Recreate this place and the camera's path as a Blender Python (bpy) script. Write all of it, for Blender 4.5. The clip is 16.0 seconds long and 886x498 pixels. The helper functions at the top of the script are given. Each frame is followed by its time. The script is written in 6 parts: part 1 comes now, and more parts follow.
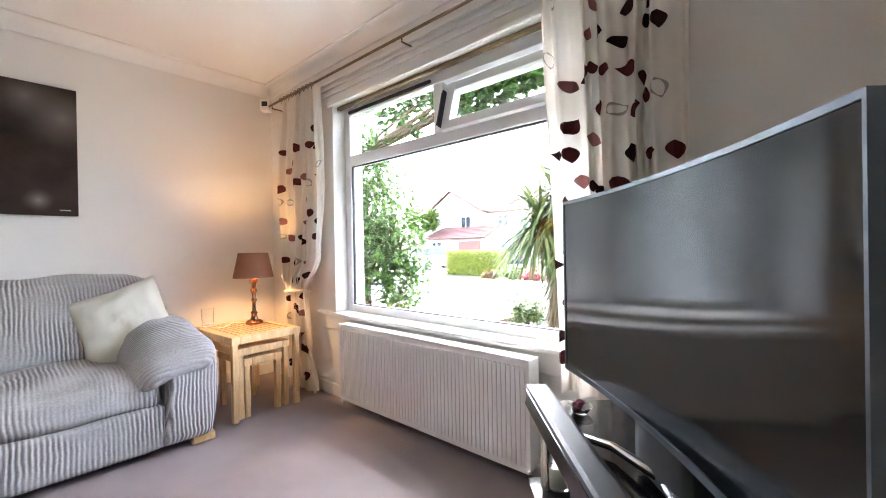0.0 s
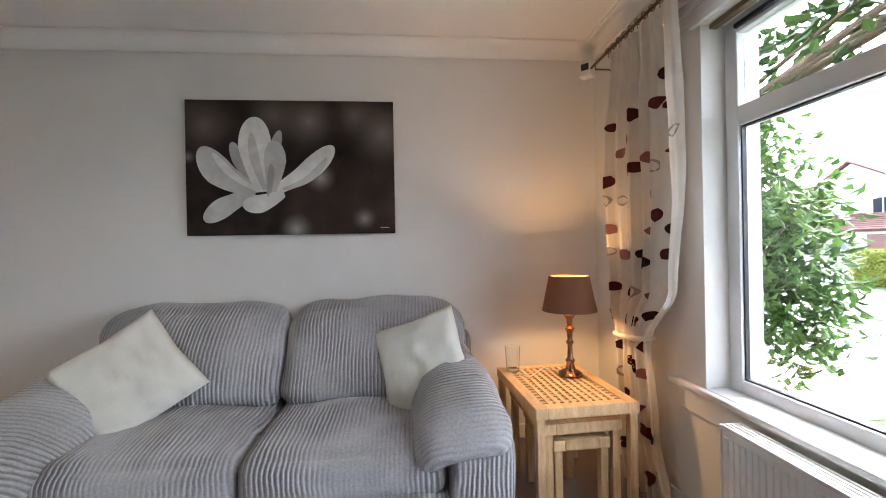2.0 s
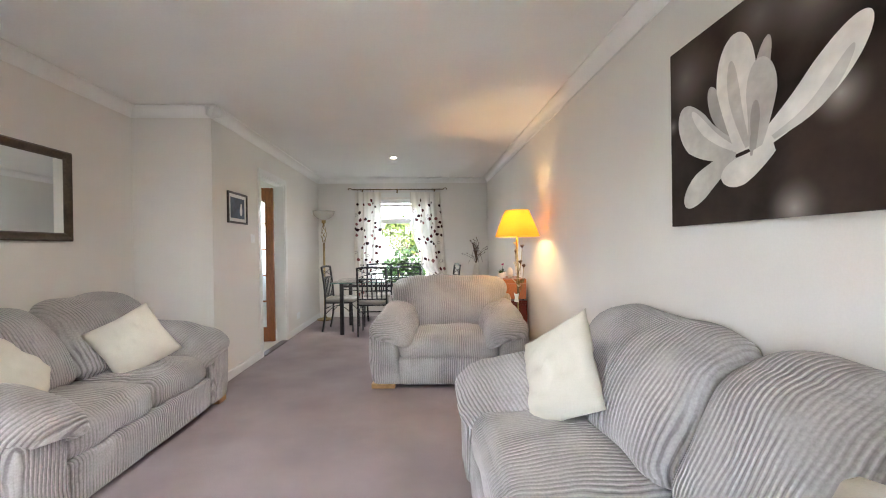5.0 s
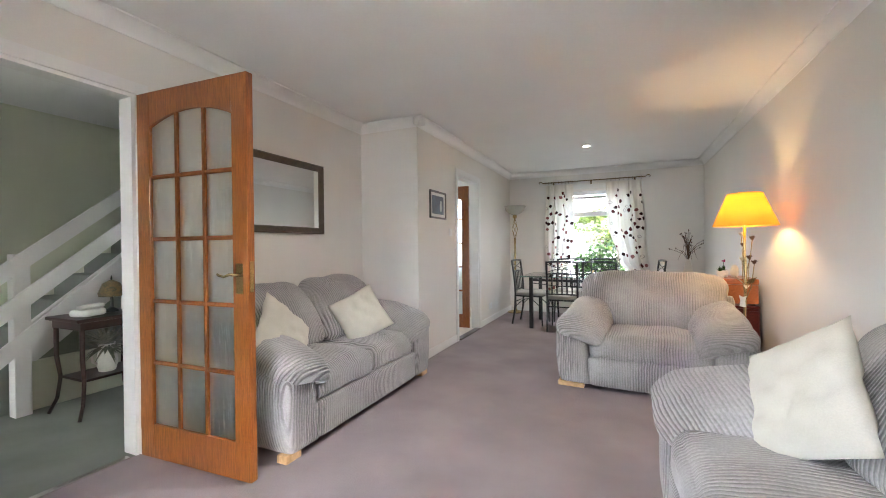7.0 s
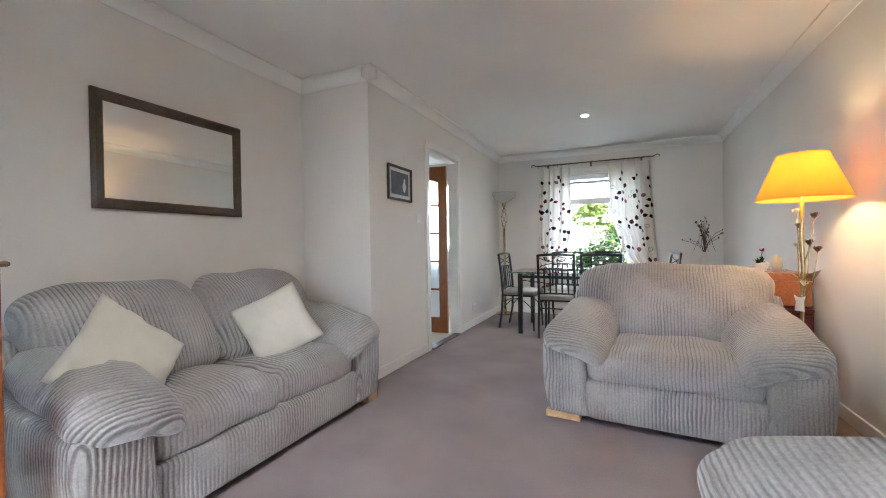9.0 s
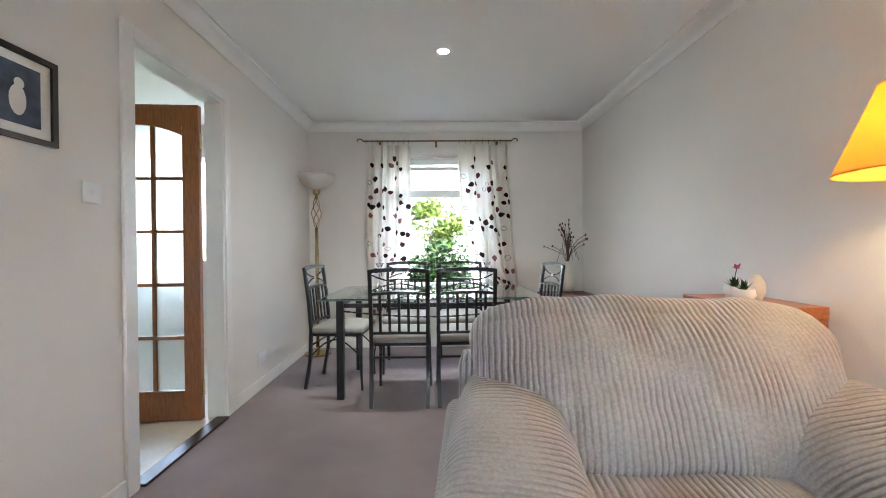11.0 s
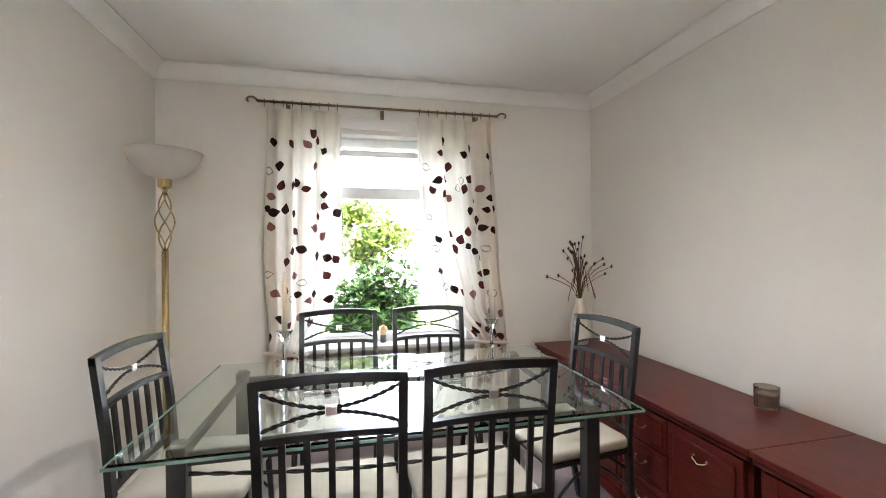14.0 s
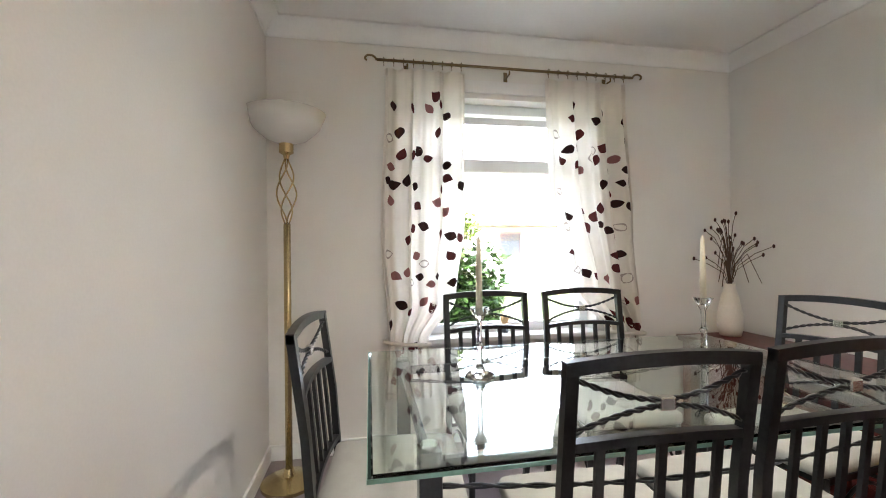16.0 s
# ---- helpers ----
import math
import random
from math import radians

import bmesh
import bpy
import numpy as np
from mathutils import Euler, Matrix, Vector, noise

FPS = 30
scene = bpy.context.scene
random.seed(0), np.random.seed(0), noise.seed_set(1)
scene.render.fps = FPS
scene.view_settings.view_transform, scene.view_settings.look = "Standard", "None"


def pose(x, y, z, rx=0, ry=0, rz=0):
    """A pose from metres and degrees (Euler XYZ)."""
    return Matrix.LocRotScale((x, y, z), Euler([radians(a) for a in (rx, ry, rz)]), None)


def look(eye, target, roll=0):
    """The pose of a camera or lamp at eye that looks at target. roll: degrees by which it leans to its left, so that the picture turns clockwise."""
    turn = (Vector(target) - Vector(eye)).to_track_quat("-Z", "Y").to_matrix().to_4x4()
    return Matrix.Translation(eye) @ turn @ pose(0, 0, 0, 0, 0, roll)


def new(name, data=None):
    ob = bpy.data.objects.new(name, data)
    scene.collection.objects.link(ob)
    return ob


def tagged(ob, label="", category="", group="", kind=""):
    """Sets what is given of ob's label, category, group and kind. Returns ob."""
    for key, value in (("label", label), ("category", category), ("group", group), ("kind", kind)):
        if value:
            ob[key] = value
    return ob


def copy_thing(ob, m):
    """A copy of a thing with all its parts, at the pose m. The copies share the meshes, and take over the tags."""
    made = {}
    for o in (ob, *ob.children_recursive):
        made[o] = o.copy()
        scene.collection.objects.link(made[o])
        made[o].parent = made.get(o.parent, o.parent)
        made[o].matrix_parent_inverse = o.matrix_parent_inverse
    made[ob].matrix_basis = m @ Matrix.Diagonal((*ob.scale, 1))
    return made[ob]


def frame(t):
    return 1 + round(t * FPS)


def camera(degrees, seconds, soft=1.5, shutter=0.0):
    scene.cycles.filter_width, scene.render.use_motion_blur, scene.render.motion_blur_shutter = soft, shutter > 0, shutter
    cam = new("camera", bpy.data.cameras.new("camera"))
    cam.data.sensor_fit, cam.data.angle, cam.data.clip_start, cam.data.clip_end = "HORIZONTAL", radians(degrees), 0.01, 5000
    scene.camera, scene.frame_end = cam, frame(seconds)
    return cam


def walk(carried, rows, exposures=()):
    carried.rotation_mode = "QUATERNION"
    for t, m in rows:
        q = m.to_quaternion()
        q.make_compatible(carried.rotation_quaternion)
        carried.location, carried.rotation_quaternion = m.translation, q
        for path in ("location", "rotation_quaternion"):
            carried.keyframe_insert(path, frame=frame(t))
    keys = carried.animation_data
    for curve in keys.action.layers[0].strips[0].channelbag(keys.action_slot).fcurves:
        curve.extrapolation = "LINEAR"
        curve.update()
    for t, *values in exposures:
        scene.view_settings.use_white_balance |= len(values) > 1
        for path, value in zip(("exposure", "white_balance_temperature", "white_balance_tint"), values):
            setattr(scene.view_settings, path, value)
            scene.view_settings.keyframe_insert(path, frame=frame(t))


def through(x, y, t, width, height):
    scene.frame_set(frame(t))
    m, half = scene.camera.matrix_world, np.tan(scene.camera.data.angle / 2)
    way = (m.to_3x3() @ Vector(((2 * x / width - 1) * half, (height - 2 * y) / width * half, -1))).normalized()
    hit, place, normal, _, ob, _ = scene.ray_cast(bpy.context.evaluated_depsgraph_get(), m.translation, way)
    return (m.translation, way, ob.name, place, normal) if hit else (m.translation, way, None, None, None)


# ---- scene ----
cam = camera(95.1, 16.0, soft=1.0)
METRES, EYE, TILT, LEAN, TURN = 7.8, 1.03, 0.0, 0.0, 41.7
ROWS = [
    (0.0, 0.0, 0.0, 0.0, -0.0, -0.22, 0.99),
    (0.5, -0.0102, 0.0205, 0.005, 8.7, -0.22, 0.95),
    (1.0, -0.0277, 0.0491, 0.0091, 18.26, -0.3, 1.07),
    (1.5, -0.0392, 0.0864, 0.014, 29.33, -0.43, 1.04),
    (2.0, -0.0517, 0.1242, 0.0173, 43.51, -0.08, 1.06),
    (2.5, -0.0663, 0.1629, 0.0165, 61.37, 0.2, 1.0),
    (3.0, -0.0806, 0.2026, 0.0182, 79.18, 0.09, 0.91),
    (3.5, -0.0998, 0.2358, 0.0188, 97.42, -0.05, 0.85),
    (4.0, -0.1173, 0.2574, 0.0185, 112.66, -0.16, 0.83),
    (4.5, -0.1251, 0.2747, 0.0208, 123.99, -0.28, 0.85),
    (5.0, -0.1266, 0.2833, 0.0197, 135.24, -0.24, 0.85),
    (7.5, -0.1357, 0.282, 0.0134, 165.04, -0.43, 0.64),
    (8.0, -0.1477, 0.2616, 0.0115, 166.5, -0.46, 0.7),
    (8.5, -0.1698, 0.2318, 0.0063, 166.13, -0.56, 0.71),
    (9.0, -0.2065, 0.1936, 0.0029, 162.23, -0.6, 0.84),
    (9.5, -0.2481, 0.1476, 0.0019, 154.67, -0.67, 0.69),
    (10.0, -0.2945, 0.0998, 0.0016, 146.06, -0.55, 0.54),
    (10.7, -0.3175, 0.0253, 0.0038, 139.80, -0.45, 0.52),
    (11.3, -0.3331, -0.0501, 0.0103, 134.80, -0.3, 0.5),
    (11.9, -0.3721, -0.0977, 0.0179, 130.50, -0.22, 0.5),
    (12.5, -0.4282, -0.1164, 0.0244, 127.00, -0.14, 0.5),
    (13.0, -0.432, -0.1411, 0.0299, 126.14, -0.04, 0.46),
    (13.5, -0.4339, -0.1629, 0.0305, 125.67, 0.15, 0.52),
    (14.0, -0.438, -0.1845, 0.03, 125.65, 0.04, 0.5),
    (14.5, -0.436, -0.2077, 0.028, 125.53, 0.11, 0.54),
    (15.0, -0.4313, -0.2311, 0.0229, 125.62, 0.13, 0.53),
    (15.5, -0.4245, -0.2565, 0.0174, 125.98, 0.18, 0.53),
    (16.0, -0.4164, -0.2779, 0.0134, 128.05, 0.2, 0.59),
]
EXPOSURES = [(0.0, 5.1, 5950, 11), (1.0, 4.35, 5950, 11), (2.0, 4.4, 5900, 10), (3.0, 4.85, 5750, 8), (5.0, 5.25, 6250, 10), (7.5, 5.25, 6050, 9), (10.0, 5.0, 5800, 8), (12.5, 5.58, 6300, 10), (16.0, 5.32, 6600, 11)]
walk(cam, [(t, pose(0, 0, EYE, TILT, LEAN, TURN) @ pose(METRES * x, METRES * y, METRES * z, 90 + pitch, roll, yaw)) for t, x, y, z, yaw, pitch, roll in ROWS],
     exposures=EXPOSURES)

# ---- light ----
world = bpy.data.worlds.new("world")
scene.world = world
world.use_nodes = True
wn = world.node_tree
sky = wn.nodes.new("ShaderNodeTexSky")
sky.sky_type, sky.sun_disc = "NISHITA", False
sky.sun_elevation, sky.sun_rotation, sky.dust_density = radians(48), radians(-25), 3.0
desat = wn.nodes.new("ShaderNodeHueSaturation")
desat.inputs["Saturation"].default_value = 0.5
wn.links.new(sky.outputs[0], desat.inputs["Color"])
wn.links.new(desat.outputs[0], wn.nodes["Background"].inputs[0])
wn.nodes["Background"].inputs[1].default_value = 0.15

sun = new("sun", bpy.data.lights.new("sun", "SUN"))
sun.data.energy, sun.data.angle, sun.data.color = 0.5, radians(20), (1.0, 0.96, 0.9)
sun.matrix_world = look((0, 0, 30), (14, -26, -6))


def point_lamp(name, place, watts, color, radius):
    lamp = new(name, bpy.data.lights.new(name, "POINT"))
    lamp.data.energy, lamp.data.color, lamp.data.shadow_soft_size = watts, color, radius
    lamp.location = place
    return lamp


# ---- materials ----
def mat(name, color, rough=0.6, metal=0.0, var=0.12, scale=8.0, fine=90.0, bump=0.1, bump_dist=0.003, spec=0.5, color2=None, stretch=(1, 1, 1)):
    m = bpy.data.materials.new(name)
    m.use_nodes = True
    n, l = m.node_tree.nodes, m.node_tree.links
    b = n["Principled BSDF"]
    co = n.new("ShaderNodeTexCoord")
    mp = n.new("ShaderNodeMapping")
    mp.inputs["Scale"].default_value = stretch
    l.new(co.outputs["Object"], mp.inputs[0])
    big, small = n.new("ShaderNodeTexNoise"), n.new("ShaderNodeTexNoise")
    for tex, s in ((big, scale), (small, fine)):
        tex.inputs["Scale"].default_value, tex.inputs["Detail"].default_value = s, 5
        l.new(mp.outputs[0], tex.inputs["Vector"])
    mixn = n.new("ShaderNodeMix")
    mixn.inputs[0].default_value = 0.45
    l.new(big.outputs[0], mixn.inputs[2])
    l.new(small.outputs[0], mixn.inputs[3])
    ramp = n.new("ShaderNodeValToRGB")
    lo = color2 or [c * (1 - var) for c in color]
    hi = [min(1, c * (1 + var)) for c in color]
    ramp.color_ramp.elements[0].position, ramp.color_ramp.elements[1].position = 0.36, 0.64
    ramp.color_ramp.elements[0].color, ramp.color_ramp.elements[1].color = (*lo, 1), (*hi, 1)
    l.new(mixn.outputs[0], ramp.inputs[0])
    l.new(ramp.outputs[0], b.inputs["Base Color"])
    b.inputs["Roughness"].default_value, b.inputs["Metallic"].default_value = rough, metal
    b.inputs["Specular IOR Level"].default_value = spec
    if bump:
        bp = n.new("ShaderNodeBump")
        bp.inputs["Strength"].default_value, bp.inputs["Distance"].default_value = bump, bump_dist
        l.new(small.outputs[0], bp.inputs["Height"])
        l.new(bp.outputs[0], b.inputs["Normal"])
    return m


def cord_mat(name, color, pitch, across):
    """Ribbed corduroy: raised cords about pitch apart that follow each other along the direction across, the grooves'
    shade put into the colour; the nap is brushed flat in patches.
    """
    m = mat(name, color, 0.95, var=0.20, scale=3.2, fine=120.0, bump=0, spec=0.15)
    n, l = m.node_tree.nodes, m.node_tree.links
    b = n["Principled BSDF"]
    b.inputs["Sheen Weight"].default_value = 0.3
    b.inputs["Sheen Roughness"].default_value = 0.4
    co = n.new("ShaderNodeTexCoord")
    dot = n.new("ShaderNodeVectorMath")
    dot.operation = "DOT_PRODUCT"
    dot.inputs[1].default_value = across
    l.new(co.outputs["Object"], dot.inputs[0])
    wobble, add = n.new("ShaderNodeTexNoise"), n.new("ShaderNodeMath")
    wobble.inputs["Scale"].default_value, wobble.inputs["Detail"].default_value = 5.0, 3
    l.new(co.outputs["Object"], wobble.inputs["Vector"])
    add.operation = "MULTIPLY_ADD"
    add.inputs[1].default_value = 0.035
    l.new(wobble.outputs[0], add.inputs[0])
    l.new(dot.outputs["Value"], add.inputs[2])
    phase, sine = n.new("ShaderNodeMath"), n.new("ShaderNodeMath")
    phase.operation, sine.operation = "MULTIPLY", "SINE"
    phase.inputs[1].default_value = 2 * math.pi / pitch
    l.new(add.outputs[0], phase.inputs[0])
    l.new(phase.outputs[0], sine.inputs[0])
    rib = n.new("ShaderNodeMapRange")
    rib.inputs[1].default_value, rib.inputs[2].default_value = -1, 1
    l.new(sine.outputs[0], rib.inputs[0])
    nap, napr = n.new("ShaderNodeTexNoise"), n.new("ShaderNodeMapRange")
    nap.inputs["Scale"].default_value, nap.inputs["Detail"].default_value = 3.6, 5
    napr.inputs[1].default_value, napr.inputs[2].default_value, napr.inputs[3].default_value, napr.inputs[4].default_value = 0.36, 0.64, 0.08, 0.95
    l.new(co.outputs["Object"], nap.inputs["Vector"])
    l.new(nap.outputs[0], napr.inputs[0])
    # shade between the cords, painted: the base colour is multiplied darker in the grooves
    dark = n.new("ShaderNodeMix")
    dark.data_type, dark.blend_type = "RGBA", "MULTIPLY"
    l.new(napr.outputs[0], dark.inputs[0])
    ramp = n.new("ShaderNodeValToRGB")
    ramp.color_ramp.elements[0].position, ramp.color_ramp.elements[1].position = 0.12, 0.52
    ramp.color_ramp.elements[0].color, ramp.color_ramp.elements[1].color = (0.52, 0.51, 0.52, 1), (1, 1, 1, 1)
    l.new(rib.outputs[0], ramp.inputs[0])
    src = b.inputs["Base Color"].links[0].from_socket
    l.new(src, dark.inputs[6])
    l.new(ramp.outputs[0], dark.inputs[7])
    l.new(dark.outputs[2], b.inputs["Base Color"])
    bp = n.new("ShaderNodeBump")
    bp.inputs["Distance"].default_value = 0.008
    l.new(napr.outputs[0], bp.inputs["Strength"])
    l.new(rib.outputs[0], bp.inputs["Height"])
    l.new(bp.outputs[0], b.inputs["Normal"])
    return m


def wood_mat(name, color, dark, rough=0.35, along=(1, 1, 1), coat=0.0):
    m = mat(name, color, rough, color2=dark, scale=9.0, fine=60.0, bump=0.05, bump_dist=0.001, stretch=along)
    m.node_tree.nodes["Principled BSDF"].inputs["Coat Weight"].default_value = coat
    return m


def cloth_mat(name, color, through=0.4):
    m = mat(name, color, 0.9, var=0.05, scale=12, fine=400, bump=0.15, bump_dist=0.001, spec=0.1)
    n, l = m.node_tree.nodes, m.node_tree.links
    b, out = n["Principled BSDF"], n["Material Output"]
    tr = n.new("ShaderNodeBsdfTranslucent")
    tr.inputs[0].default_value = (*color, 1)
    ms = n.new("ShaderNodeMixShader")
    ms.inputs[0].default_value = through
    l.new(b.outputs[0], ms.inputs[1])
    l.new(tr.outputs[0], ms.inputs[2])
    l.new(ms.outputs[0], out.inputs[0])
    return m


def glass_mat(name, tint, rough=0.0, ior=1.45, bump=0.0, bump_scale=60.0):
    m = bpy.data.materials.new(name)
    m.use_nodes = True
    b = m.node_tree.nodes["Principled BSDF"]
    b.inputs["Base Color"].default_value = (*tint, 1)
    b.inputs["Transmission Weight"].default_value, b.inputs["Roughness"].default_value, b.inputs["IOR"].default_value = 1.0, rough, ior
    if bump:
        tex, bp = m.node_tree.nodes.new("ShaderNodeTexNoise"), m.node_tree.nodes.new("ShaderNodeBump")
        co, mp = m.node_tree.nodes.new("ShaderNodeTexCoord"), m.node_tree.nodes.new("ShaderNodeMapping")
        mp.inputs["Scale"].default_value = (1, 1, 0.12)
        tex.inputs["Scale"].default_value = bump_scale
        bp.inputs["Strength"].default_value, bp.inputs["Distance"].default_value = bump, 0.004
        m.node_tree.links.new(co.outputs["Object"], mp.inputs[0])
        m.node_tree.links.new(mp.outputs[0], tex.inputs["Vector"])
        m.node_tree.links.new(tex.outputs[0], bp.inputs["Height"])
        m.node_tree.links.new(bp.outputs[0], b.inputs["Normal"])
    return m


def glow_mat(name, color, strength):
    m = bpy.data.materials.new(name)
    m.use_nodes = True
    b = m.node_tree.nodes["Principled BSDF"]
    b.inputs["Base Color"].default_value = (*color, 1)
    b.inputs["Emission Color"].default_value, b.inputs["Emission Strength"].default_value = (*color, 1), strength
    return m


WALL = mat("wall_paint", (0.79, 0.765, 0.725), 0.75, var=0.025, scale=2.0, fine=140, bump=0.12, bump_dist=0.002, spec=0.25)
CEIL = mat("ceiling_paint", (0.87, 0.865, 0.85), 0.8, var=0.02, scale=2.0, fine=60, bump=0.15, bump_dist=0.003, spec=0.2)
WHITE = mat("white_gloss", (0.80, 0.79, 0.77), 0.3, var=0.02, scale=4, fine=50, bump=0.03)
UPVC = mat("white_upvc", (0.82, 0.83, 0.83), 0.3, var=0.015, scale=4, fine=50, bump=0)
CARPET = mat("mauve_carpet", (0.352, 0.300, 0.310), 0.98, var=0.16, scale=2.2, fine=330, bump=0.9, bump_dist=0.006, spec=0.05)
HALL_CARPET = mat("grey_hall_carpet", (0.25, 0.27, 0.235), 0.98, var=0.12, scale=3, fine=300, bump=0.8, bump_dist=0.005, spec=0.05)
HALL_WALL = mat("hall_wall_paint", (0.64, 0.65, 0.52), 0.8, var=0.02, scale=2, fine=120, bump=0.1, spec=0.2)
VINYL = mat("kitchen_vinyl", (0.62, 0.56, 0.46), 0.35, var=0.08, scale=6, fine=40, bump=0.02)
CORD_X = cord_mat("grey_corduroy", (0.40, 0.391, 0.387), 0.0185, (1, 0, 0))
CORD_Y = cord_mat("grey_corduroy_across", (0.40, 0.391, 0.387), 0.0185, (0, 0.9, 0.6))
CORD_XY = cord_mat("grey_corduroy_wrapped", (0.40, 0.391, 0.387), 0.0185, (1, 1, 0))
CUSHION = mat("cream_cushion", (0.66, 0.64, 0.56), 0.7, var=0.05, scale=6, fine=200, bump=0.25, bump_dist=0.002, spec=0.25)
OAK = wood_mat("light_oak", (0.72, 0.50, 0.27), (0.55, 0.35, 0.16), 0.4, (1, 6, 1))
OAK_Z = wood_mat("light_oak_upright", (0.72, 0.50, 0.27), (0.55, 0.35, 0.16), 0.4, (8, 8, 1))
DOOR_WOOD = wood_mat("varnished_door_wood", (0.33, 0.105, 0.022), (0.18, 0.05, 0.010), 0.28, (14, 14, 1.2), 0.3)
MAHOGANY = wood_mat("red_mahogany", (0.125, 0.017, 0.012), (0.062, 0.009, 0.007), 0.33, (9, 1.5, 9), 0.0)
MAHOGANY.node_tree.nodes["Principled BSDF"].inputs["Specular IOR Level"].default_value = 0.3
CHERRY = wood_mat("orange_cherry_wood", (0.42, 0.145, 0.045), (0.28, 0.08, 0.022), 0.35, (9, 1.5, 9), 0.15)
DARK_WOOD = wood_mat("dark_hall_wood", (0.05, 0.018, 0.012), (0.025, 0.01, 0.008), 0.3)
GUNMETAL = mat("gunmetal_paint", (0.040, 0.041, 0.044), 0.32, 0.65, var=0.15, scale=20, fine=120, bump=0.08, bump_dist=0.001)
SILVER = mat("silver_metal", (0.7, 0.7, 0.68), 0.25, 1.0, var=0.05, bump=0)
BRASS = mat("aged_brass", (0.54, 0.42, 0.22), 0.25, 1.0, var=0.12, scale=12, bump=0.02)
BRONZE = mat("copper_lamp_metal", (0.27, 0.15, 0.10), 0.18, 1.0, var=0.12, scale=12, bump=0.0)
ROD = mat("bronze_rod", (0.22, 0.16, 0.09), 0.35, 1.0, var=0.15, scale=15, bump=0.05)
BLACK = mat("black_gloss", (0.012, 0.012, 0.013), 0.12, var=0.1, bump=0)
BLACK_MATT = mat("black_matt", (0.02, 0.02, 0.021), 0.5, var=0.15, bump=0.05)
SCREEN = mat("tv_screen", (0.006, 0.009, 0.010), 0.07, var=0.05, bump=0, spec=0.55)
SCREEN.node_tree.nodes["Principled BSDF"].inputs["IOR"].default_value = 1.6
GREYMETAL = mat("grey_tv_frame", (0.13, 0.15, 0.175), 0.35, 0.8, var=0.05, bump=0)
SEAT_FABRIC = mat("beige_seat_fabric", (0.34, 0.325, 0.31), 0.9, var=0.06, scale=14, fine=300, bump=0.3, bump_dist=0.001, spec=0.15)
CURTAIN = cloth_mat("cream_curtain", (0.82, 0.77, 0.70), 0.38)
LEAF_DARK = cloth_mat("leaf_print_dark", (0.035, 0.014, 0.013), 0.08)
LEAF_RED = cloth_mat("leaf_print_maroon", (0.10, 0.022, 0.022), 0.10)
LEAF_ROSE = cloth_mat("leaf_print_rose", (0.30, 0.13, 0.12), 0.25)
LEAF_LINE = cloth_mat("leaf_print_line", (0.42, 0.36, 0.33), 0.3)
GLASS = glass_mat("clear_glass", (1, 1, 1), 0.0, 1.45)
TABLE_GLASS = glass_mat("table_glass", (0.86, 0.97, 0.93), 0.0, 1.5)
FROSTED = glass_mat("rippled_door_glass", (0.86, 0.92, 0.92), 0.35, 1.4, 0.8, 90)
CRYSTAL = glass_mat("crystal", (0.97, 0.98, 0.98), 0.02, 1.5)
MIRROR = mat("mirror_silver", (0.93, 0.94, 0.93), 0.01, 1.0, var=0.0, bump=0)
BRONZE_FRAME = wood_mat("dark_gilt_frame", (0.105, 0.075, 0.05), (0.06, 0.042, 0.03), 0.4)
CERAMIC = mat("cream_ceramic", (0.70, 0.66, 0.58), 0.3, var=0.05, scale=6, bump=0.02)
WAX = mat("ivory_wax", (0.74, 0.69, 0.56), 0.45, var=0.04, scale=12, bump=0.03)
BLACKFRAME = mat("dark_frame", (0.02, 0.014, 0.012), 0.35, var=0.2, bump=0.03)
PAPER = mat("mount_paper", (0.72, 0.71, 0.68), 0.8, var=0.03, bump=0)


# ---- mesh helpers ----
def finish(name, bm, material, smooth=False):
    me = bpy.data.meshes.new(name)
    bm.to_mesh(me)
    bm.free()
    me.materials.append(material)
    if smooth:
        me.polygons.foreach_set("use_smooth", [True] * len(me.polygons))
        if smooth is not True:
            me.set_sharp_from_angle(angle=radians(smooth))
    return me


def part(name, bm, material, parent=None, label="", smooth=False):
    ob = new(name, finish(name, bm, material, smooth))
    if parent:
        ob.parent = parent
    if label:
        ob["label"] = label
    return ob


def empty(name, m=None):
    ob = new(name)
    ob.empty_display_size = 0.1
    if m is not None:
        ob.matrix_world = m
    return ob


def structure(name, bm, material, label="", category="", smooth=False):
    return tagged(part(name, bm, material, None, "", smooth), label, category, "", "structure")


def cube(bm, x0, y0, z0, x1, y1, z1, bevel=0.0, m=None):
    c = Vector(((x0 + x1) / 2, (y0 + y1) / 2, (z0 + z1) / 2))
    got = bmesh.ops.create_cube(bm, size=1, matrix=Matrix.LocRotScale(c, None, (abs(x1 - x0), abs(y1 - y0), abs(z1 - z0))))["verts"]
    if bevel:
        edges = list({e for v in got for e in v.link_edges})
        res = bmesh.ops.bevel(bm, geom=edges, offset=bevel, segments=2, affect="EDGES", profile=0.6)
        got = list({v for f in res["faces"] for v in f.verts} | {v for v in got if v.is_valid})
    if m is not None:
        bmesh.ops.transform(bm, matrix=m, verts=got)
    return bm


def box(x0, y0, z0, x1, y1, z1, bevel=0.0):
    return cube(bmesh.new(), x0, y0, z0, x1, y1, z1, bevel)


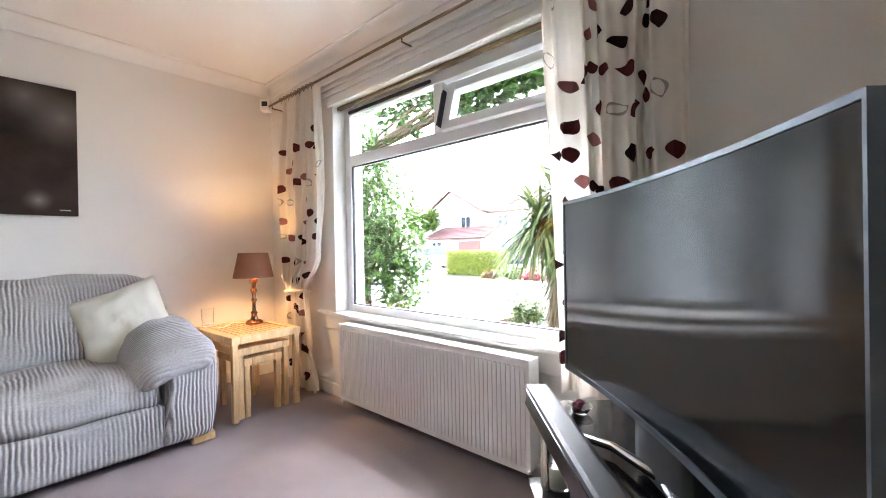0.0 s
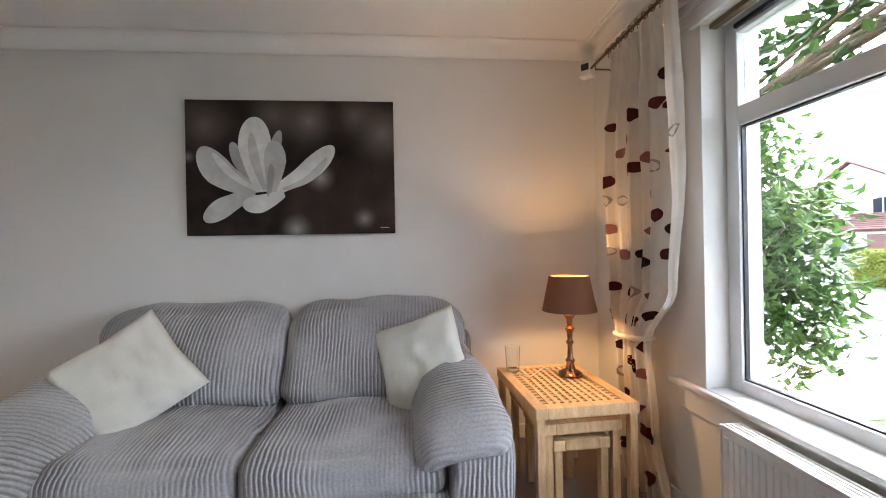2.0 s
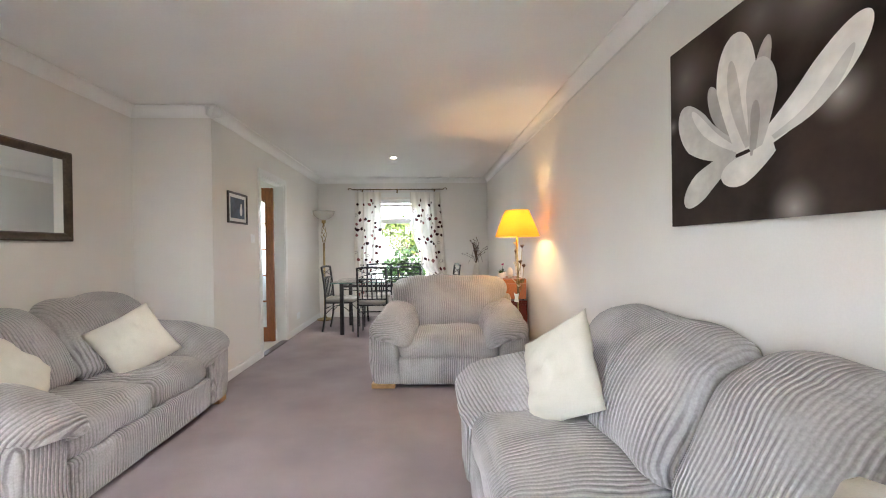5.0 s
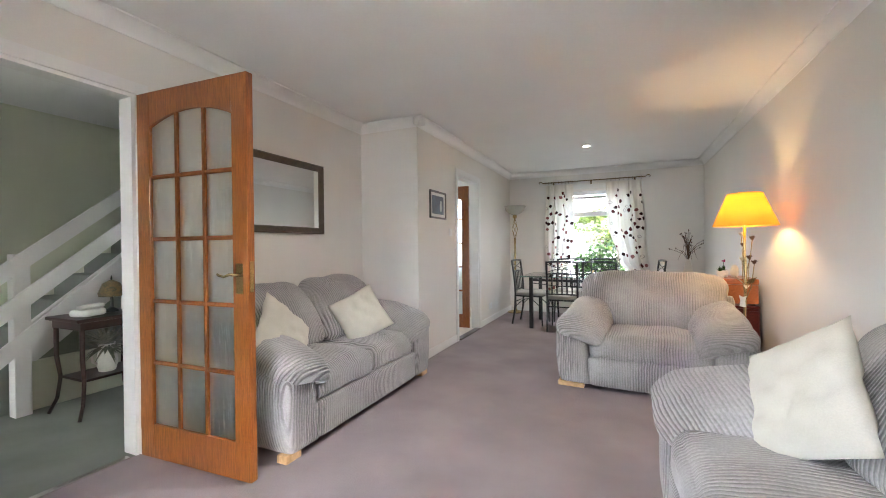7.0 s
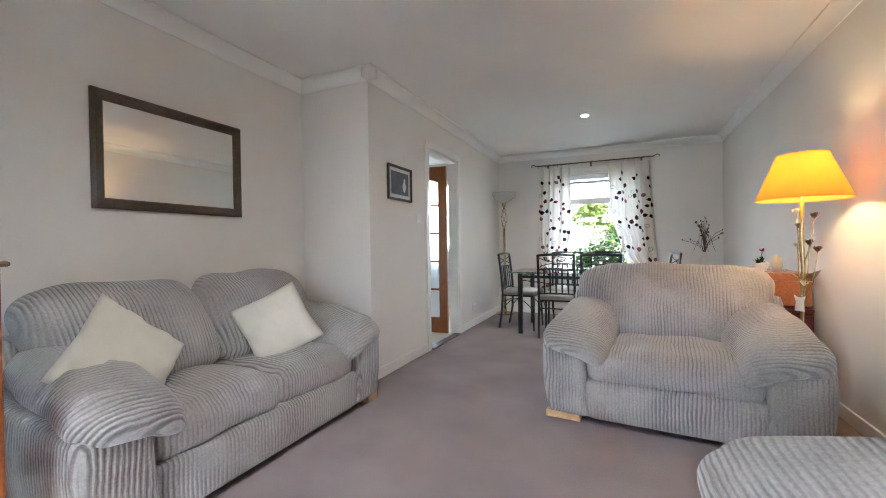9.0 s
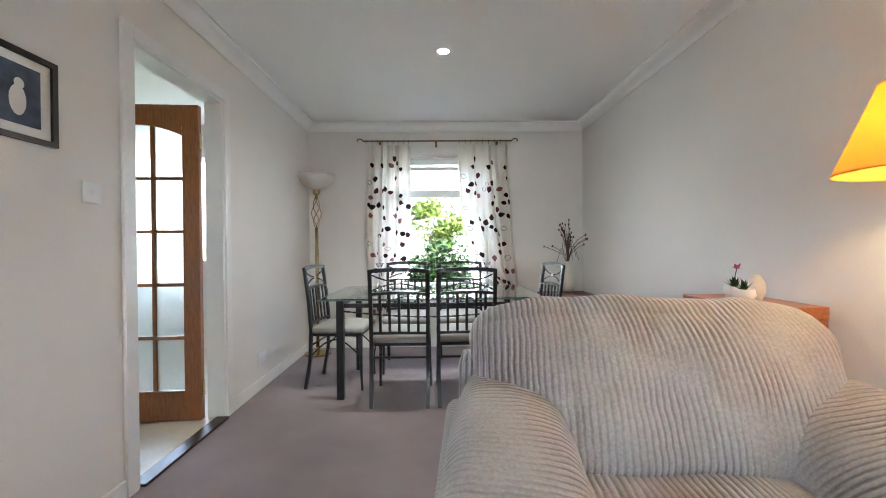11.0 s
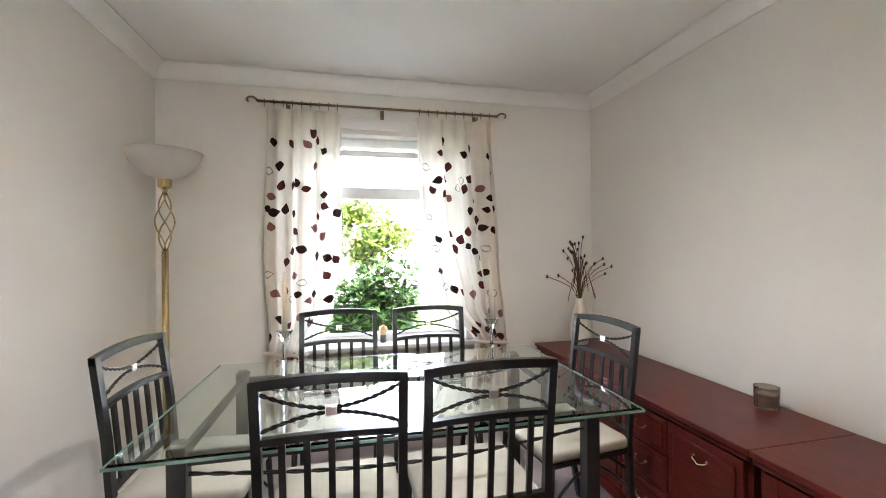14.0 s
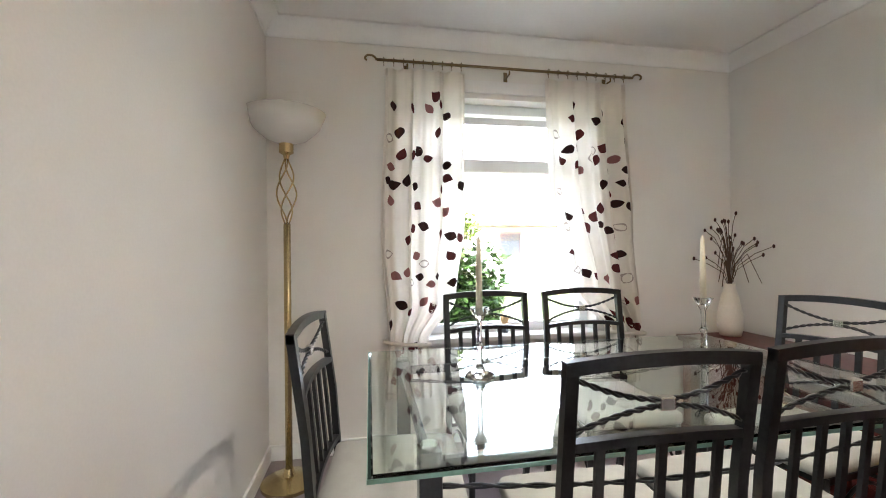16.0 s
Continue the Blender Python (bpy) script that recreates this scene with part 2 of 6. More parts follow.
def tube(bm, pts, r, n=8, closed_ends=True):
    """A round bar along points; r is one radius or one for each point."""
    pts = [Vector(p) for p in pts]
    rs = r if isinstance(r, (list, tuple)) else [r] * len(pts)
    rings, up = [], None
    for i, p in enumerate(pts):
        d = (pts[min(i + 1, len(pts) - 1)] - pts[max(i - 1, 0)]).normalized()
        if up is None:
            up = Vector((0, 0, 1)) if abs(d.z) < 0.9 else Vector((1, 0, 0))
        a = (up - d * up.dot(d)).normalized()
        b = d.cross(a)
        up = a
        rings.append([bm.verts.new(p + (a * math.cos(2 * math.pi * k / n) + b * math.sin(2 * math.pi * k / n)) * rs[i]) for k in range(n)])
    for q, w in zip(rings, rings[1:]):
        for k in range(n):
            bm.faces.new((q[k], q[(k + 1) % n], w[(k + 1) % n], w[k]))
    if closed_ends:
        bm.faces.new(rings[0][::-1])
        bm.faces.new(rings[-1])
    return bm


def lathe(bm, profile, n=24, at=(0, 0, 0)):
    rings = []
    for r, z in profile:
        rings.append([bm.verts.new((at[0] + max(r, 1e-4) * math.cos(2 * math.pi * k / n), at[1] + max(r, 1e-4) * math.sin(2 * math.pi * k / n), at[2] + z)) for k in range(n)])
    for q, w in zip(rings, rings[1:]):
        for k in range(n):
            bm.faces.new((q[k], q[(k + 1) % n], w[(k + 1) % n], w[k]))
    return bm


def rbox(size, radius, at=(0, 0, 0), n=14, puff=(0, 0, 0), ripple=0.0, seed=0.0, bend=None):
    """A stuffed block: rounded edges, sides that swell by puff, a slightly uneven skin."""
    bm = bmesh.new()
    bmesh.ops.create_cube(bm, size=2)
    bmesh.ops.subdivide_edges(bm, edges=bm.edges[:], cuts=n, use_grid_fill=True)
    h = Vector(size) / 2
    for v in bm.verts:
        u = Vector([math.copysign(abs(c) ** 0.75, c) for c in v.co])
        q = Vector((u.x * h.x, u.y * h.y, u.z * h.z))
        core = Vector([max(-(h[i] - radius), min(h[i] - radius, q[i])) for i in range(3)])
        d = q - core
        p = core + d.normalized() * radius if d.length > 1e-6 else q
        for i in range(3):
            j, k = (i + 1) % 3, (i + 2) % 3
            p[i] += puff[i] * (u[i] if abs(u[i]) > 0.5 else 0) * (1 - u[j] ** 2) * (1 - u[k] ** 2)
        if ripple:
            p += v.co.normalized() * ripple * noise.noise(Vector((q.x * 5 + seed, q.y * 5, q.z * 5)))
        if bend:
            p = bend(p)
        v.co = p + Vector(at)
    return bm


# ---- the rooms ----
XW, XE, XP, YN, YS, YC, H = -3.38, 0.22, -0.435, 1.62, -6.12, -2.56, 2.40


def wall_with_hole(name, axis, at, out, a0, a1, z1, holes, material, label):
    """A wall of one mesh along the other axis, from at to out, with openings (a, b, z0, z1) cut right through."""
    bm = bmesh.new()
    spans, last = [], a0
    for a, b, lo, hi in sorted(holes):
        spans += [(last, a, 0, z1)] + ([(a, b, 0, lo)] if lo > 0 else []) + [(a, b, hi, z1)]
        last = b
    spans.append((last, a1, 0, z1))
    for a, b, lo, hi in spans:
        if axis == "x":
            cube(bm, at, a, lo, out, b, hi)
        else:
            cube(bm, a, at, lo, b, out, hi)
    return structure(name, bm, material, label, "wall")


structure("floor", box(XW - 0.02, YS - 0.02, -0.12, XE + 0.004, YN + 0.02, 0), CARPET, "mauve-grey fitted carpet across the whole lounge", "floor")
structure("hall_floor", box(XE + 0.004, -5.0, -0.12, 3.4, 2.4, -0.004), HALL_CARPET, "grey-green fitted carpet in the hallway", "floor")
structure("kitchen_floor", box(XP + 0.05, YS - 0.02, -0.116, 2.4, -2.7, 0.003), VINYL, "pale vinyl floor in the kitchen", "floor")
structure("ceiling", box(XW - 0.2, YS - 0.25, H, 3.6, YN + 0.9, H + 0.15), CEIL, "white painted ceiling", "ceiling")
WIN_N = (-2.46, -0.65, 0.582, 2.03)
WIN_S = (-2.38, -1.20, 0.62, 2.04)
wall_with_hole("wall_west", "x", XW, XW - 0.2, YS - 0.2, YN + 0.25, H, [], WALL, "plain cream painted wall")
wall_with_hole("wall_north", "y", YN, YN + 0.25, XW, XE + 0.1, H, [WIN_N], WALL, "cream painted window wall")
wall_with_hole("wall_south", "y", YS, YS - 0.25, XW, 2.4, H, [WIN_S, (0.4, 1.9, 0.95, 2.05)], WALL, "cream painted dining end wall")
HALL_DOOR = (-0.412, 0.42, 0, 2.005)
wall_with_hole("wall_east", "x", XE, XE + 0.1, YC, YN, H, [HALL_DOOR], WALL, "cream painted wall with the hall doorway")
KIT_DOOR = (-4.37, -3.59, 0, 2.02)
wall_with_hole("wall_kitchen", "x", XP, XP + 0.1, YS, YC, H, [KIT_DOOR], WALL, "cream painted wall with the kitchen doorway")
structure("wall_return", box(XP + 0.1, YC, 0, XE + 0.1, YC - 0.1, H), WALL, "short cream painted return of the wall", "wall")
wall_with_hole("wall_hall_east", "x", 2.55, 2.65, -5.0, 2.4, 2.4, [], HALL_WALL, "pale green painted stair wall")
# the hole here is out of view, added to let daylight into the hall
wall_with_hole("wall_hall_north", "y", 2.3, 2.4, XE + 0.1, 2.55, 2.4, [(0.85, 1.35, 0.9, 2.0)], HALL_WALL, "pale hall wall around an added, unseen daylight opening")
structure("wall_hall_side", box(XE, YN, 0, XE + 0.1, 2.4, H), HALL_WALL, "short hall wall by the added daylight opening", "wall")
structure("wall_kitchen_north", box(XE + 0.1, YC - 0.12, 0, 2.4, YC - 0.02, H), HALL_WALL, "wall between hall and kitchen", "wall")
structure("wall_kitchen_east", box(2.4, YS - 0.2, 0, 2.5, YC, H), WALL, "far kitchen wall", "wall")


def coving(name, a, b, inward):
    """A concave plaster cornice from a to b below the ceiling; inward points into the room."""
    bm = bmesh.new()
    prof = [(0, 0), (0, -0.085), (0.008, -0.085)] + [(0.085 - 0.077 * math.cos(t), -0.085 + 0.077 * math.sin(t)) for t in [radians(d) for d in range(9, 90, 9)]] + [(0.085, -0.008), (0.085, 0.004)]
    a, b, inward = Vector(a), Vector(b), Vector(inward)
    rows = [[bm.verts.new(p + inward * u + Vector((0, 0, H - 0.002 + w))) for u, w in prof] for p in (a, b)]
    for i in range(len(prof) - 1):
        bm.faces.new((rows[0][i], rows[1][i], rows[1][i + 1], rows[0][i + 1]))
    bmesh.ops.recalc_face_normals(bm, faces=bm.faces)
    return structure(name, bm, CEIL, "white plaster coving under the ceiling", "coving", 40)


coving("trim_coving_west", (XW, YS, 0), (XW, YN, 0), (1, 0, 0))
coving("trim_coving_north", (XW, YN, 0), (XE, YN, 0), (0, -1, 0))
coving("trim_coving_south", (XW, YS, 0), (XP, YS, 0), (0, 1, 0))
coving("trim_coving_east", (XE, YN, 0), (XE, YC, 0), (-1, 0, 0))
coving("trim_coving_return", (XE, YC, 0), (XP - 0.085, YC, 0), (0, 1, 0))
coving("trim_coving_kitchen", (XP, YC + 0.085, 0), (XP, YS, 0), (-1, 0, 0))


def baseboard(name, x0, y0, x1, y1):
    structure(name, box(x0, y0, 0.001, x1, y1, 0.085, 0.004), WHITE, "white painted skirting board", "baseboard")


baseboard("baseboard_west", XW, YS, XW + 0.014, YN)
baseboard("baseboard_north", XW + 0.014, YN - 0.014, XE - 0.014, YN)
baseboard("baseboard_south", XW + 0.014, YS, XP - 0.014, YS + 0.014)
baseboard("baseboard_east", XE - 0.014, -0.48, XE, YC)
baseboard("baseboard_return", XP, YC, XE - 0.014, YC + 0.014)
baseboard("baseboard_kitchen", XP - 0.014, YC + 0.014, XP, -3.52)
baseboard("baseboard_dining", XP - 0.014, -4.44, XP, YS)


def architrave(name, x, d, y0, y1, z):
    """Door lining and architrave on one face of a wall at x; d is the way out of the wall."""
    bm = bmesh.new()
    for a, b in ((y0 - 0.065, y0), (y1, y1 + 0.065)):
        cube(bm, x, a, 0.001, x + d * 0.016, b, z + 0.065, 0.003)
    cube(bm, x, y0, z, x + d * 0.0165, y1, z + 0.065, 0.003)
    cube(bm, x + d * 0.004, y0, 0.001, x - d * 0.104, y0 + 0.02, z)
    cube(bm, x + d * 0.004, y1 - 0.02, 0.001, x - d * 0.104, y1, z)
    cube(bm, x + d * 0.004, y0 + 0.02, z - 0.02, x - d * 0.104, y1 - 0.02, z)
    structure(name, bm, WHITE, "white painted door lining and architrave", "door frame")


architrave("trim_hall_doorway", XE, -1, HALL_DOOR[0], HALL_DOOR[1], HALL_DOOR[3])
architrave("trim_kitchen_doorway", XP, -1, KIT_DOOR[0], KIT_DOOR[1], KIT_DOOR[3])
structure("trim_hall_threshold", box(XE - 0.002, -0.365, 0.001, XE + 0.035, 0.40, 0.006, 0.002), SILVER, "metal carpet strip in the hall doorway", "threshold")
structure("trim_kitchen_threshold", box(XP - 0.03, -4.35, 0.001, XP + 0.05, -3.61, 0.014, 0.004), DARK_WOOD, "dark wooden threshold strip at the kitchen", "threshold")


# ---- windows ----
def north_window():
    x0, x1, z0, z1 = WIN_N
    y = YN + 0.10
    w = empty("window_1")
    tagged(w, "white upvc picture window with two top lights, one open", "window", "", "structure")
    fr = bmesh.new()
    cube(fr, x0, y, z0, x0 + 0.06, y + 0.07, z1, 0.006)
    cube(fr, x1 - 0.06, y, z0, x1, y + 0.07, z1, 0.006)
    cube(fr, x0 + 0.06, y, z0, x1 - 0.06, y + 0.07, z0 + 0.055, 0.006)
    cube(fr, x0 + 0.06, y, z1 - 0.06, x1 - 0.06, y + 0.07, z1, 0.006)
    cube(fr, x0 + 0.06, y, 1.615, x1 - 0.06, y + 0.07, 1.69, 0.006)
    cube(fr, -1.59, y + 0.002, 1.69, -1.52, y + 0.068, z1 - 0.06, 0.006)
    part("window_frame", fr, UPVC, w)
    for name, a, b, lo, hi, dy in (("pane", x0 + 0.06, x1 - 0.06, z0 + 0.055, 1.615, 0.03), ("pane", x0 + 0.06, -1.59, 1.69, z1 - 0.06, 0.03)):
        p = part(name, box(a, y + dy, lo, b, y + dy + 0.006, hi), GLASS, w)
        p.visible_shadow = False
    gk = bmesh.new()
    for a, b, lo, hi in ((x0 + 0.06, x1 - 0.06, z0 + 0.055, z0 + 0.061), (x0 + 0.06, x1 - 0.06, 1.609, 1.615), (x0 + 0.06, x0 + 0.066, z0 + 0.061, 1.609)):
        cube(gk, a, y + 0.012, lo, b, y + 0.03, hi)
    part("gasket", gk, BLACK_MATT, w, "black rubber glazing gasket")
    # the open top-hung light
    light = empty("open_sash", pose(-1.085, y + 0.05, z1 - 0.062, -15))
    light.parent = w
    sa = bmesh.new()
    hw, hh = 0.43, 0.292
    for a, b, lo, hi in ((-hw, -hw + 0.055, -hh, 0), (hw - 0.055, hw, -hh, 0), (-hw + 0.055, hw - 0.055, -hh, -hh + 0.055), (-hw + 0.055, hw - 0.055, -0.055, 0)):
        cube(sa, a, 0, lo, b, 0.06, hi, 0.005)
    part("sash_frame", sa, UPVC, light)
    p = part("pane", box(-hw + 0.055, 0.028, -hh + 0.055, hw - 0.055, 0.034, -0.055), GLASS, light)
    p.visible_shadow = False
    part("window_stay", box(-hw - 0.012, -0.03, -hh + 0.02, -hw - 0.004, 0.01, -0.05, 0.002), BLACK_MATT, light, "dark metal stay arm")
    # reveal, sill, pelmet board and rail
    si = bmesh.new()
    cube(si, x0 - 0.19, YN - 0.035, 0.565, x1 + 0.19, YN - 0.001, 0.590, 0.008)
    cube(si, x0 + 0.002, YN - 0.001, 0.57, x1 - 0.002, y - 0.001, 0.590, 0.003)
    part("window_sill", si, WHITE, w, "white gloss sill board")
    ap = bmesh.new()
    cube(ap, x0 - 0.17, YN - 0.014, 0.47, x1 + 0.17, YN - 0.001, 0.563, 0.004)
    part("apron", ap, WALL, w)
    pel = bmesh.new()
    cube(pel, XW + 0.55, YN - 0.014, 2.06, x1 + 0.35, YN - 0.001, 2.20, 0.003)
    cube(pel, x0 - 0.04, YN - 0.022, 2.03, x1 + 0.04, YN - 0.001, 2.058, 0.004)
    for k, z in enumerate((2.105, 2.15, 2.19)):
        cube(pel, XW + 0.56, YN - 0.026 - 0.004 * k, z - 0.007, x1 + 0.34, YN - 0.0145, z + 0.007, 0.003)
    part("pelmet_board", pel, WHITE, w, "white painted board above the window")
    part("trickle_vent", box(x0 + 0.065, y - 0.016, z1 - 0.048, -1.60, y - 0.001, z1 - 0.030, 0.003), BLACK_MATT, w, "dark trickle vent slot")
    part("blind_rail", box(x0 + 0.01, YN + 0.03, z1 - 0.022, x1 - 0.01, YN + 0.06, z1 - 0.002, 0.003), ROD, w, "slim dark blind rail")


north_window()


def south_window():
    x0, x1, z0, z1 = WIN_S
    y = YS - 0.10
    w = empty("window_2")
    tagged(w, "white upvc dining window with a top light", "window", "", "structure")
    fr = bmesh.new()
    cube(fr, x0, y - 0.07, z0, x0 + 0.06, y, z1, 0.006)
    cube(fr, x1 - 0.06, y - 0.07, z0, x1, y, z1, 0.006)
    cube(fr, x0 + 0.06, y - 0.07, z0, x1 - 0.06, y, z0 + 0.06, 0.006)
    cube(fr, x0 + 0.06, y - 0.07, z1 - 0.06, x1 - 0.06, y, z1, 0.006)
    cube(fr, x0 + 0.06, y - 0.07, 1.62, x1 - 0.06, y, 1.70, 0.006)
    cube(fr, x0 + 0.06, y + 0.002, z1 - 0.13, x1 - 0.06, y + 0.02, z1 - 0.085, 0.006)
    part("window_frame", fr, UPVC, w)
    for lo, hi in ((z0 + 0.06, 1.62), (1.70, z1 - 0.06)):
        p = part("pane", box(x0 + 0.06, y - 0.04, lo, x1 - 0.06, y - 0.034, hi), GLASS, w)
        p.visible_shadow = False
    part("window_sill", box(x0 - 0.05, YS + 0.04, z0 - 0.025, x1 + 0.05, y, z0 + 0.004, 0.005), WHITE, w, "white gloss sill board")
    part("head_board", box(x0 - 0.19, YS + 0.001, z1 + 0.03, x1 + 0.12, YS + 0.022, z1 + 0.10, 0.004), WHITE, w, "white painted batten")


south_window()


# ---- curtains ----
def curtain(name, y, toward, top, bottom, xl, xr, folds, amp, seed, label, tie=None):
    """A gathered curtain. xl and xr give the left and right edges for each height share (0 top, 1 bottom)."""
    rnd = random.Random(seed)
    c = empty(name, pose(0, y, 0))
    tagged(c, label, "curtain", "leaf-patterned curtains")
    ph = [rnd.uniform(0, 6.28) for _ in range(3)]

    def at(u, v, off=0.0):
        a, b = xl(v), xr(v)
        uu = u + 0.03 * math.sin(2 * math.pi * u * 3 + ph[0] + v)
        x = a + (b - a) * uu
        pinch = min(1.0, (b - a) / 0.42) if v > 0.05 else 1.0
        f = 2 * math.pi * folds * u + ph[1] + 0.5 * math.sin(3 * v + ph[2])
        d = amp * (0.45 + 0.55 * min(1, v * 6)) * (math.sin(f) + 0.35 * math.sin(2.3 * f + ph[2])) * (0.6 + 0.4 * pinch)
        wave = 0.006 * noise.noise(Vector((u * 9, v * 14, seed)))
        return Vector((x, toward * (d + wave + off), top + (bottom - top) * v))

    nu, nv = folds * 12, 54
    bm = bmesh.new()
    g = [[bm.verts.new(at(i / nu, j / nv)) for i in range(nu + 1)] for j in range(nv + 1)]
    for j in range(nv):
        for i in range(nu):
            bm.faces.new((g[j][i], g[j][i + 1], g[j + 1][i + 1], g[j + 1][i]))
    cloth = part("fabric", bm, CURTAIN, c, "cream cotton with a soft sheen", True)
    # printed leaves lie on the cloth and follow its folds
    hgt = top - bottom
    spots = []
    for j in range(int(hgt / 0.135)):
        for i in range(9):
            spots.append(((i + 0.5 + 0.5 * (j % 2) + rnd.uniform(-0.25, 0.25)) / 9.5, (j + 0.75 + rnd.uniform(-0.35, 0.35)) / (hgt / 0.135)))
    for u, v in spots:
        if not (0.03 < u < 0.97 and 0.07 < v < 0.985) or rnd.random() < 0.42:
            continue
        kind = rnd.choices((0, 1, 2, 3), (34, 30, 22, 14))[0]
        big, turn = rnd.uniform(0.028, 0.038), rnd.choice((0, 0, 40, 90, 160, 200, -70, 270)) + rnd.uniform(-25, 25)
        width_here = max(0.3, abs(xr(v) - xl(v)))
        outline = [(t, 0.43 * math.sin(math.pi * t ** 0.85) * (1 - 0.25 * t)) for t in [k / 7 for k in range(8)]]
        ring = [(t - 0.5, w) for t, w in outline] + [(t - 0.5, -w) for t, w in outline[-2:0:-1]]
        ca, sa = math.cos(radians(turn)), math.sin(radians(turn))
        mid = None
        pts = []
        for k, (a, b) in enumerate(ring):
            px, pz = (a * ca - b * sa) * 2 * big, (a * sa + b * ca) * 2 * big
            pts.append((u + px / max(width_here * 1.35, 0.5), v - pz / hgt))
        if min(p[0] for p in pts) < 0.0 or max(p[0] for p in pts) > 1.0:
            continue
        t = bmesh.new()
        rows = 5
        n = len(outline)
        up, dn = pts[:n], [pts[0]] + pts[:n - 1:-1] + [pts[n - 1]]
        strip = [[t.verts.new(at(up[i][0] + (dn[i][0] - up[i][0]) * k / rows, up[i][1] + (dn[i][1] - up[i][1]) * k / rows, 0.0035)) for k in range(rows + 1)] for i in range(n)]
        for i in range(n - 1):
            for k in range(rows):
                if kind == 3 and 1 <= k <= rows - 2 and 1 <= i < n - 2:
                    continue
                t.faces.new((strip[i][k], strip[i][k + 1], strip[i + 1][k + 1], strip[i + 1][k]))
        part("printed_leaf", t, (LEAF_DARK, LEAF_RED, LEAF_ROSE, LEAF_LINE)[kind], cloth)
    part("heading_tape", heading(at, nu), CURTAIN, c, "", True)
    if tie:
        v = (tie - top) / (bottom - top)
        loop = bmesh.new()
        cx, w = (xl(v) + xr(v)) / 2, (xr(v) - xl(v)) / 2 + 0.012
        tube(loop, [(cx + w * math.cos(a), toward * (amp * 1.5 + 0.012) * math.sin(a), tie + 0.012 * math.cos(a)) for a in [radians(q) for q in range(0, 361, 15)]], 0.011, 6, False)
        part("tieback", loop, CURTAIN, c, "tied fabric tieback", True)
    return c


def heading(at, nu):
    bm = bmesh.new()
    a = [bm.verts.new(at(i / nu, 0.001, 0.004)) for i in range(nu + 1)]
    b = [bm.verts.new(at(i / nu, 0.045, 0.004)) for i in range(nu + 1)]
    for i in range(nu):
        bm.faces.new((a[i], a[i + 1], b[i + 1], b[i]))
    return bm


def mixkeys(keys):
    """Smooth value between (share, value) keys."""
    def f(v):
        for (a, p), (b, q) in zip(keys, keys[1:]):
            if v <= b:
                s = (v - a) / (b - a)
                s = s * s * (3 - 2 * s)
                return p + (q - p) * s
        return keys[-1][1]
    return f


curtain("curtain", YN - 0.10, -1, 2.155, 0.03, mixkeys([(0, -2.975), (0.3, -3.055), (0.6, -3.005), (0.675, -2.935), (0.85, -2.925), (1, -2.875)]),
        mixkeys([(0, -2.475), (0.35, -2.435), (0.55, -2.475), (0.675, -2.685), (0.85, -2.635), (1, -2.555)]), 6, 0.030, 3,
        "cream leaf-print curtain tied back beside the front window", 0.73)
curtain("curtain", YN - 0.10, -1, 2.155, 0.45, mixkeys([(0, -0.81), (1, -0.74)]), mixkeys([(0, -0.28), (1, -0.30)]), 6, 0.030, 8,
        "cream leaf-print curtain hanging straight behind the television")
curtain("curtain", YS + 0.075, 1, 2.15, 0.30, mixkeys([(0, -1.52), (0.45, -1.515), (0.7, -1.46), (0.83, -1.30), (1, -1.32)]), mixkeys([(0, -1.07), (0.5, -1.03), (0.83, -1.07), (1, -1.05)]), 5, 0.026, 5,
        "cream leaf-print curtain tied back at the dining window", 0.62)
curtain("curtain", YS + 0.075, 1, 2.15, 0.30, mixkeys([(0, -2.55), (0.5, -2.60), (0.83, -2.65), (1, -2.63)]), mixkeys([(0, -2.03), (0.35, -2.05), (0.68, -2.20), (0.83, -2.42), (1, -2.40)]), 5, 0.026, 11,
        "cream leaf-print curtain tied back at the dining window", 0.62)


def curtain_rod(y, x0, x1, z, wall_y, scroll, label, posts, rings):
    r = empty("curtain_rod", pose(0, y, z))
    tagged(r, label, "curtain rod")
    part("pole", tube(bmesh.new(), [(x0, 0, 0), (x1, 0, 0)], 0.008, 10), ROD, r, "", True)
    if scroll:
        for x, s in ((x0, -1), (x1, 1)):
            pts = [(x + s * (0.045 + (0.045 - 0.004 * k) * math.cos(math.pi - k * 0.42)), 0, (0.045 - 0.004 * k) * math.sin(math.pi - k * 0.42) * 0.8 - 0.002) for k in range(10)]
            part("scroll_finial", tube(bmesh.new(), pts, 0.006, 6), ROD, r, "", True)
    for x in posts:
        bm = tube(bmesh.new(), [(x, 0, -0.012), (x, 0, -0.03), (x, (wall_y - y) * 0.96, -0.03)], 0.005, 6)
        cube(bm, x - 0.012, (wall_y - y) * 0.94, -0.06, x + 0.012, (wall_y - y), 0.01, 0.002)
        part("bracket", bm, ROD, r)
    first = None
    for x in rings:
        if first is None:
            bm = tube(bmesh.new(), [(0, 0.014 * math.cos(a), 0.014 * math.sin(a)) for a in [radians(q) for q in range(0, 361, 30)]], 0.0025, 5, False)
            tube(bm, [(0, 0, -0.014), (0, 0, -0.034)], 0.0018, 5)
            first = part("ring", bm, ROD, r, "", True)
            first.location = (x, 0, 0)
        else:
            o = new("ring", first.data)
            o.parent, o.location = r, (x, 0, 0)


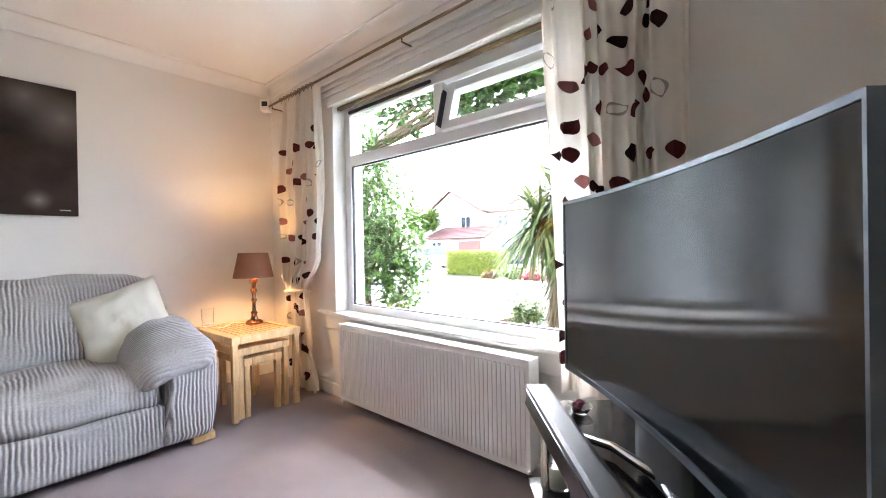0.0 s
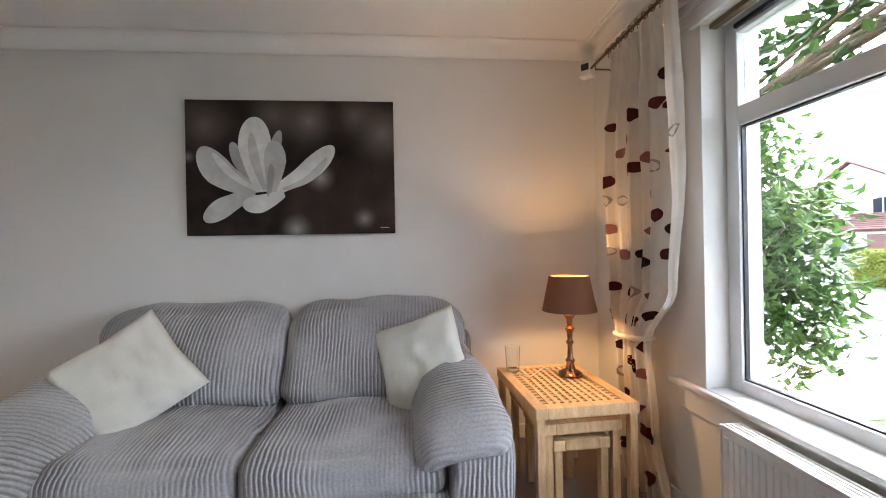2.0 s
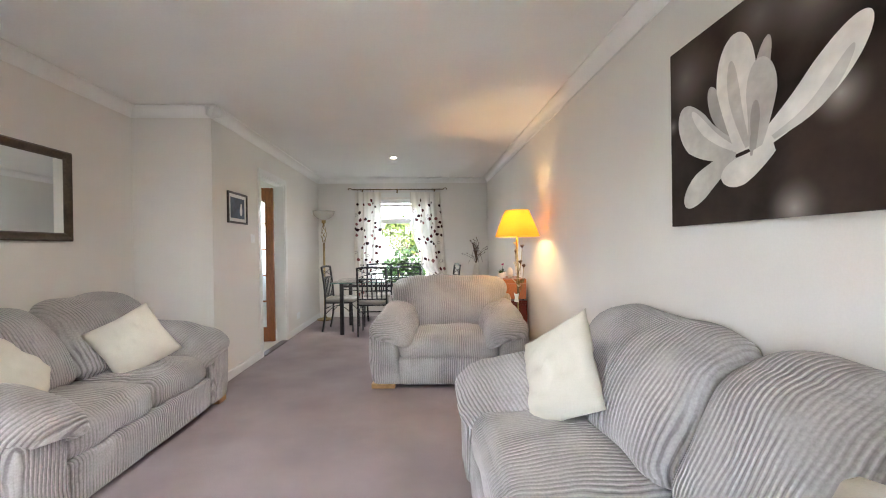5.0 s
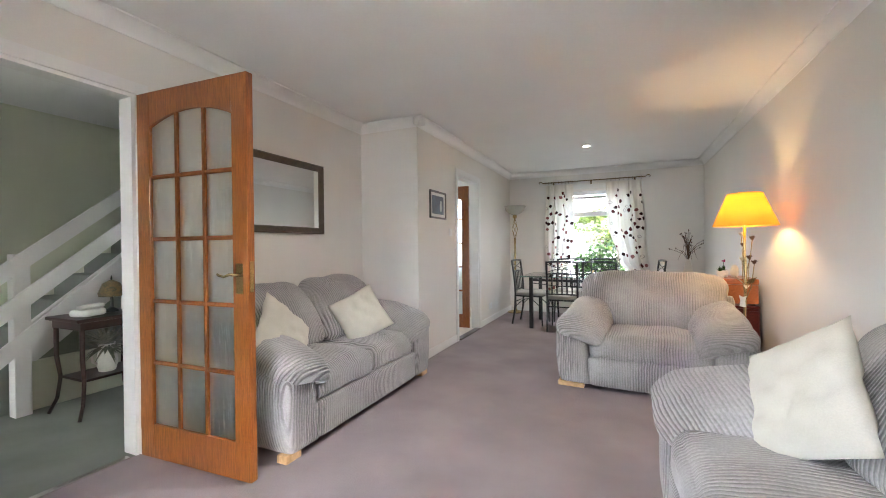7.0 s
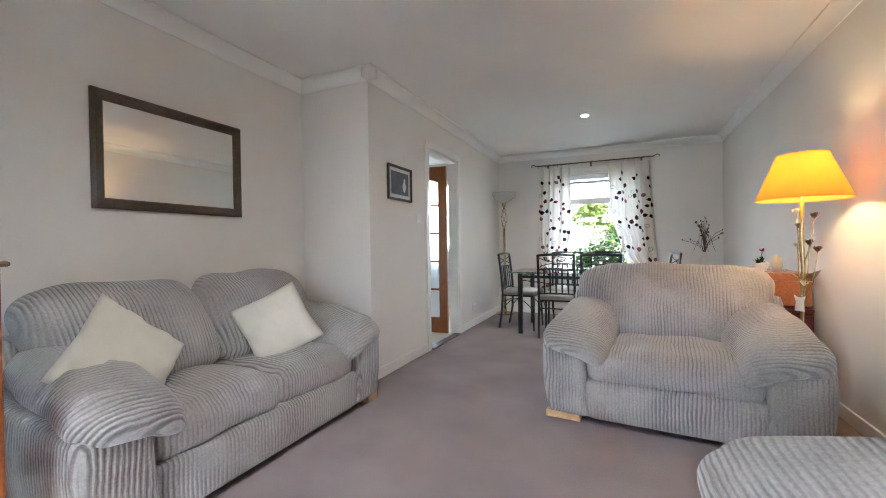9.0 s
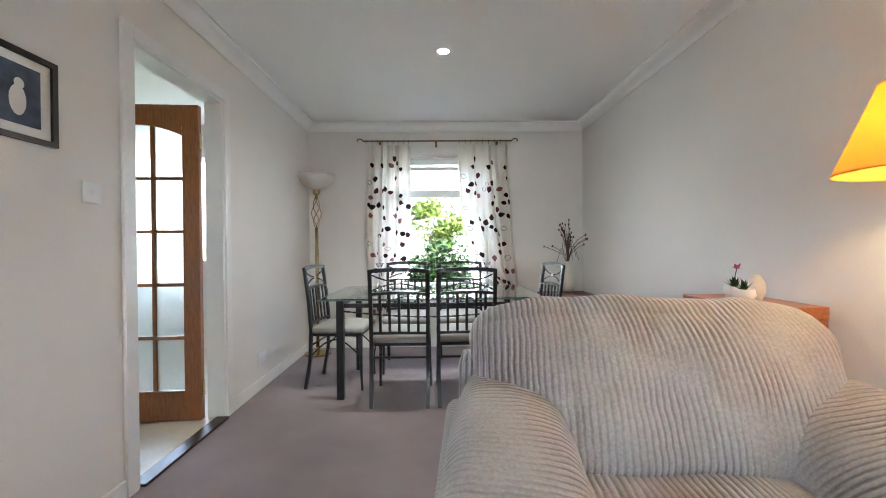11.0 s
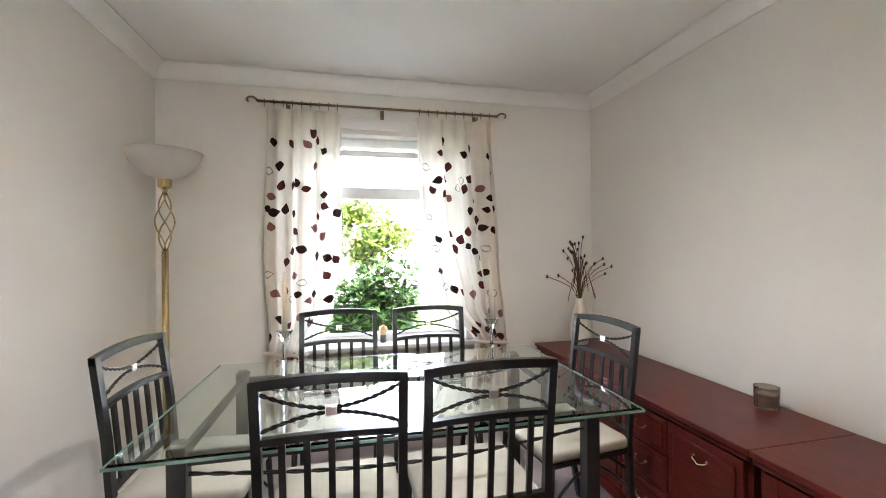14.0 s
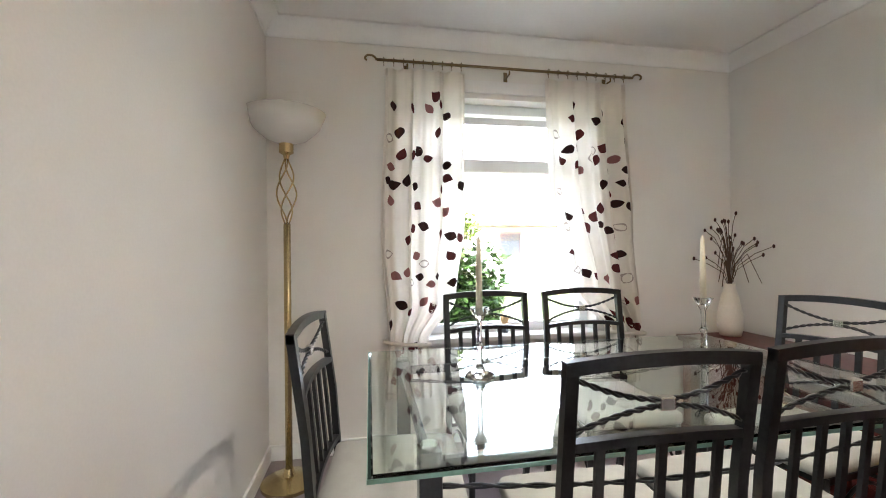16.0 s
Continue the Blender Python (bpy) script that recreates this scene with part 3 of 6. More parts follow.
curtain_rod(YN - 0.10, -3.2, -0.2, 2.188, YN, False, "slim antique-bronze curtain rod above the front window", (-3.15, -1.63, -0.3), [-3.0 + 0.055 * k for k in range(9)] + [-0.8 + 0.055 * k for k in range(9)])
curtain_rod(YS + 0.075, -2.60, -1.03, 2.195, YS, True, "antique-bronze curtain rod with scroll ends", (-2.45, -1.80, -1.2), [-2.54 + 0.062 * k for k in range(9)] + [-1.51 + 0.055 * k for k in range(9)])


# ---- sofas ----
def sofa(name, m, length, depth, seats, label, category, group, arm=0.27, back_lean=0.10, toe=0.11):
    """Local x runs along the sofa, the front is at -depth, the back at 0."""
    s = empty(name, m)
    tagged(s, label, category, group)
    L = length / 2
    inner = L - arm
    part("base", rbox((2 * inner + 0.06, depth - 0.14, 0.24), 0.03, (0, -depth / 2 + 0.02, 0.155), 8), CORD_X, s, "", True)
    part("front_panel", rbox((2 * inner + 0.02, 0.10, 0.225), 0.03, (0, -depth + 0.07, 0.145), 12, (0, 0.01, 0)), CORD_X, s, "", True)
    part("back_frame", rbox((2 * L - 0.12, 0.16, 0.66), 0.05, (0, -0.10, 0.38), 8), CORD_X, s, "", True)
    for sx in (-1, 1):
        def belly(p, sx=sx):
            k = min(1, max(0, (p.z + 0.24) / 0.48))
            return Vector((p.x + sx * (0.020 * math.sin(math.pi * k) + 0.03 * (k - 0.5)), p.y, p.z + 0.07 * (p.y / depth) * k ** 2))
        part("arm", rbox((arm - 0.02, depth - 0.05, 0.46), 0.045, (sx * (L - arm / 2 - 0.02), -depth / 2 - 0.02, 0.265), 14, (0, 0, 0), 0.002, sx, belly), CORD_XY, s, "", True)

        def droop(p, sx=sx):
            """The pad climbs to the back, sinks at its rounded front and rolls in over the seat."""
            k = min(1, max(0, p.y / (depth - 0.10) + 0.5))
            side = sx * p.x / 0.2
            z = p.z * (0.92 + 0.16 * math.sin(math.pi * k)) + 0.10 * (k - 0.35) - 0.035 * (1 - k) ** 3
            z += 0.045 * side * (1 - 0.6 * k) - 0.030 * side ** 2
            return Vector((p.x * (0.98 - 0.10 * k) - sx * (0.012 + 0.055 * k), p.y, z))
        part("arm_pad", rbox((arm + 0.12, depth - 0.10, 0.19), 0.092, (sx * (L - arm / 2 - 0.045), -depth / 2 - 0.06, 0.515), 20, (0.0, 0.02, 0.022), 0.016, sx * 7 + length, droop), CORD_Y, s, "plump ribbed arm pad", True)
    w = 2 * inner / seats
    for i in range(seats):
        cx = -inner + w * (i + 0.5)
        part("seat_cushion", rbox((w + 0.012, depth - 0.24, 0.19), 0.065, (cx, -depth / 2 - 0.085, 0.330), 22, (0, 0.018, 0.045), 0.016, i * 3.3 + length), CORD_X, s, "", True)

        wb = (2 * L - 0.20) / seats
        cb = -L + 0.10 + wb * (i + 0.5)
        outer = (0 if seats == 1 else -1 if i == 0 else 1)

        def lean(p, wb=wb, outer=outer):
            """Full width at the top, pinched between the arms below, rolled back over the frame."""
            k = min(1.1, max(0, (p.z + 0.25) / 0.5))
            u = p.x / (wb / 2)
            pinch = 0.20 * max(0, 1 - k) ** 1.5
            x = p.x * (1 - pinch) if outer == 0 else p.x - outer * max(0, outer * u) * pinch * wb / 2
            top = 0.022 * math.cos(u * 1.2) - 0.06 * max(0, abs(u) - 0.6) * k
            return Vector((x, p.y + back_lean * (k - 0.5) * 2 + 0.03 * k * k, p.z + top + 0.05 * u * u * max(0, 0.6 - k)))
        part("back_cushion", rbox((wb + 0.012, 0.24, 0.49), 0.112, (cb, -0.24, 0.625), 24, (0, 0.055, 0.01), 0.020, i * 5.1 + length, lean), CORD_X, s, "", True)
    for sx in (-1, 1):
        part("foot", box(sx * (L - 0.03) - (toe if sx > 0 else 0), -depth + 0.03, 0.002, sx * (L - 0.03) + (toe if sx < 0 else 0), -depth + 0.10, 0.045, 0.006), OAK, s, "light wooden foot")
    return s


sofa("sofa", pose(XW + 0.05, -0.18, 0, 0, 0, 90), 2.06, 0.93, 2, "grey ribbed corduroy two-seat sofa with plump arms", "sofa", "corduroy suite")
sofa("loveseat", pose(XE - 0.04, -1.475, 0, 0, 0, -90), 1.74, 0.85, 2, "grey ribbed corduroy loveseat under the wall mirror", "sofa", "corduroy suite")
sofa("armchair", pose(-2.50, -3.27, 0, 0, 0, 175), 1.37, 0.92, 1, "wide grey corduroy snuggler armchair", "armchair", "corduroy suite", 0.27, 0.10, 0.20)


def scatter_cushion(m, size, label):
    """A square stuffed cushion with pulled corners; it lies in its local xz plane."""
    bm = bmesh.new()
    n = 18
    sheets = []
    for side in (-1, 1):
        g = []
        for j in range(n + 1):
            row = []
            for i in range(n + 1):
                u, v = 2 * i / n - 1, 2 * j / n - 1
                t = (max(0, 1 - u ** 4) * max(0, 1 - v ** 4)) ** 0.6
                pin = 1 - 0.07 * (1 - abs(u * v)) * max(abs(u), abs(v)) ** 3
                w = 0.014 * noise.noise(Vector((u * 2.6, v * 2.6, side + size * 9))) - 0.018 * max(0, 0.22 - abs(noise.noise(Vector((u * 1.6 + v, v * 1.9 - u * 0.7, side * 3 + size * 31))))) / 0.22 + 0.006 * noise.noise(Vector((u * 7 + v * 4, v * 2, size * 7)))
                row.append(bm.verts.new((u * pin * size / 2, side * (0.065 * t + w * t), v * pin * size / 2)))
            g.append(row)
        for j in range(n):
            for i in range(n):
                q = (g[j][i], g[j][i + 1], g[j + 1][i + 1], g[j + 1][i])
                bm.faces.new(q if side < 0 else q[::-1])
    bmesh.ops.remove_doubles(bm, verts=bm.verts, dist=0.0005)
    c = part("scatter_cushion", bm, CUSHION, None, "", True)
    c.matrix_world = m
    return tagged(c, label, "cushion", "cream scatter cushions")


scatter_cushion(pose(-2.86, 0.505, 0.632, -22, -20, 76), 0.43, "cream satin scatter cushion leaning on the sofa arm")
scatter_cushion(pose(-2.80, -0.75, 0.63, -24, -32, 122), 0.43, "cream satin scatter cushion leaning on the sofa arm")
scatter_cushion(pose(-0.33, -0.93, 0.60, -32, 42, -100), 0.42, "cream satin scatter cushion on the loveseat")
scatter_cushion(pose(-0.36, -1.71, 0.605, -25, -24, -122), 0.385, "cream satin scatter cushion on the loveseat")


# ---- lounge pieces ----
def flower_canvas():
    y0, y1, z0, z1 = -0.795, 0.376, 1.262, 2.035
    c = empty("wall_canvas", pose(XW, (y0 + y1) / 2, (z0 + z1) / 2, 90, 0, 90))
    tagged(c, "large canvas print of a white magnolia on dark brown", "picture")
    w, h = y1 - y0, z1 - z0
    bg = mat("canvas_background", (0.048, 0.030, 0.024), 0.6, color2=(0.010, 0.006, 0.005), scale=2.2, fine=7, bump=0.0, spec=0.2)
    n, l = bg.node_tree.nodes, bg.node_tree.links
    base = n["Principled BSDF"].inputs["Base Color"]
    co = n.new("ShaderNodeTexCoord")
    for bx, by, br, col in ((0.16, -0.06, 0.10, (0.42, 0.38, 0.35)), (0.02, -0.36, 0.11, (0.42, 0.38, 0.35)), (0.41, -0.30, 0.08, (0.30, 0.26, 0.24)), (-0.57, 0.06, 0.05, (0.25, 0.22, 0.2)),
                            (-0.10, 0.30, 0.22, (0.16, 0.13, 0.115)), (0.10, 0.27, 0.20, (0.24, 0.20, 0.18)), (0.36, 0.30, 0.17, (0.17, 0.14, 0.125)), (0.52, 0.2, 0.24, (0.20, 0.17, 0.155)), (-0.48, 0.24, 0.22, (0.17, 0.14, 0.125))):
        mp, gr, mx = n.new("ShaderNodeMapping"), n.new("ShaderNodeTexGradient"), n.new("ShaderNodeMix")
        mp.vector_type = "TEXTURE"
        mp.inputs["Location"].default_value, mp.inputs["Scale"].default_value = (bx, by, 0), (br, br, 1)
        gr.gradient_type = "QUADRATIC_SPHERE"
        l.new(co.outputs["Object"], mp.inputs[0])
        l.new(mp.outputs[0], gr.inputs[0])
        mx.data_type = "RGBA"
        mx.inputs[7].default_value = (*col, 1)
        l.new(gr.outputs[1], mx.inputs[0])
        l.new(base.links[0].from_socket, mx.inputs[6])
        l.new(mx.outputs[2], base)
    canvas = part("canvas", box(-w / 2, -h / 2, 0, w / 2, h / 2, 0.03, 0.002), bg, c)
    petal_a = mat("petal_print", (0.62, 0.60, 0.57), 0.6, color2=(0.46, 0.44, 0.42), scale=5, fine=14, bump=0, spec=0.2)
    petal_b = mat("petal_print_light", (0.80, 0.78, 0.74), 0.6, color2=(0.64, 0.62, 0.59), scale=5, fine=14, bump=0, spec=0.2)
    petal_c = mat("petal_print_shade", (0.46, 0.43, 0.41), 0.6, color2=(0.33, 0.31, 0.29), scale=5, fine=14, bump=0, spec=0.2)

    def petal(a, b, width, bow, lift, m, blunt=2.2):
        bm = bmesh.new()
        a, b = Vector((a[0], a[1], 0)), Vector((b[0], b[1], 0))
        d = b - a
        nrm = Vector((-d.y, d.x, 0)).normalized()
        rows = []
        for i in range(33):
            t = 1 - (1 - i / 32) ** 1.6
            mid = a + d * t + nrm * bow * math.sin(math.pi * t)
            wd = width / 2 * (0.40 + 0.60 * min(1, t / 0.6) ** 0.85) * max(0.0004, 1 - max(0, (t - 0.6) / 0.4) ** blunt) ** 0.5
            rows.append([bm.verts.new(mid + nrm * wd * s + Vector((0, 0, 0.0312 + lift))) for s in (-1, -0.5, 0, 0.5, 1)])
        for p, q in zip(rows, rows[1:]):
            for k in range(4):
                bm.faces.new((p[k], p[k + 1], q[k + 1], q[k]))
        bmesh.ops.recalc_face_normals(bm, faces=bm.faces)
        if bm.faces[0].normal.z < 0:
            bmesh.ops.reverse_faces(bm, faces=bm.faces)
        part("petal", bm, m, canvas)

    petal((-0.12, -0.10), (-0.065, 0.215), 0.065, 0.012, 0.0000, petal_c)
    petal((-0.20, -0.12), (-0.335, 0.145), 0.075, 0.010, 0.0003, petal_c)
    petal((-0.20, -0.14), (-0.515, 0.105), 0.165, 0.035, 0.0006, petal_a)
    petal((-0.20, -0.13), (-0.44, 0.085), 0.045, 0.02, 0.0008, petal_b)
    petal((-0.10, -0.135), (0.24, 0.12), 0.120, -0.022, 0.0010, petal_b)
    petal((-0.05, -0.125), (0.20, 0.055), 0.045, -0.035, 0.0012, petal_a)
    petal((-0.165, -0.14), (-0.21, 0.29), 0.185, 0.012, 0.0014, petal_b)
    petal((-0.15, -0.13), (-0.225, 0.20), 0.055, 0.015, 0.0016, petal_a)
    petal((-0.12, -0.145), (-0.095, 0.155), 0.125, -0.012, 0.0018, petal_a)
    petal((-0.125, -0.15), (-0.115, 0.02), 0.040, 0.0, 0.0020, petal_c)
    petal((-0.21, -0.145), (-0.49, -0.30), 0.115, -0.012, 0.0022, petal_a)
    petal((-0.045, -0.15), (-0.275, -0.225), 0.105, 0.014, 0.0024, petal_b)
    petal((-0.135, -0.165), (-0.128, -0.085), 0.022, 0.0, 0.0026, petal_c)
    part("signature", box(0.50, -0.357, 0.0302, 0.55, -0.351, 0.0312), petal_c, canvas, "small pale signature")


flower_canvas()


def radiator():
    x0, x1, z0, z1, y = -2.24, -0.87, 0.06, 0.552, 1.50
    r = empty("radiator", pose((x0 + x1) / 2, y, 0))
    tagged(r, "white ribbed steel panel radiator below the front window", "radiator")
    hw = (x1 - x0) / 2
    bm = bmesh.new()
    n = 56
    for i in range(n):
        a = -hw + 0.012 + (2 * hw - 0.024) * i / n
        w = (2 * hw - 0.024) / n
        cube(bm, a + w * 0.14, -0.0045, z0 + 0.03, a + w * 0.86, 0.004, z1 - 0.035, 0.0035)
    part("ribs", bm, WHITE, r)
    part("front_panel", box(-hw + 0.004, 0, z0 + 0.004, hw - 0.004, 0.014, z1 - 0.012, 0.004), WHITE, r)
    part("back_panel", box(-hw + 0.004, 0.06, z0 + 0.004, hw - 0.004, 0.074, z1 - 0.012, 0.004), WHITE, r)
    for s in (-1, 1):
        part("side_cover", box(s * hw - 0.006, -0.003, z0 + 0.02, s * hw + 0.006, 0.08, z1 - 0.002, 0.003), WHITE, r)
    bm = bmesh.new()
    for k in range(5):
        cube(bm, -hw + 0.004, -0.002 + k * 0.0165, z1 - 0.012, hw - 0.004, 0.008 + k * 0.0165, z1, 0.002)
    part("top_grille", bm, WHITE, r)
    for s in (-1, 1):
        bm = tube(bmesh.new(), [(s * (hw - 0.01), 0.05, z0 + 0.03), (s * (hw + 0.04), 0.05, z0 + 0.03), (s * (hw + 0.04), 0.05, 0.0)], 0.0085, 8)
        lathe(bm, [(0.001, 0.05), (0.016, 0.05), (0.018, 0.09), (0.012, 0.12), (0.001, 0.12)], 12, (s * (hw + 0.04), 0.05, 0.02))
        part("valve", bm, WHITE, r, "", 50)
    part("wall_bracket", box(-hw + 0.2, 0.074, 0.2, -hw + 0.24, YN - y, 0.45), WHITE, r)


radiator()


def nest_table(m, w, d, h, label, lattice):
    t = empty("nest_table", m)
    tagged(t, label, "side table", "nest of oak tables")
    leg = 0.034
    for sx in (-1, 1):
        for sy in (-1, 1):
            part("leg", box(sx * w / 2 - (leg if sx > 0 else 0), sy * d / 2 - (leg if sy > 0 else 0), 0.001, sx * w / 2 + (leg if sx < 0 else 0), sy * d / 2 + (leg if sy < 0 else 0), h - 0.046, 0.004), OAK_Z, t)
    fr = bmesh.new()
    cube(fr, -w / 2 - 0.006, -d / 2 - 0.006, h - 0.046, w / 2 + 0.006, -d / 2 + 0.045, h, 0.004)
    cube(fr, -w / 2 - 0.006, d / 2 - 0.045, h - 0.046, w / 2 + 0.006, d / 2 + 0.006, h, 0.004)
    cube(fr, -w / 2 - 0.006, -d / 2 + 0.045, h - 0.046, -w / 2 + 0.045, d / 2 - 0.045, h, 0.004)
    cube(fr, w / 2 - 0.045, -d / 2 + 0.045, h - 0.046, w / 2 + 0.006, d / 2 - 0.045, h, 0.004)
    part("top_frame", fr, OAK, t)
    if lattice:
        lat = bmesh.new()
        nx, ny = int((w - 0.09) / 0.034), int((d - 0.09) / 0.034)
        for i in range(1, nx):
            x = -w / 2 + 0.045 + (w - 0.09) * i / nx
            cube(lat, x - 0.009, -d / 2 + 0.045, h - 0.018, x + 0.009, d / 2 - 0.045, h - 0.006)
        for j in range(1, ny):
            y = -d / 2 + 0.045 + (d - 0.09) * j / ny
            cube(lat, -w / 2 + 0.045, y - 0.009, h - 0.0165, w / 2 - 0.045, y + 0.009, h - 0.003)
        part("lattice", lat, OAK, t, "open square oak lattice top")
    return t


nest_table(pose(-2.83, 1.155, 0, 0, 0, 3), 0.58, 0.435, 0.515, "largest light oak nest table with lattice top", True)
nest_table(pose(-2.81, 1.15, 0, 0, 0, 3), 0.47, 0.33, 0.435, "middle light oak nest table tucked under the largest", True)
nest_table(pose(-2.76, 1.145, 0, 0, 0, 3), 0.37, 0.235, 0.365, "smallest light oak nest table tucked underneath", True)


def table_lamp():
    x, y, z = -2.93, 1.255, 0.515
    l = empty("table_lamp", pose(x, y, z))
    tagged(l, "lit copper candlestick table lamp with brown shade", "table lamp")
    prof = [(0.001, 0), (0.058, 0), (0.058, 0.012), (0.045, 0.022), (0.026, 0.03), (0.018, 0.06), (0.024, 0.075), (0.014, 0.09), (0.012, 0.15), (0.02, 0.165), (0.012, 0.18), (0.014, 0.21), (0.024, 0.235), (0.012, 0.25), (0.016, 0.28), (0.03, 0.305), (0.026, 0.315), (0.008, 0.32), (0.008, 0.37), (0.001, 0.37)]
    part("base", lathe(bmesh.new(), prof, 20), BRONZE, l, "turned copper base", 40)
    sh = cloth_mat("brown_shade", (0.24, 0.135, 0.085), 0.15)
    bm = lathe(bmesh.new(), [(0.098, 0.50), (0.134, 0.325), (0.131, 0.325), (0.095, 0.50), (0.098, 0.50)], 32)
    part("shade", bm, sh, l, "brown fabric drum shade", 60)
    part("bulb", lathe(bmesh.new(), [(0.001, 0.37), (0.014, 0.375), (0.022, 0.41), (0.018, 0.435), (0.001, 0.445)], 12), glow_mat("warm_bulb", (1, 0.62, 0.25), 0.6), l, "", True).visible_shadow = False
    part("cord", tube(bmesh.new(), [(-0.04, -0.03, 0.006), (-0.12, -0.10, 0.004), (-0.05, -0.16, 0.004), (0.03, -0.22, 0.004), (-0.03, -0.26, 0.006)], 0.003, 5), WHITE, l, "thin pale lamp cord", True)
    point_lamp("table_lamp_light", (x, y, z + 0.415), LAMP_A, (1.0, 0.56, 0.22), 0.03)


LAMP_A, LAMP_B, SPOT = 0.62, 0.33, 1.5
table_lamp()


def floor_lamp():
    x, y = -3.115, -2.80
    l = empty("floor_lamp", pose(x, y, 0))
    tagged(l, "lit floor lamp with yellow shade and metal flowers", "floor lamp")
    sh = cloth_mat("yellow_shade", (0.80, 0.52, 0.12), 0.55)
    part("shade", lathe(bmesh.new(), [(0.112, 1.520), (0.209, 1.275), (0.206, 1.275), (0.109, 1.520), (0.112, 1.520)], 40), sh, l, "cream-yellow empire shade", 60)
    for z, r in ((1.520, 0.111), (1.275, 0.208)):
        tr = bmesh.new()
        tube(tr, [(r * math.cos(a), r * math.sin(a), z) for a in [radians(q) for q in range(0, 361, 10)]], 0.003, 5, False)
        part("shade_rim", tr, sh, l)
    part("bulb", lathe(bmesh.new(), [(0.001, 1.33), (0.016, 1.34), (0.028, 1.385), (0.02, 1.415), (0.001, 1.425)], 12), glow_mat("lamp_bulb", (1, 0.75, 0.42), 0.6), l, "", True).visible_shadow = False
    part("stem", tube(bmesh.new(), [(0, 0, 0.02), (0.006, 0, 0.5), (-0.004, 0, 0.9), (0.004, 0, 1.1), (0, 0, 1.33)], 0.010, 8), BRASS, l, "", True)
    part("foot", lathe(bmesh.new(), [(0.001, 0.002), (0.13, 0.002), (0.13, 0.015), (0.05, 0.03), (0.015, 0.05), (0.001, 0.05)], 24), BRASS, l, "", 40)
    rnd = random.Random(4)
    dark, pale = mat("bronze_petal", (0.13, 0.06, 0.03), 0.4, 0.5), mat("cream_petal", (0.72, 0.62, 0.46), 0.5)
    for k, (dx, dz, z, m) in enumerate(((-0.06, 1.17, 1.0, dark), (0.03, 1.20, 1.02, pale), (0.015, 1.12, 0.95, dark), (-0.075, 0.99, 0.80, dark), (-0.035, 1.025, 0.82, dark), (0.025, 1.01, 0.82, pale), (-0.01, 0.80, 0.72, pale))):
        top = Vector((dx * 0.5, -dx * 1.1, dz))
        part("flower_stem", tube(bmesh.new(), [(0, 0, z - 0.1), (top.x * 0.7, top.y * 0.7, z + 0.02), tuple(top)], 0.003, 5), BRASS, l, "", True)
        bm = bmesh.new()
        for q in range(7):
            a, tilt = q * 6.283 / 6, 0.5 + 0.3 * (q % 2)
            d = Vector((math.cos(a) * math.sin(tilt), math.sin(a) * math.sin(tilt), math.cos(tilt)))
            s = Vector((-math.sin(a), math.cos(a), 0))
            p = [bm.verts.new(top + d * r + s * w) for r, w in ((0, 0), (0.014, -0.012), (0.028, -0.008), (0.034, 0), (0.028, 0.008), (0.014, 0.012))]
            bm.faces.new(p)
        lathe(bm, [(0.001, -0.004), (0.010, 0), (0.013, 0.012), (0.001, 0.02)], 8, tuple(top))
        part("flower", bm, m, l)
    for s in (-1, 1):
        bm = bmesh.new()
        b0 = Vector((0, 0, 0.82))
        for q in range(1):
            tip = b0 + Vector((0.05 * s, -0.09 * s, 0.07))
            side = Vector((0.02, 0.01, 0.01))
            bm.faces.new([bm.verts.new(v) for v in (b0, (b0 + tip) / 2 + side, tip, (b0 + tip) / 2 - side)])
        part("metal_leaf", bm, BRASS, l)
    # hanging tag in the shape of a small angel plaque
    bm = bmesh.new()
    outline = [(-0.028, 0), (0.028, 0), (0.02, 0.045), (0.032, 0.085), (0.012, 0.075), (-0.012, 0.075), (-0.032, 0.085), (-0.02, 0.045)]
    f = [bm.verts.new((0.02 + a * 0.5, 0.03 - a * 0.85, 0.66 + b)) for a, b in outline]
    face = bm.faces.new(f)
    ext = bmesh.ops.extrude_face_region(bm, geom=[face])
    bmesh.ops.translate(bm, verts=[v for v in ext["geom"] if isinstance(v, bmesh.types.BMVert)], vec=(0.005, 0.003, 0))
    part("plaque", bm, WHITE, l, "small white hanging plaque")
    point_lamp("floor_lamp_light", (x, y, 1.385), LAMP_B, (1.0, 0.64, 0.28), 0.035)


floor_lamp()
tumbler = empty("glass_tumbler", pose(-3.03, 0.985, 0.516))
tagged(tumbler, "empty clear glass tumbler on the oak table", "glass")
part("tumbler_wall", lathe(bmesh.new(), [(0.001, 0.001), (0.033, 0.001), (0.040, 0.13), (0.0375, 0.13), (0.031, 0.014), (0.001, 0.012)], 28), CRYSTAL, tumbler, "", 50)


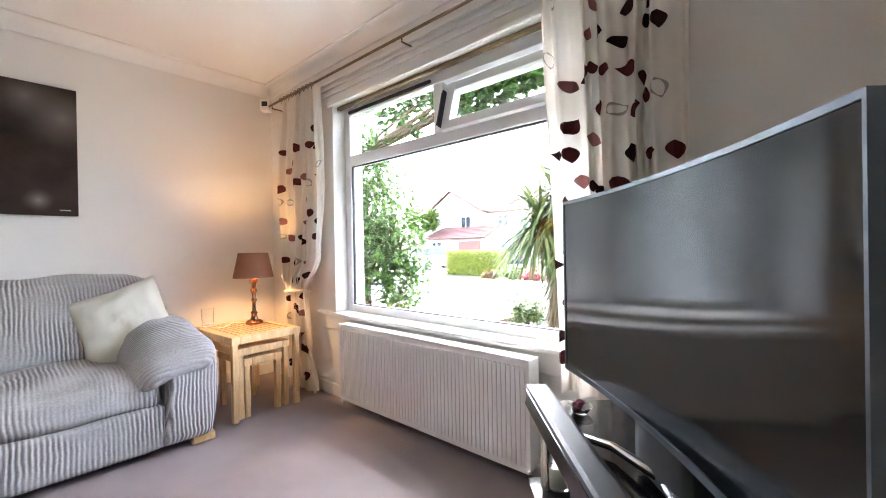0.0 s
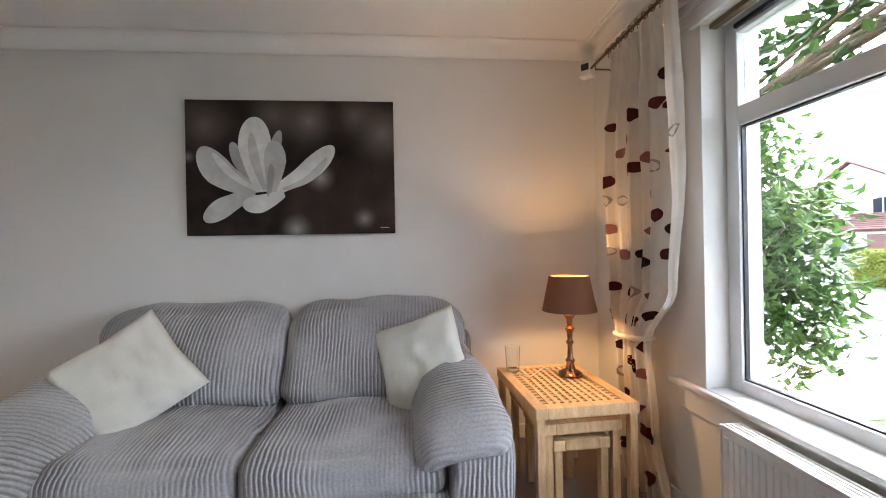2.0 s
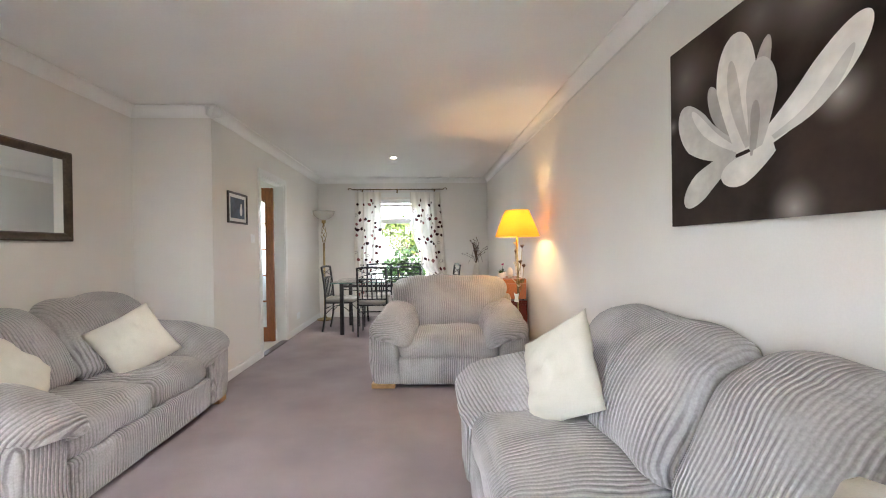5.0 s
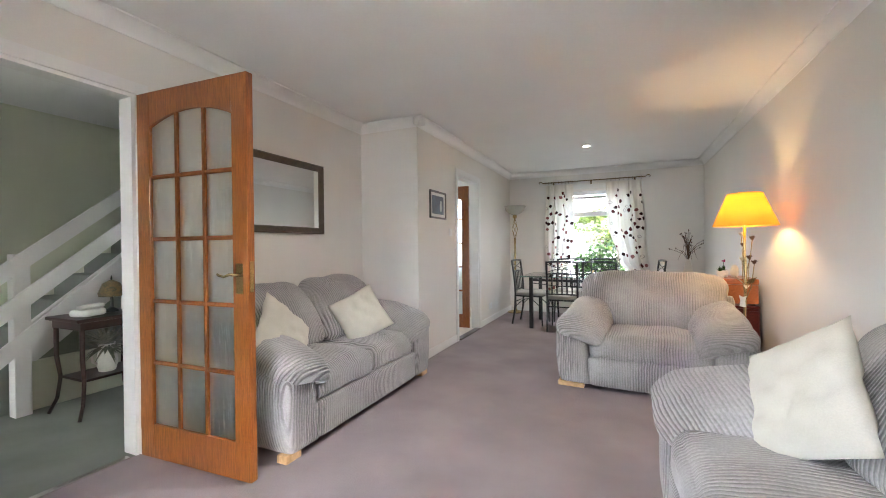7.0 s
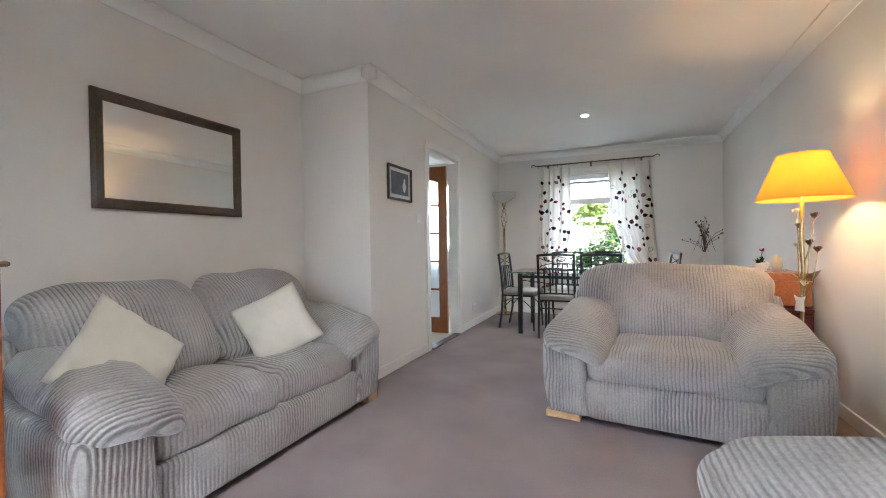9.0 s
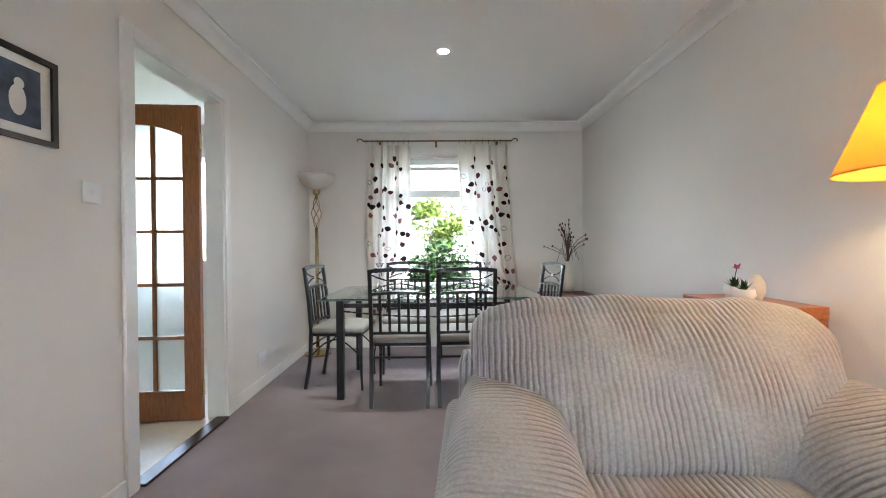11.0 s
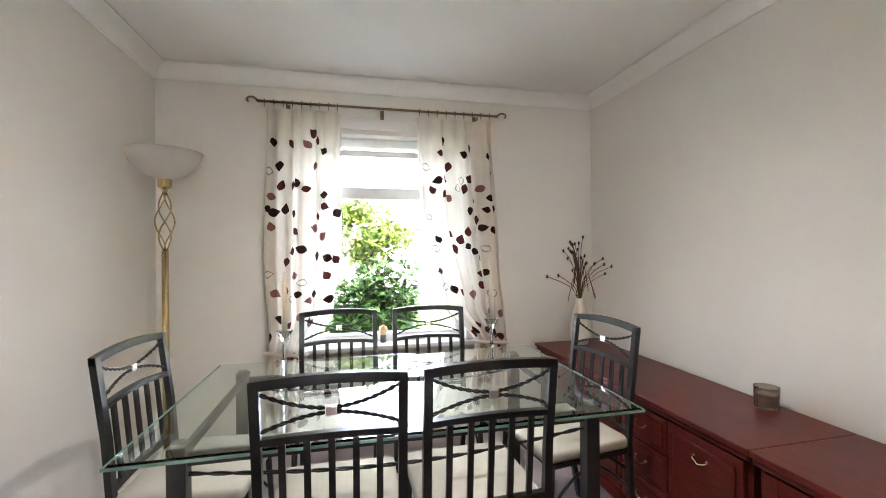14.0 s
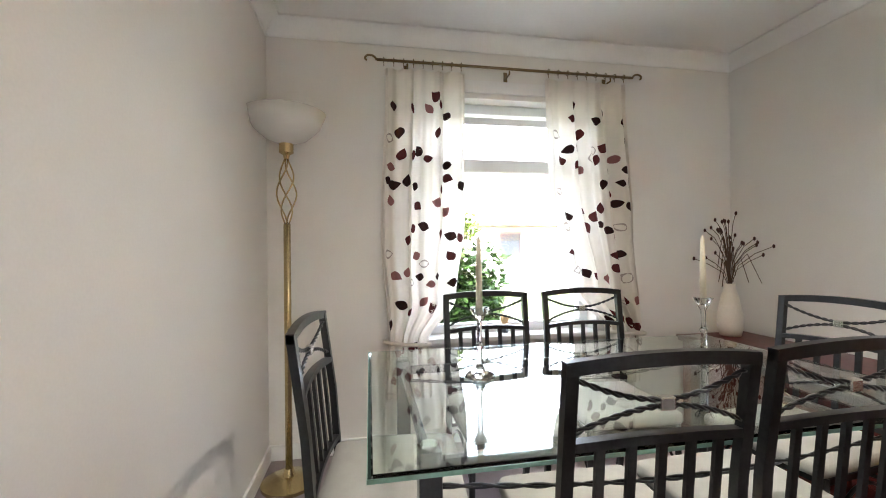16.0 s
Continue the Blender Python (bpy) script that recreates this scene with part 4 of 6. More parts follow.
def downlight(x, y):
    d = empty("downlight", pose(x, y, H))
    tagged(d, "small round recessed ceiling downlight, lit", "downlight", "ceiling downlights")
    part("bezel", lathe(bmesh.new(), [(0.030, -0.002), (0.042, -0.006), (0.044, -0.001), (0.044, 0.0)], 24), WHITE, d, "", 50)
    part("lens", lathe(bmesh.new(), [(0.0005, -0.003), (0.031, -0.003), (0.031, -0.001)], 20), glow_mat("downlight_lens", (1, 0.88, 0.74), 8), d)
    lamp = new("downlight_light", bpy.data.lights.new("downlight_light", "SPOT"))
    lamp.data.energy, lamp.data.color, lamp.data.spot_size, lamp.data.spot_blend, lamp.data.shadow_soft_size = SPOT, (1.0, 0.92, 0.82), radians(150), 1.0, 0.03
    lamp.location = (x, y, H - 0.02)


downlight(-1.85, -4.50)
downlight(-1.55, -0.95)


def wall_mirror():
    y0, y1, z0, z1 = -1.945, -1.083, 1.262, 1.87
    w, h = y1 - y0, z1 - z0
    m = empty("wall_mirror", pose(XE, (y0 + y1) / 2, (z0 + z1) / 2, 90, 0, -90))
    tagged(m, "rectangular wall mirror in a dark gilt frame", "mirror")
    fr = bmesh.new()
    prof = [(0, 0.004), (0, 0.022), (0.012, 0.034), (0.03, 0.026), (0.048, 0.022), (0.056, 0.012), (0.056, 0.004)]
    loops = [[fr.verts.new((sx * (w / 2 - a), sy * (h / 2 - a), z)) for sx, sy in ((-1, -1), (1, -1), (1, 1), (-1, 1))] for a, z in prof]
    for p, q in zip(loops, loops[1:]):
        for k in range(4):
            fr.faces.new((p[k], p[(k + 1) % 4], q[(k + 1) % 4], q[k]))
    part("frame", fr, BRONZE_FRAME, m)
    part("mirror_glass", box(-w / 2 + 0.05, -h / 2 + 0.05, 0.006, w / 2 - 0.05, h / 2 - 0.05, 0.011), MIRROR, m, "silvered mirror glass")
    part("backing", box(-w / 2 + 0.01, -h / 2 + 0.01, 0.0, w / 2 - 0.01, h / 2 - 0.01, 0.0055), BLACKFRAME, m)


wall_mirror()


def small_picture(m, w, h, label, sky_c, bird):
    p = empty("framed_picture", m)
    tagged(p, label, "picture")
    fr = bmesh.new()
    prof = [(0, 0.0), (0, 0.018), (0.018, 0.016), (0.02, 0.008)]
    loops = [[fr.verts.new((sx * (w / 2 - a), sy * (h / 2 - a), z)) for sx, sy in ((-1, -1), (1, -1), (1, 1), (-1, 1))] for a, z in prof]
    for a, b in zip(loops, loops[1:]):
        for k in range(4):
            fr.faces.new((a[k], a[(k + 1) % 4], b[(k + 1) % 4], b[k]))
    part("frame", fr, BLACKFRAME, p)
    part("mount", box(-w / 2 + 0.015, -h / 2 + 0.015, 0.001, w / 2 - 0.015, h / 2 - 0.015, 0.007), PAPER, p)
    pr = part("print", box(-w / 2 + 0.055, -h / 2 + 0.05, 0.0072, w / 2 - 0.055, h / 2 - 0.05, 0.0082), mat("print_scene", sky_c, 0.5, color2=[c * 0.35 for c in sky_c], scale=7, fine=25, bump=0), p)
    if bird:
        bm = bmesh.new()
        for cx, cy, rx, ry in ((0.07, -0.02, 0.028, 0.05), (0.075, 0.035, 0.017, 0.018)):
            bm.faces.new([bm.verts.new((cx + rx * math.cos(a), cy + ry * math.sin(a), 0.0092 + cy * 0.002)) for a in [k * 6.283 / 16 for k in range(16)]])
        part("pale_shape", bm, PAPER, pr)


small_picture(pose(XP, -3.02, 1.588, 90, 0, -90), 0.405, 0.295, "small framed print in a dark frame by the kitchen door", (0.05, 0.075, 0.13), True)


def wall_plate(name, m, w, h, label, category, rocker):
    s = empty(name, m)
    tagged(s, label, category)
    part("plate", box(-w / 2, -h / 2, 0, w / 2, h / 2, 0.009, 0.003), UPVC, s)
    for x in rocker:
        part("rocker", box(x - 0.008, -0.012, 0.009, x + 0.008, 0.012, 0.0125, 0.0015), WHITE, s)


wall_plate("light_switch", pose(XP, -3.37, 1.305, 90, 0, -90), 0.086, 0.086, "white plastic light switch beside the kitchen door", "light switch", (0,))
wall_plate("wall_socket", pose(XP, -4.90, 0.24, 90, 0, -90), 0.146, 0.086, "white plastic wall socket above the skirting", "socket", (-0.03, 0.03))


def alarm_sensor():
    a = empty("alarm_sensor", pose(-3.30, 1.545, 2.225, 0, 0, 45))
    tagged(a, "small white alarm sensor in the ceiling corner", "alarm sensor")
    part("body", box(-0.038, -0.045, -0.055, 0.038, 0.02, 0.045, 0.010), UPVC, a)
    part("lens", box(-0.022, -0.05, -0.02, 0.022, -0.044, 0.018, 0.002), BLACK_MATT, a, "dark sensor window")


alarm_sensor()


def glazed_door(name, m, w, h, label, cols, rows, arch):
    """Leaf hinged on its local z axis; it runs along local x from 0 to w, its thickness along y."""
    d = empty(name, m)
    tagged(d, label, "door", "", "structure")
    th, st, top, bot = 0.04, 0.10, 0.125, 0.19
    fr = bmesh.new()
    cube(fr, 0, 0, 0.006, st, th, h, 0.003)
    cube(fr, w - st, 0, 0.006, w, th, h, 0.003)
    cube(fr, st, 0.001, 0.006, w - st, th - 0.001, bot, 0.002)
    part("door_frame", fr, DOOR_WOOD, d)
    # head rail, cut to a shallow arch below
    hd = bmesh.new()
    n = 12
    xs = [st + (w - 2 * st) * i / n for i in range(n + 1)]
    zl = [h - top - (0.065 * (2 * i / n - 1) ** 2 if arch else 0) for i in range(n + 1)]
    for y, flip in ((0.001, False), (th - 0.001, True)):
        for i in range(n):
            q = [hd.verts.new(v) for v in ((xs[i], y, zl[i]), (xs[i + 1], y, zl[i + 1]), (xs[i + 1], y, h), (xs[i], y, h))]
            hd.faces.new(q[::-1] if flip else q)
    for i in range(n):
        hd.faces.new([hd.verts.new(v) for v in ((xs[i], 0.001, zl[i]), (xs[i], th - 0.001, zl[i]), (xs[i + 1], th - 0.001, zl[i + 1]), (xs[i + 1], 0.001, zl[i + 1]))])
    cube(hd, st, 0.001, h - 0.004, w - st, th - 0.001, h)
    part("head_rail", hd, DOOR_WOOD, d)
    gw, gh = (w - 2 * st) / cols, (h - top - bot) / rows
    for i in range(1, cols):
        part("glazing_bar", box(st + gw * i - 0.011, 0.004, bot, st + gw * i + 0.011, th - 0.004, h - top - 0.001, 0.005), DOOR_WOOD, d)
    for j in range(1, rows):
        part("glazing_bar", box(st, 0.006, bot + gh * j - 0.011, w - st, th - 0.006, bot + gh * j + 0.011, 0.005), DOOR_WOOD, d)
    for i in range(cols):
        for j in range(rows):
            part("pane", box(st + gw * i + (0.011 if i else 0), 0.017, bot + gh * j + (0.011 if j else 0), st + gw * (i + 1) - (0.011 if i < cols - 1 else 0), 0.022, bot + gh * (j + 1) - (0.011 if j < rows - 1 else 0)), FROSTED, d)
    for side, y in ((-1, 0), (1, th)):
        hb = box(w - 0.075, y - (0.004 if side < 0 else 0), 0.92, w - 0.032, y + (0.004 if side > 0 else 0), 1.07, 0.0015)
        plate = part("handle_plate", hb, BRASS, d, "brass handle plate")
        yy = y + side * 0.035
        part("lever", tube(bmesh.new(), [(w - 0.053, y, 1.015), (w - 0.053, yy, 1.015), (w - 0.08, yy + side * 0.004, 1.018), (w - 0.12, yy, 1.006), (w - 0.155, yy, 1.012), (w - 0.165, yy, 1.02)], [0.009, 0.008, 0.007, 0.006, 0.006, 0.004], 8), BRASS, plate, "scrolled brass lever", True)
    part("lock_face", box(w - 0.001, 0.009, 0.93, w + 0.002, 0.031, 1.08, 0.001), BRASS, d)
    for z in (0.2, h - 0.22):
        part("hinge", box(-0.006, 0.002, z - 0.05, 0.002, 0.032, z + 0.05, 0.002), BRASS, d)
    return d


glazed_door("door_1", pose(XE - 0.03, -0.405, 0, 0, 0, 182.5), 0.80, 1.995, "varnished hardwood door with fifteen rippled panes, open", 3, 5, True)
glazed_door("door_2", pose(XP + 0.12, -4.345, 0.004, 0, 0, 3), 0.74, 1.97, "varnished hardwood glazed kitchen door standing open", 3, 5, True)


# ---- television corner ----
def television():
    a, b = Vector((-0.56, 1.20, 0)), Vector((0.045, 0.515, 0))
    mid, d = (a + b) / 2, (b - a).normalized()
    yaw = math.degrees(math.atan2(d.y, d.x))
    W, z0, z1, sag = (b - a).length, 0.645, 1.165, 0.04
    t = empty("television", pose(mid.x, mid.y, 0, 0, 0, yaw))
    tagged(t, "large black curved-screen television, switched off", "television")

    def sheet(x0, x1, lo, hi, y_front, y_back, n=20):
        bm = bmesh.new()
        cols = []
        for i in range(n + 1):
            x = x0 + (x1 - x0) * i / n
            s = sag * (1 - (2 * x / W) ** 2)
            cols.append([bm.verts.new((x, s + y, z)) for y, z in ((y_front, lo), (y_front, hi), (y_back, hi), (y_back, lo))])
        for p, q in zip(cols, cols[1:]):
            for k in range(4):
                bm.faces.new((p[k], q[k], q[(k + 1) % 4], p[(k + 1) % 4]))
        bm.faces.new(cols[0])
        bm.faces.new(cols[-1][::-1])
        bmesh.ops.recalc_face_normals(bm, faces=bm.faces)
        return bm
    part("screen", sheet(-W / 2 + 0.005, W / 2 - 0.005, z0 + 0.014, z1 - 0.009, -0.001, 0.012), SCREEN, t, "glossy dark screen", 30)
    part("casing", sheet(-W / 2 + 0.002, W / 2 - 0.002, z0 + 0.002, z1 - 0.002, 0.0125, 0.05), BLACK_MATT, t, "", 30)
    part("top_bezel", sheet(-W / 2, W / 2, z1 - 0.009, z1, -0.004, 0.04), GREYMETAL, t, "grey metal bezel", 30)
    part("bottom_bezel", sheet(-W / 2, W / 2, z0, z0 + 0.014, -0.004, 0.04), GREYMETAL, t, "", 30)
    for s in (-1, 1):
        x = s * (W / 2 - 0.0025)
        part("side_bezel", sheet(x - 0.0025, x + 0.0025, z0 + 0.014, z1 - 0.009, -0.004, 0.04, 2), GREYMETAL, t)
    part("neck", rbox((0.22, 0.05, 0.16), 0.015, (0, sag + 0.03, 0.61), 4), BLACK_MATT, t, "", True)
    ft = bmesh.new()
    for s in (-1, 1):
        tube(ft, [(0, sag + 0.02, 0.555), (s * 0.16, sag - 0.02, 0.545), (s * 0.30, sag - 0.16, 0.538)], [0.012, 0.011, 0.008], 8)
    part("stand_foot", ft, SILVER, t, "brushed silver stand foot", True)
    return t, mid, yaw


TV, TV_MID, TV_YAW = television()


def tv_stand():
    s = empty("tv_stand", pose(TV_MID.x, TV_MID.y, 0, 0, 0, TV_YAW))
    tagged(s, "black glass three-tier television stand with chrome tubes", "tv stand")
    for z, w in ((0.52, 0.52), (0.28, 0.50), (0.08, 0.50)):
        part("glass_shelf", box(-w, -0.12, z - 0.01, w, 0.27, z, 0.003), BLACK, s, "black glass shelf")
    for x in (-0.44, 0.44):
        for y in (-0.07, 0.22):
            part("tube", tube(bmesh.new(), [(x, y, 0.0), (x, y, 0.51)], 0.018, 12), SILVER, s, "chrome tube", True)
    b = empty("soundbar", pose(TV_MID.x, TV_MID.y, 0, 0, 0, TV_YAW))
    tagged(b, "long black soundbar in front of the television", "soundbar")
    part("body", box(-0.47, -0.125, 0.522, 0.47, -0.055, 0.592, 0.012), BLACK_MATT, b)
    part("grille", box(-0.455, -0.129, 0.532, 0.455, -0.1255, 0.582, 0.001), BLACK, b)
    part("end_cap", box(-0.478, -0.122, 0.524, -0.4705, -0.058, 0.59, 0.003), GREYMETAL, b, "grey metal end cap")
    R = Matrix.LocRotScale(TV_MID, Euler((0, 0, radians(TV_YAW))), None)
    c = empty("jar_candle", R @ pose(-0.45, -0.04, 0.28))
    tagged(c, "white jar candle on the lower stand shelf", "candle")
    part("jar", lathe(bmesh.new(), [(0.001, 0.001), (0.042, 0.001), (0.044, 0.09), (0.041, 0.09), (0.039, 0.008), (0.001, 0.008)], 20), CRYSTAL, c, "", 50)
    part("wax", lathe(bmesh.new(), [(0.001, 0.009), (0.038, 0.009), (0.038, 0.07), (0.001, 0.068)], 20), WAX, c, "", 50)
    k = empty("potpourri_bowl", R @ pose(-0.42, 0.03, 0.521))
    tagged(k, "little glass bowl of dried purple petals", "bowl")
    part("bowl", lathe(bmesh.new(), [(0.001, 0.0), (0.02, 0.0), (0.036, 0.022), (0.033, 0.022), (0.018, 0.004), (0.001, 0.004)], 16), CRYSTAL, k, "", 50)
    rnd = random.Random(2)
    bm = bmesh.new()
    for i in range(22):
        a, r = rnd.uniform(0, 6.28), rnd.uniform(0, 0.024)
        bmesh.ops.create_icosphere(bm, subdivisions=1, radius=rnd.uniform(0.005, 0.009), matrix=Matrix.Translation((r * math.cos(a), r * math.sin(a), rnd.uniform(0.014, 0.03))))
    part("petals", bm, mat("dried_petals", (0.14, 0.02, 0.05), 0.8), k)


tv_stand()


# ---- dining end ----
def dining_chair():
    c = empty("dining_chair", pose(0, 0, 0))
    tagged(c, "dark gunmetal dining chair with twisted-bar back and beige seat", "chair", "chairs round the dining table")
    W, top = 0.205, 0.925

    def post(x):
        pts = [(x * 0.98, -0.235, 0.001), (x, -0.195, 0.22), (x, -0.185, 0.45), (x, -0.20, 0.66), (x, -0.235, top)]
        bm = bmesh.new()
        rows = []
        for p in pts:
            rows.append([bm.verts.new((p[0] + a, p[1] + b, p[2])) for a, b in ((-0.0125, -0.011), (0.0125, -0.011), (0.0125, 0.011), (-0.0125, 0.011))])
        for p, q in zip(rows, rows[1:]):
            for k in range(4):
                bm.faces.new((p[k], p[(k + 1) % 4], q[(k + 1) % 4], q[k]))
        bm.faces.new(rows[0][::-1])
        bm.faces.new(rows[-1])
        return bm
    for s in (-1, 1):
        part("rear_leg", post(s * (W - 0.0125)), GUNMETAL, c)
        part("front_leg", tube(bmesh.new(), [(s * (W - 0.01), 0.205, 0.001), (s * (W - 0.015), 0.195, 0.25), (s * (W - 0.02), 0.185, 0.425)], [0.010, 0.012, 0.013], 8), GUNMETAL, c, "", True)

    def ybk(z):
        return -0.20 - 0.035 * (z - 0.66) / 0.265 if z > 0.66 else -0.185 - 0.015 * (z - 0.45) / 0.21

    def rail(name, z, h, crown, thick=0.011):
        bm = bmesh.new()
        rows = []
        for i in range(11):
            u = i / 5 - 1
            x = u * (W - 0.025 if crown < 0.012 else W)
            zz = z + crown * (1 - u * u)
            yy = ybk(z) - 0.012 * (1 - u * u)
            rows.append([bm.verts.new((x, yy + a, zz + b)) for a, b in ((-thick, -h / 2), (thick, -h / 2), (thick, h / 2), (-thick, h / 2))])
        for p, q in zip(rows, rows[1:]):
            for k in range(4):
                bm.faces.new((p[k], q[k], q[(k + 1) % 4], p[(k + 1) % 4]))
        bm.faces.new(rows[0])
        bm.faces.new(rows[-1][::-1])
        bmesh.ops.recalc_face_normals(bm, faces=bm.faces)
        part(name, bm, GUNMETAL, c)
    rail("top_rail", 0.915, 0.026, 0.014)
    rail("middle_rail", 0.762, 0.018, 0.010)
    rail("lower_rail", 0.495, 0.018, 0.004)
    for i in range(5):
        x = (i - 2) * 0.064
        z0, z1 = 0.505, 0.757 + 0.010 * (1 - (x / W) ** 2)
        y0, y1 = ybk(0.5) - 0.011 * (1 - (x / W) ** 2), ybk(0.76) - 0.011 * (1 - (x / W) ** 2)
        bm = bmesh.new()
        rows = [[bm.verts.new((x + a, y + b, z)) for a, b in ((-0.009, -0.005), (0.009, -0.005), (0.009, 0.005), (-0.009, 0.005))] for y, z in ((y0, z0), (y1, z1))]
        for k in range(4):
            bm.faces.new((rows[0][k], rows[0][(k + 1) % 4], rows[1][(k + 1) % 4], rows[1][k]))
        part("back_slat", bm, GUNMETAL, c)
    for s in (1, -1):
        ends, mid = 0.840 + s * 0.052, 0.840 + s * 0.006
        strands = bmesh.new()
        for ph in (0, math.pi):
            pts = []
            for i in range(57):
                u = i / 28 - 1
                z = mid + (ends - mid) * abs(u) ** 1.8
                a = i * 0.85 + ph
                pts.append((u * (W - 0.026), ybk(z) - 0.010 * (1 - u * u) + 0.0032 * math.cos(a), z + 0.0032 * math.sin(a)))
            tube(strands, pts, 0.0034, 5)
        part("twisted_bar", strands, GUNMETAL, c, "twisted iron bar", True)
    part("centre_clasp", box(-0.016, ybk(0.84) - 0.020, 0.827, 0.016, ybk(0.84) - 0.001, 0.853, 0.003), SILVER, c, "small silver clasp")
    part("seat", rbox((0.405, 0.41, 0.055), 0.024, (0, 0.015, 0.452), 12, (0, 0, 0.018), 0.002, 1.0), SEAT_FABRIC, c, "padded beige seat", True)
    fr = bmesh.new()
    cube(fr, -W + 0.012, -0.18, 0.405, W - 0.012, -0.162, 0.424)
    cube(fr, -W + 0.012, 0.178, 0.405, W - 0.012, 0.196, 0.424)
    for s in (-1, 1):
        cube(fr, s * (W - 0.02) - 0.008, -0.162, 0.405, s * (W - 0.02) + 0.008, 0.178, 0.424)
    part("seat_frame", fr, GUNMETAL, c)
    for s in (-1, 1):
        arc = [(s * (W - 0.018), -0.185 + 0.37 * i / 8, 0.26 + 0.12 * math.sin(math.pi * i / 8)) for i in range(9)]
        part("arched_brace", tube(bmesh.new(), arc, 0.006, 6), GUNMETAL, c, "", True)
    part("stretcher", tube(bmesh.new(), [(-W + 0.015, -0.195, 0.33), (W - 0.015, -0.195, 0.33)], 0.008, 6), GUNMETAL, c, "", True)
    return c


chair = dining_chair()
chair.matrix_world = pose(-1.54, -4.70, 0, 0, 0, 179)
for m in (pose(-1.99, -4.71, 0, 0, 0, 181), pose(-1.525, -5.40, 0, 0, 0, 1), pose(-2.01, -5.41, 0, 0, 0, -2), pose(-2.505, -5.00, 0, 0, 0, -83), pose(-1.035, -5.03, 0, 0, 0, 85)):
    copy_thing(chair, m)


def dining_table():
    x0, x1, y0, y1, h = -2.545, -0.975, -5.465, -4.525, 0.725
    t = empty("dining_table", pose((x0 + x1) / 2, (y0 + y1) / 2, 0))
    tagged(t, "rectangular glass-topped dining table on gunmetal legs", "dining table")
    w, d = (x1 - x0) / 2, (y1 - y0) / 2
    top = bmesh.new()
    bmesh.ops.create_cube(top, size=1, matrix=Matrix.LocRotScale((0, 0, h - 0.006), None, (2 * w, 2 * d, 0.012)))
    bmesh.ops.bevel(top, geom=[e for e in top.edges if all(v.co.z > h - 0.002 for v in e.verts)], offset=0.010, segments=1, affect="EDGES")
    o = part("glass_top", top, TABLE_GLASS, t, "thick clear glass top with bevelled green edge")
    o.visible_shadow = False
    eg = mat("green_glass_edge", (0.22, 0.38, 0.34), 0.15, var=0.1, scale=3, bump=0)
    for q in ((-w - 0.0015, -d - 0.0015, w + 0.0015, -d), (-w - 0.0015, d, w + 0.0015, d + 0.0015), (-w - 0.0015, -d, -w, d), (w, -d, w + 0.0015, d)):
        part("polished_edge", box(q[0], q[1], h - 0.0118, q[2], q[3], h - 0.003), eg, t, "green polished glass edge")
    for sx in (-1, 1):
        for sy in (-1, 1):
            part("leg", box(sx * (w - 0.13) - 0.025, sy * (d - 0.12) - 0.025, 0.001, sx * (w - 0.13) + 0.025, sy * (d - 0.12) + 0.025, h - 0.022, 0.004), GUNMETAL, t)
            part("rubber_pad", lathe(bmesh.new(), [(0.001, h - 0.022), (0.02, h - 0.022), (0.02, h - 0.0125), (0.001, h - 0.0125)], 12, (sx * (w - 0.13), sy * (d - 0.12), 0)), SILVER, t)
    for sy in (-1, 1):
        part("apron_rail", box(-w + 0.155, sy * (d - 0.12) - 0.009, h - 0.075, w - 0.155, sy * (d - 0.12) + 0.009, h - 0.045, 0.003), GUNMETAL, t)
        bm = bmesh.new()
        for ph in (0, math.pi):
            tube(bm, [(-w + 0.155 + (2 * w - 0.31) * i / 70, sy * (d - 0.12) + 0.0035 * math.cos(i * 0.8 + ph), h - 0.10 - 0.045 * math.sin(math.pi * i / 70) + 0.0035 * math.sin(i * 0.8 + ph)) for i in range(71)], 0.0036, 5)
        part("twisted_bar", bm, GUNMETAL, t, "", True)
    for sx in (-1, 1):
        part("side_rail", box(sx * (w - 0.13) - 0.009, -d + 0.146, h - 0.075, sx * (w - 0.13) + 0.009, d - 0.146, h - 0.045, 0.003), GUNMETAL, t)


dining_table()


def candlestick(x, y, label):
    z = 0.726
    c = empty("candlestick", pose(x, y, z))
    tagged(c, label, "candlestick", "crystal candlesticks on the table")
    prof = [(0.001, 0), (0.05, 0), (0.048, 0.008), (0.022, 0.02), (0.010, 0.04), (0.009, 0.09), (0.014, 0.10), (0.008, 0.112), (0.009, 0.175), (0.018, 0.19), (0.033, 0.222), (0.030, 0.223), (0.012, 0.2), (0.001, 0.198)]
    part("crystal_stem", lathe(bmesh.new(), prof, 10), CRYSTAL, c, "cut crystal stem and foot")
    part("candle", lathe(bmesh.new(), [(0.001, 0.2), (0.0115, 0.2), (0.0105, 0.35), (0.006, 0.445), (0.001, 0.455)], 12), WAX, c, "tapered ivory candle", True)


candlestick(-1.33, -5.05, "crystal candlestick with ivory candle beside a chair back")
candlestick(-2.21, -5.10, "crystal candlestick with ivory candle on the glass table")


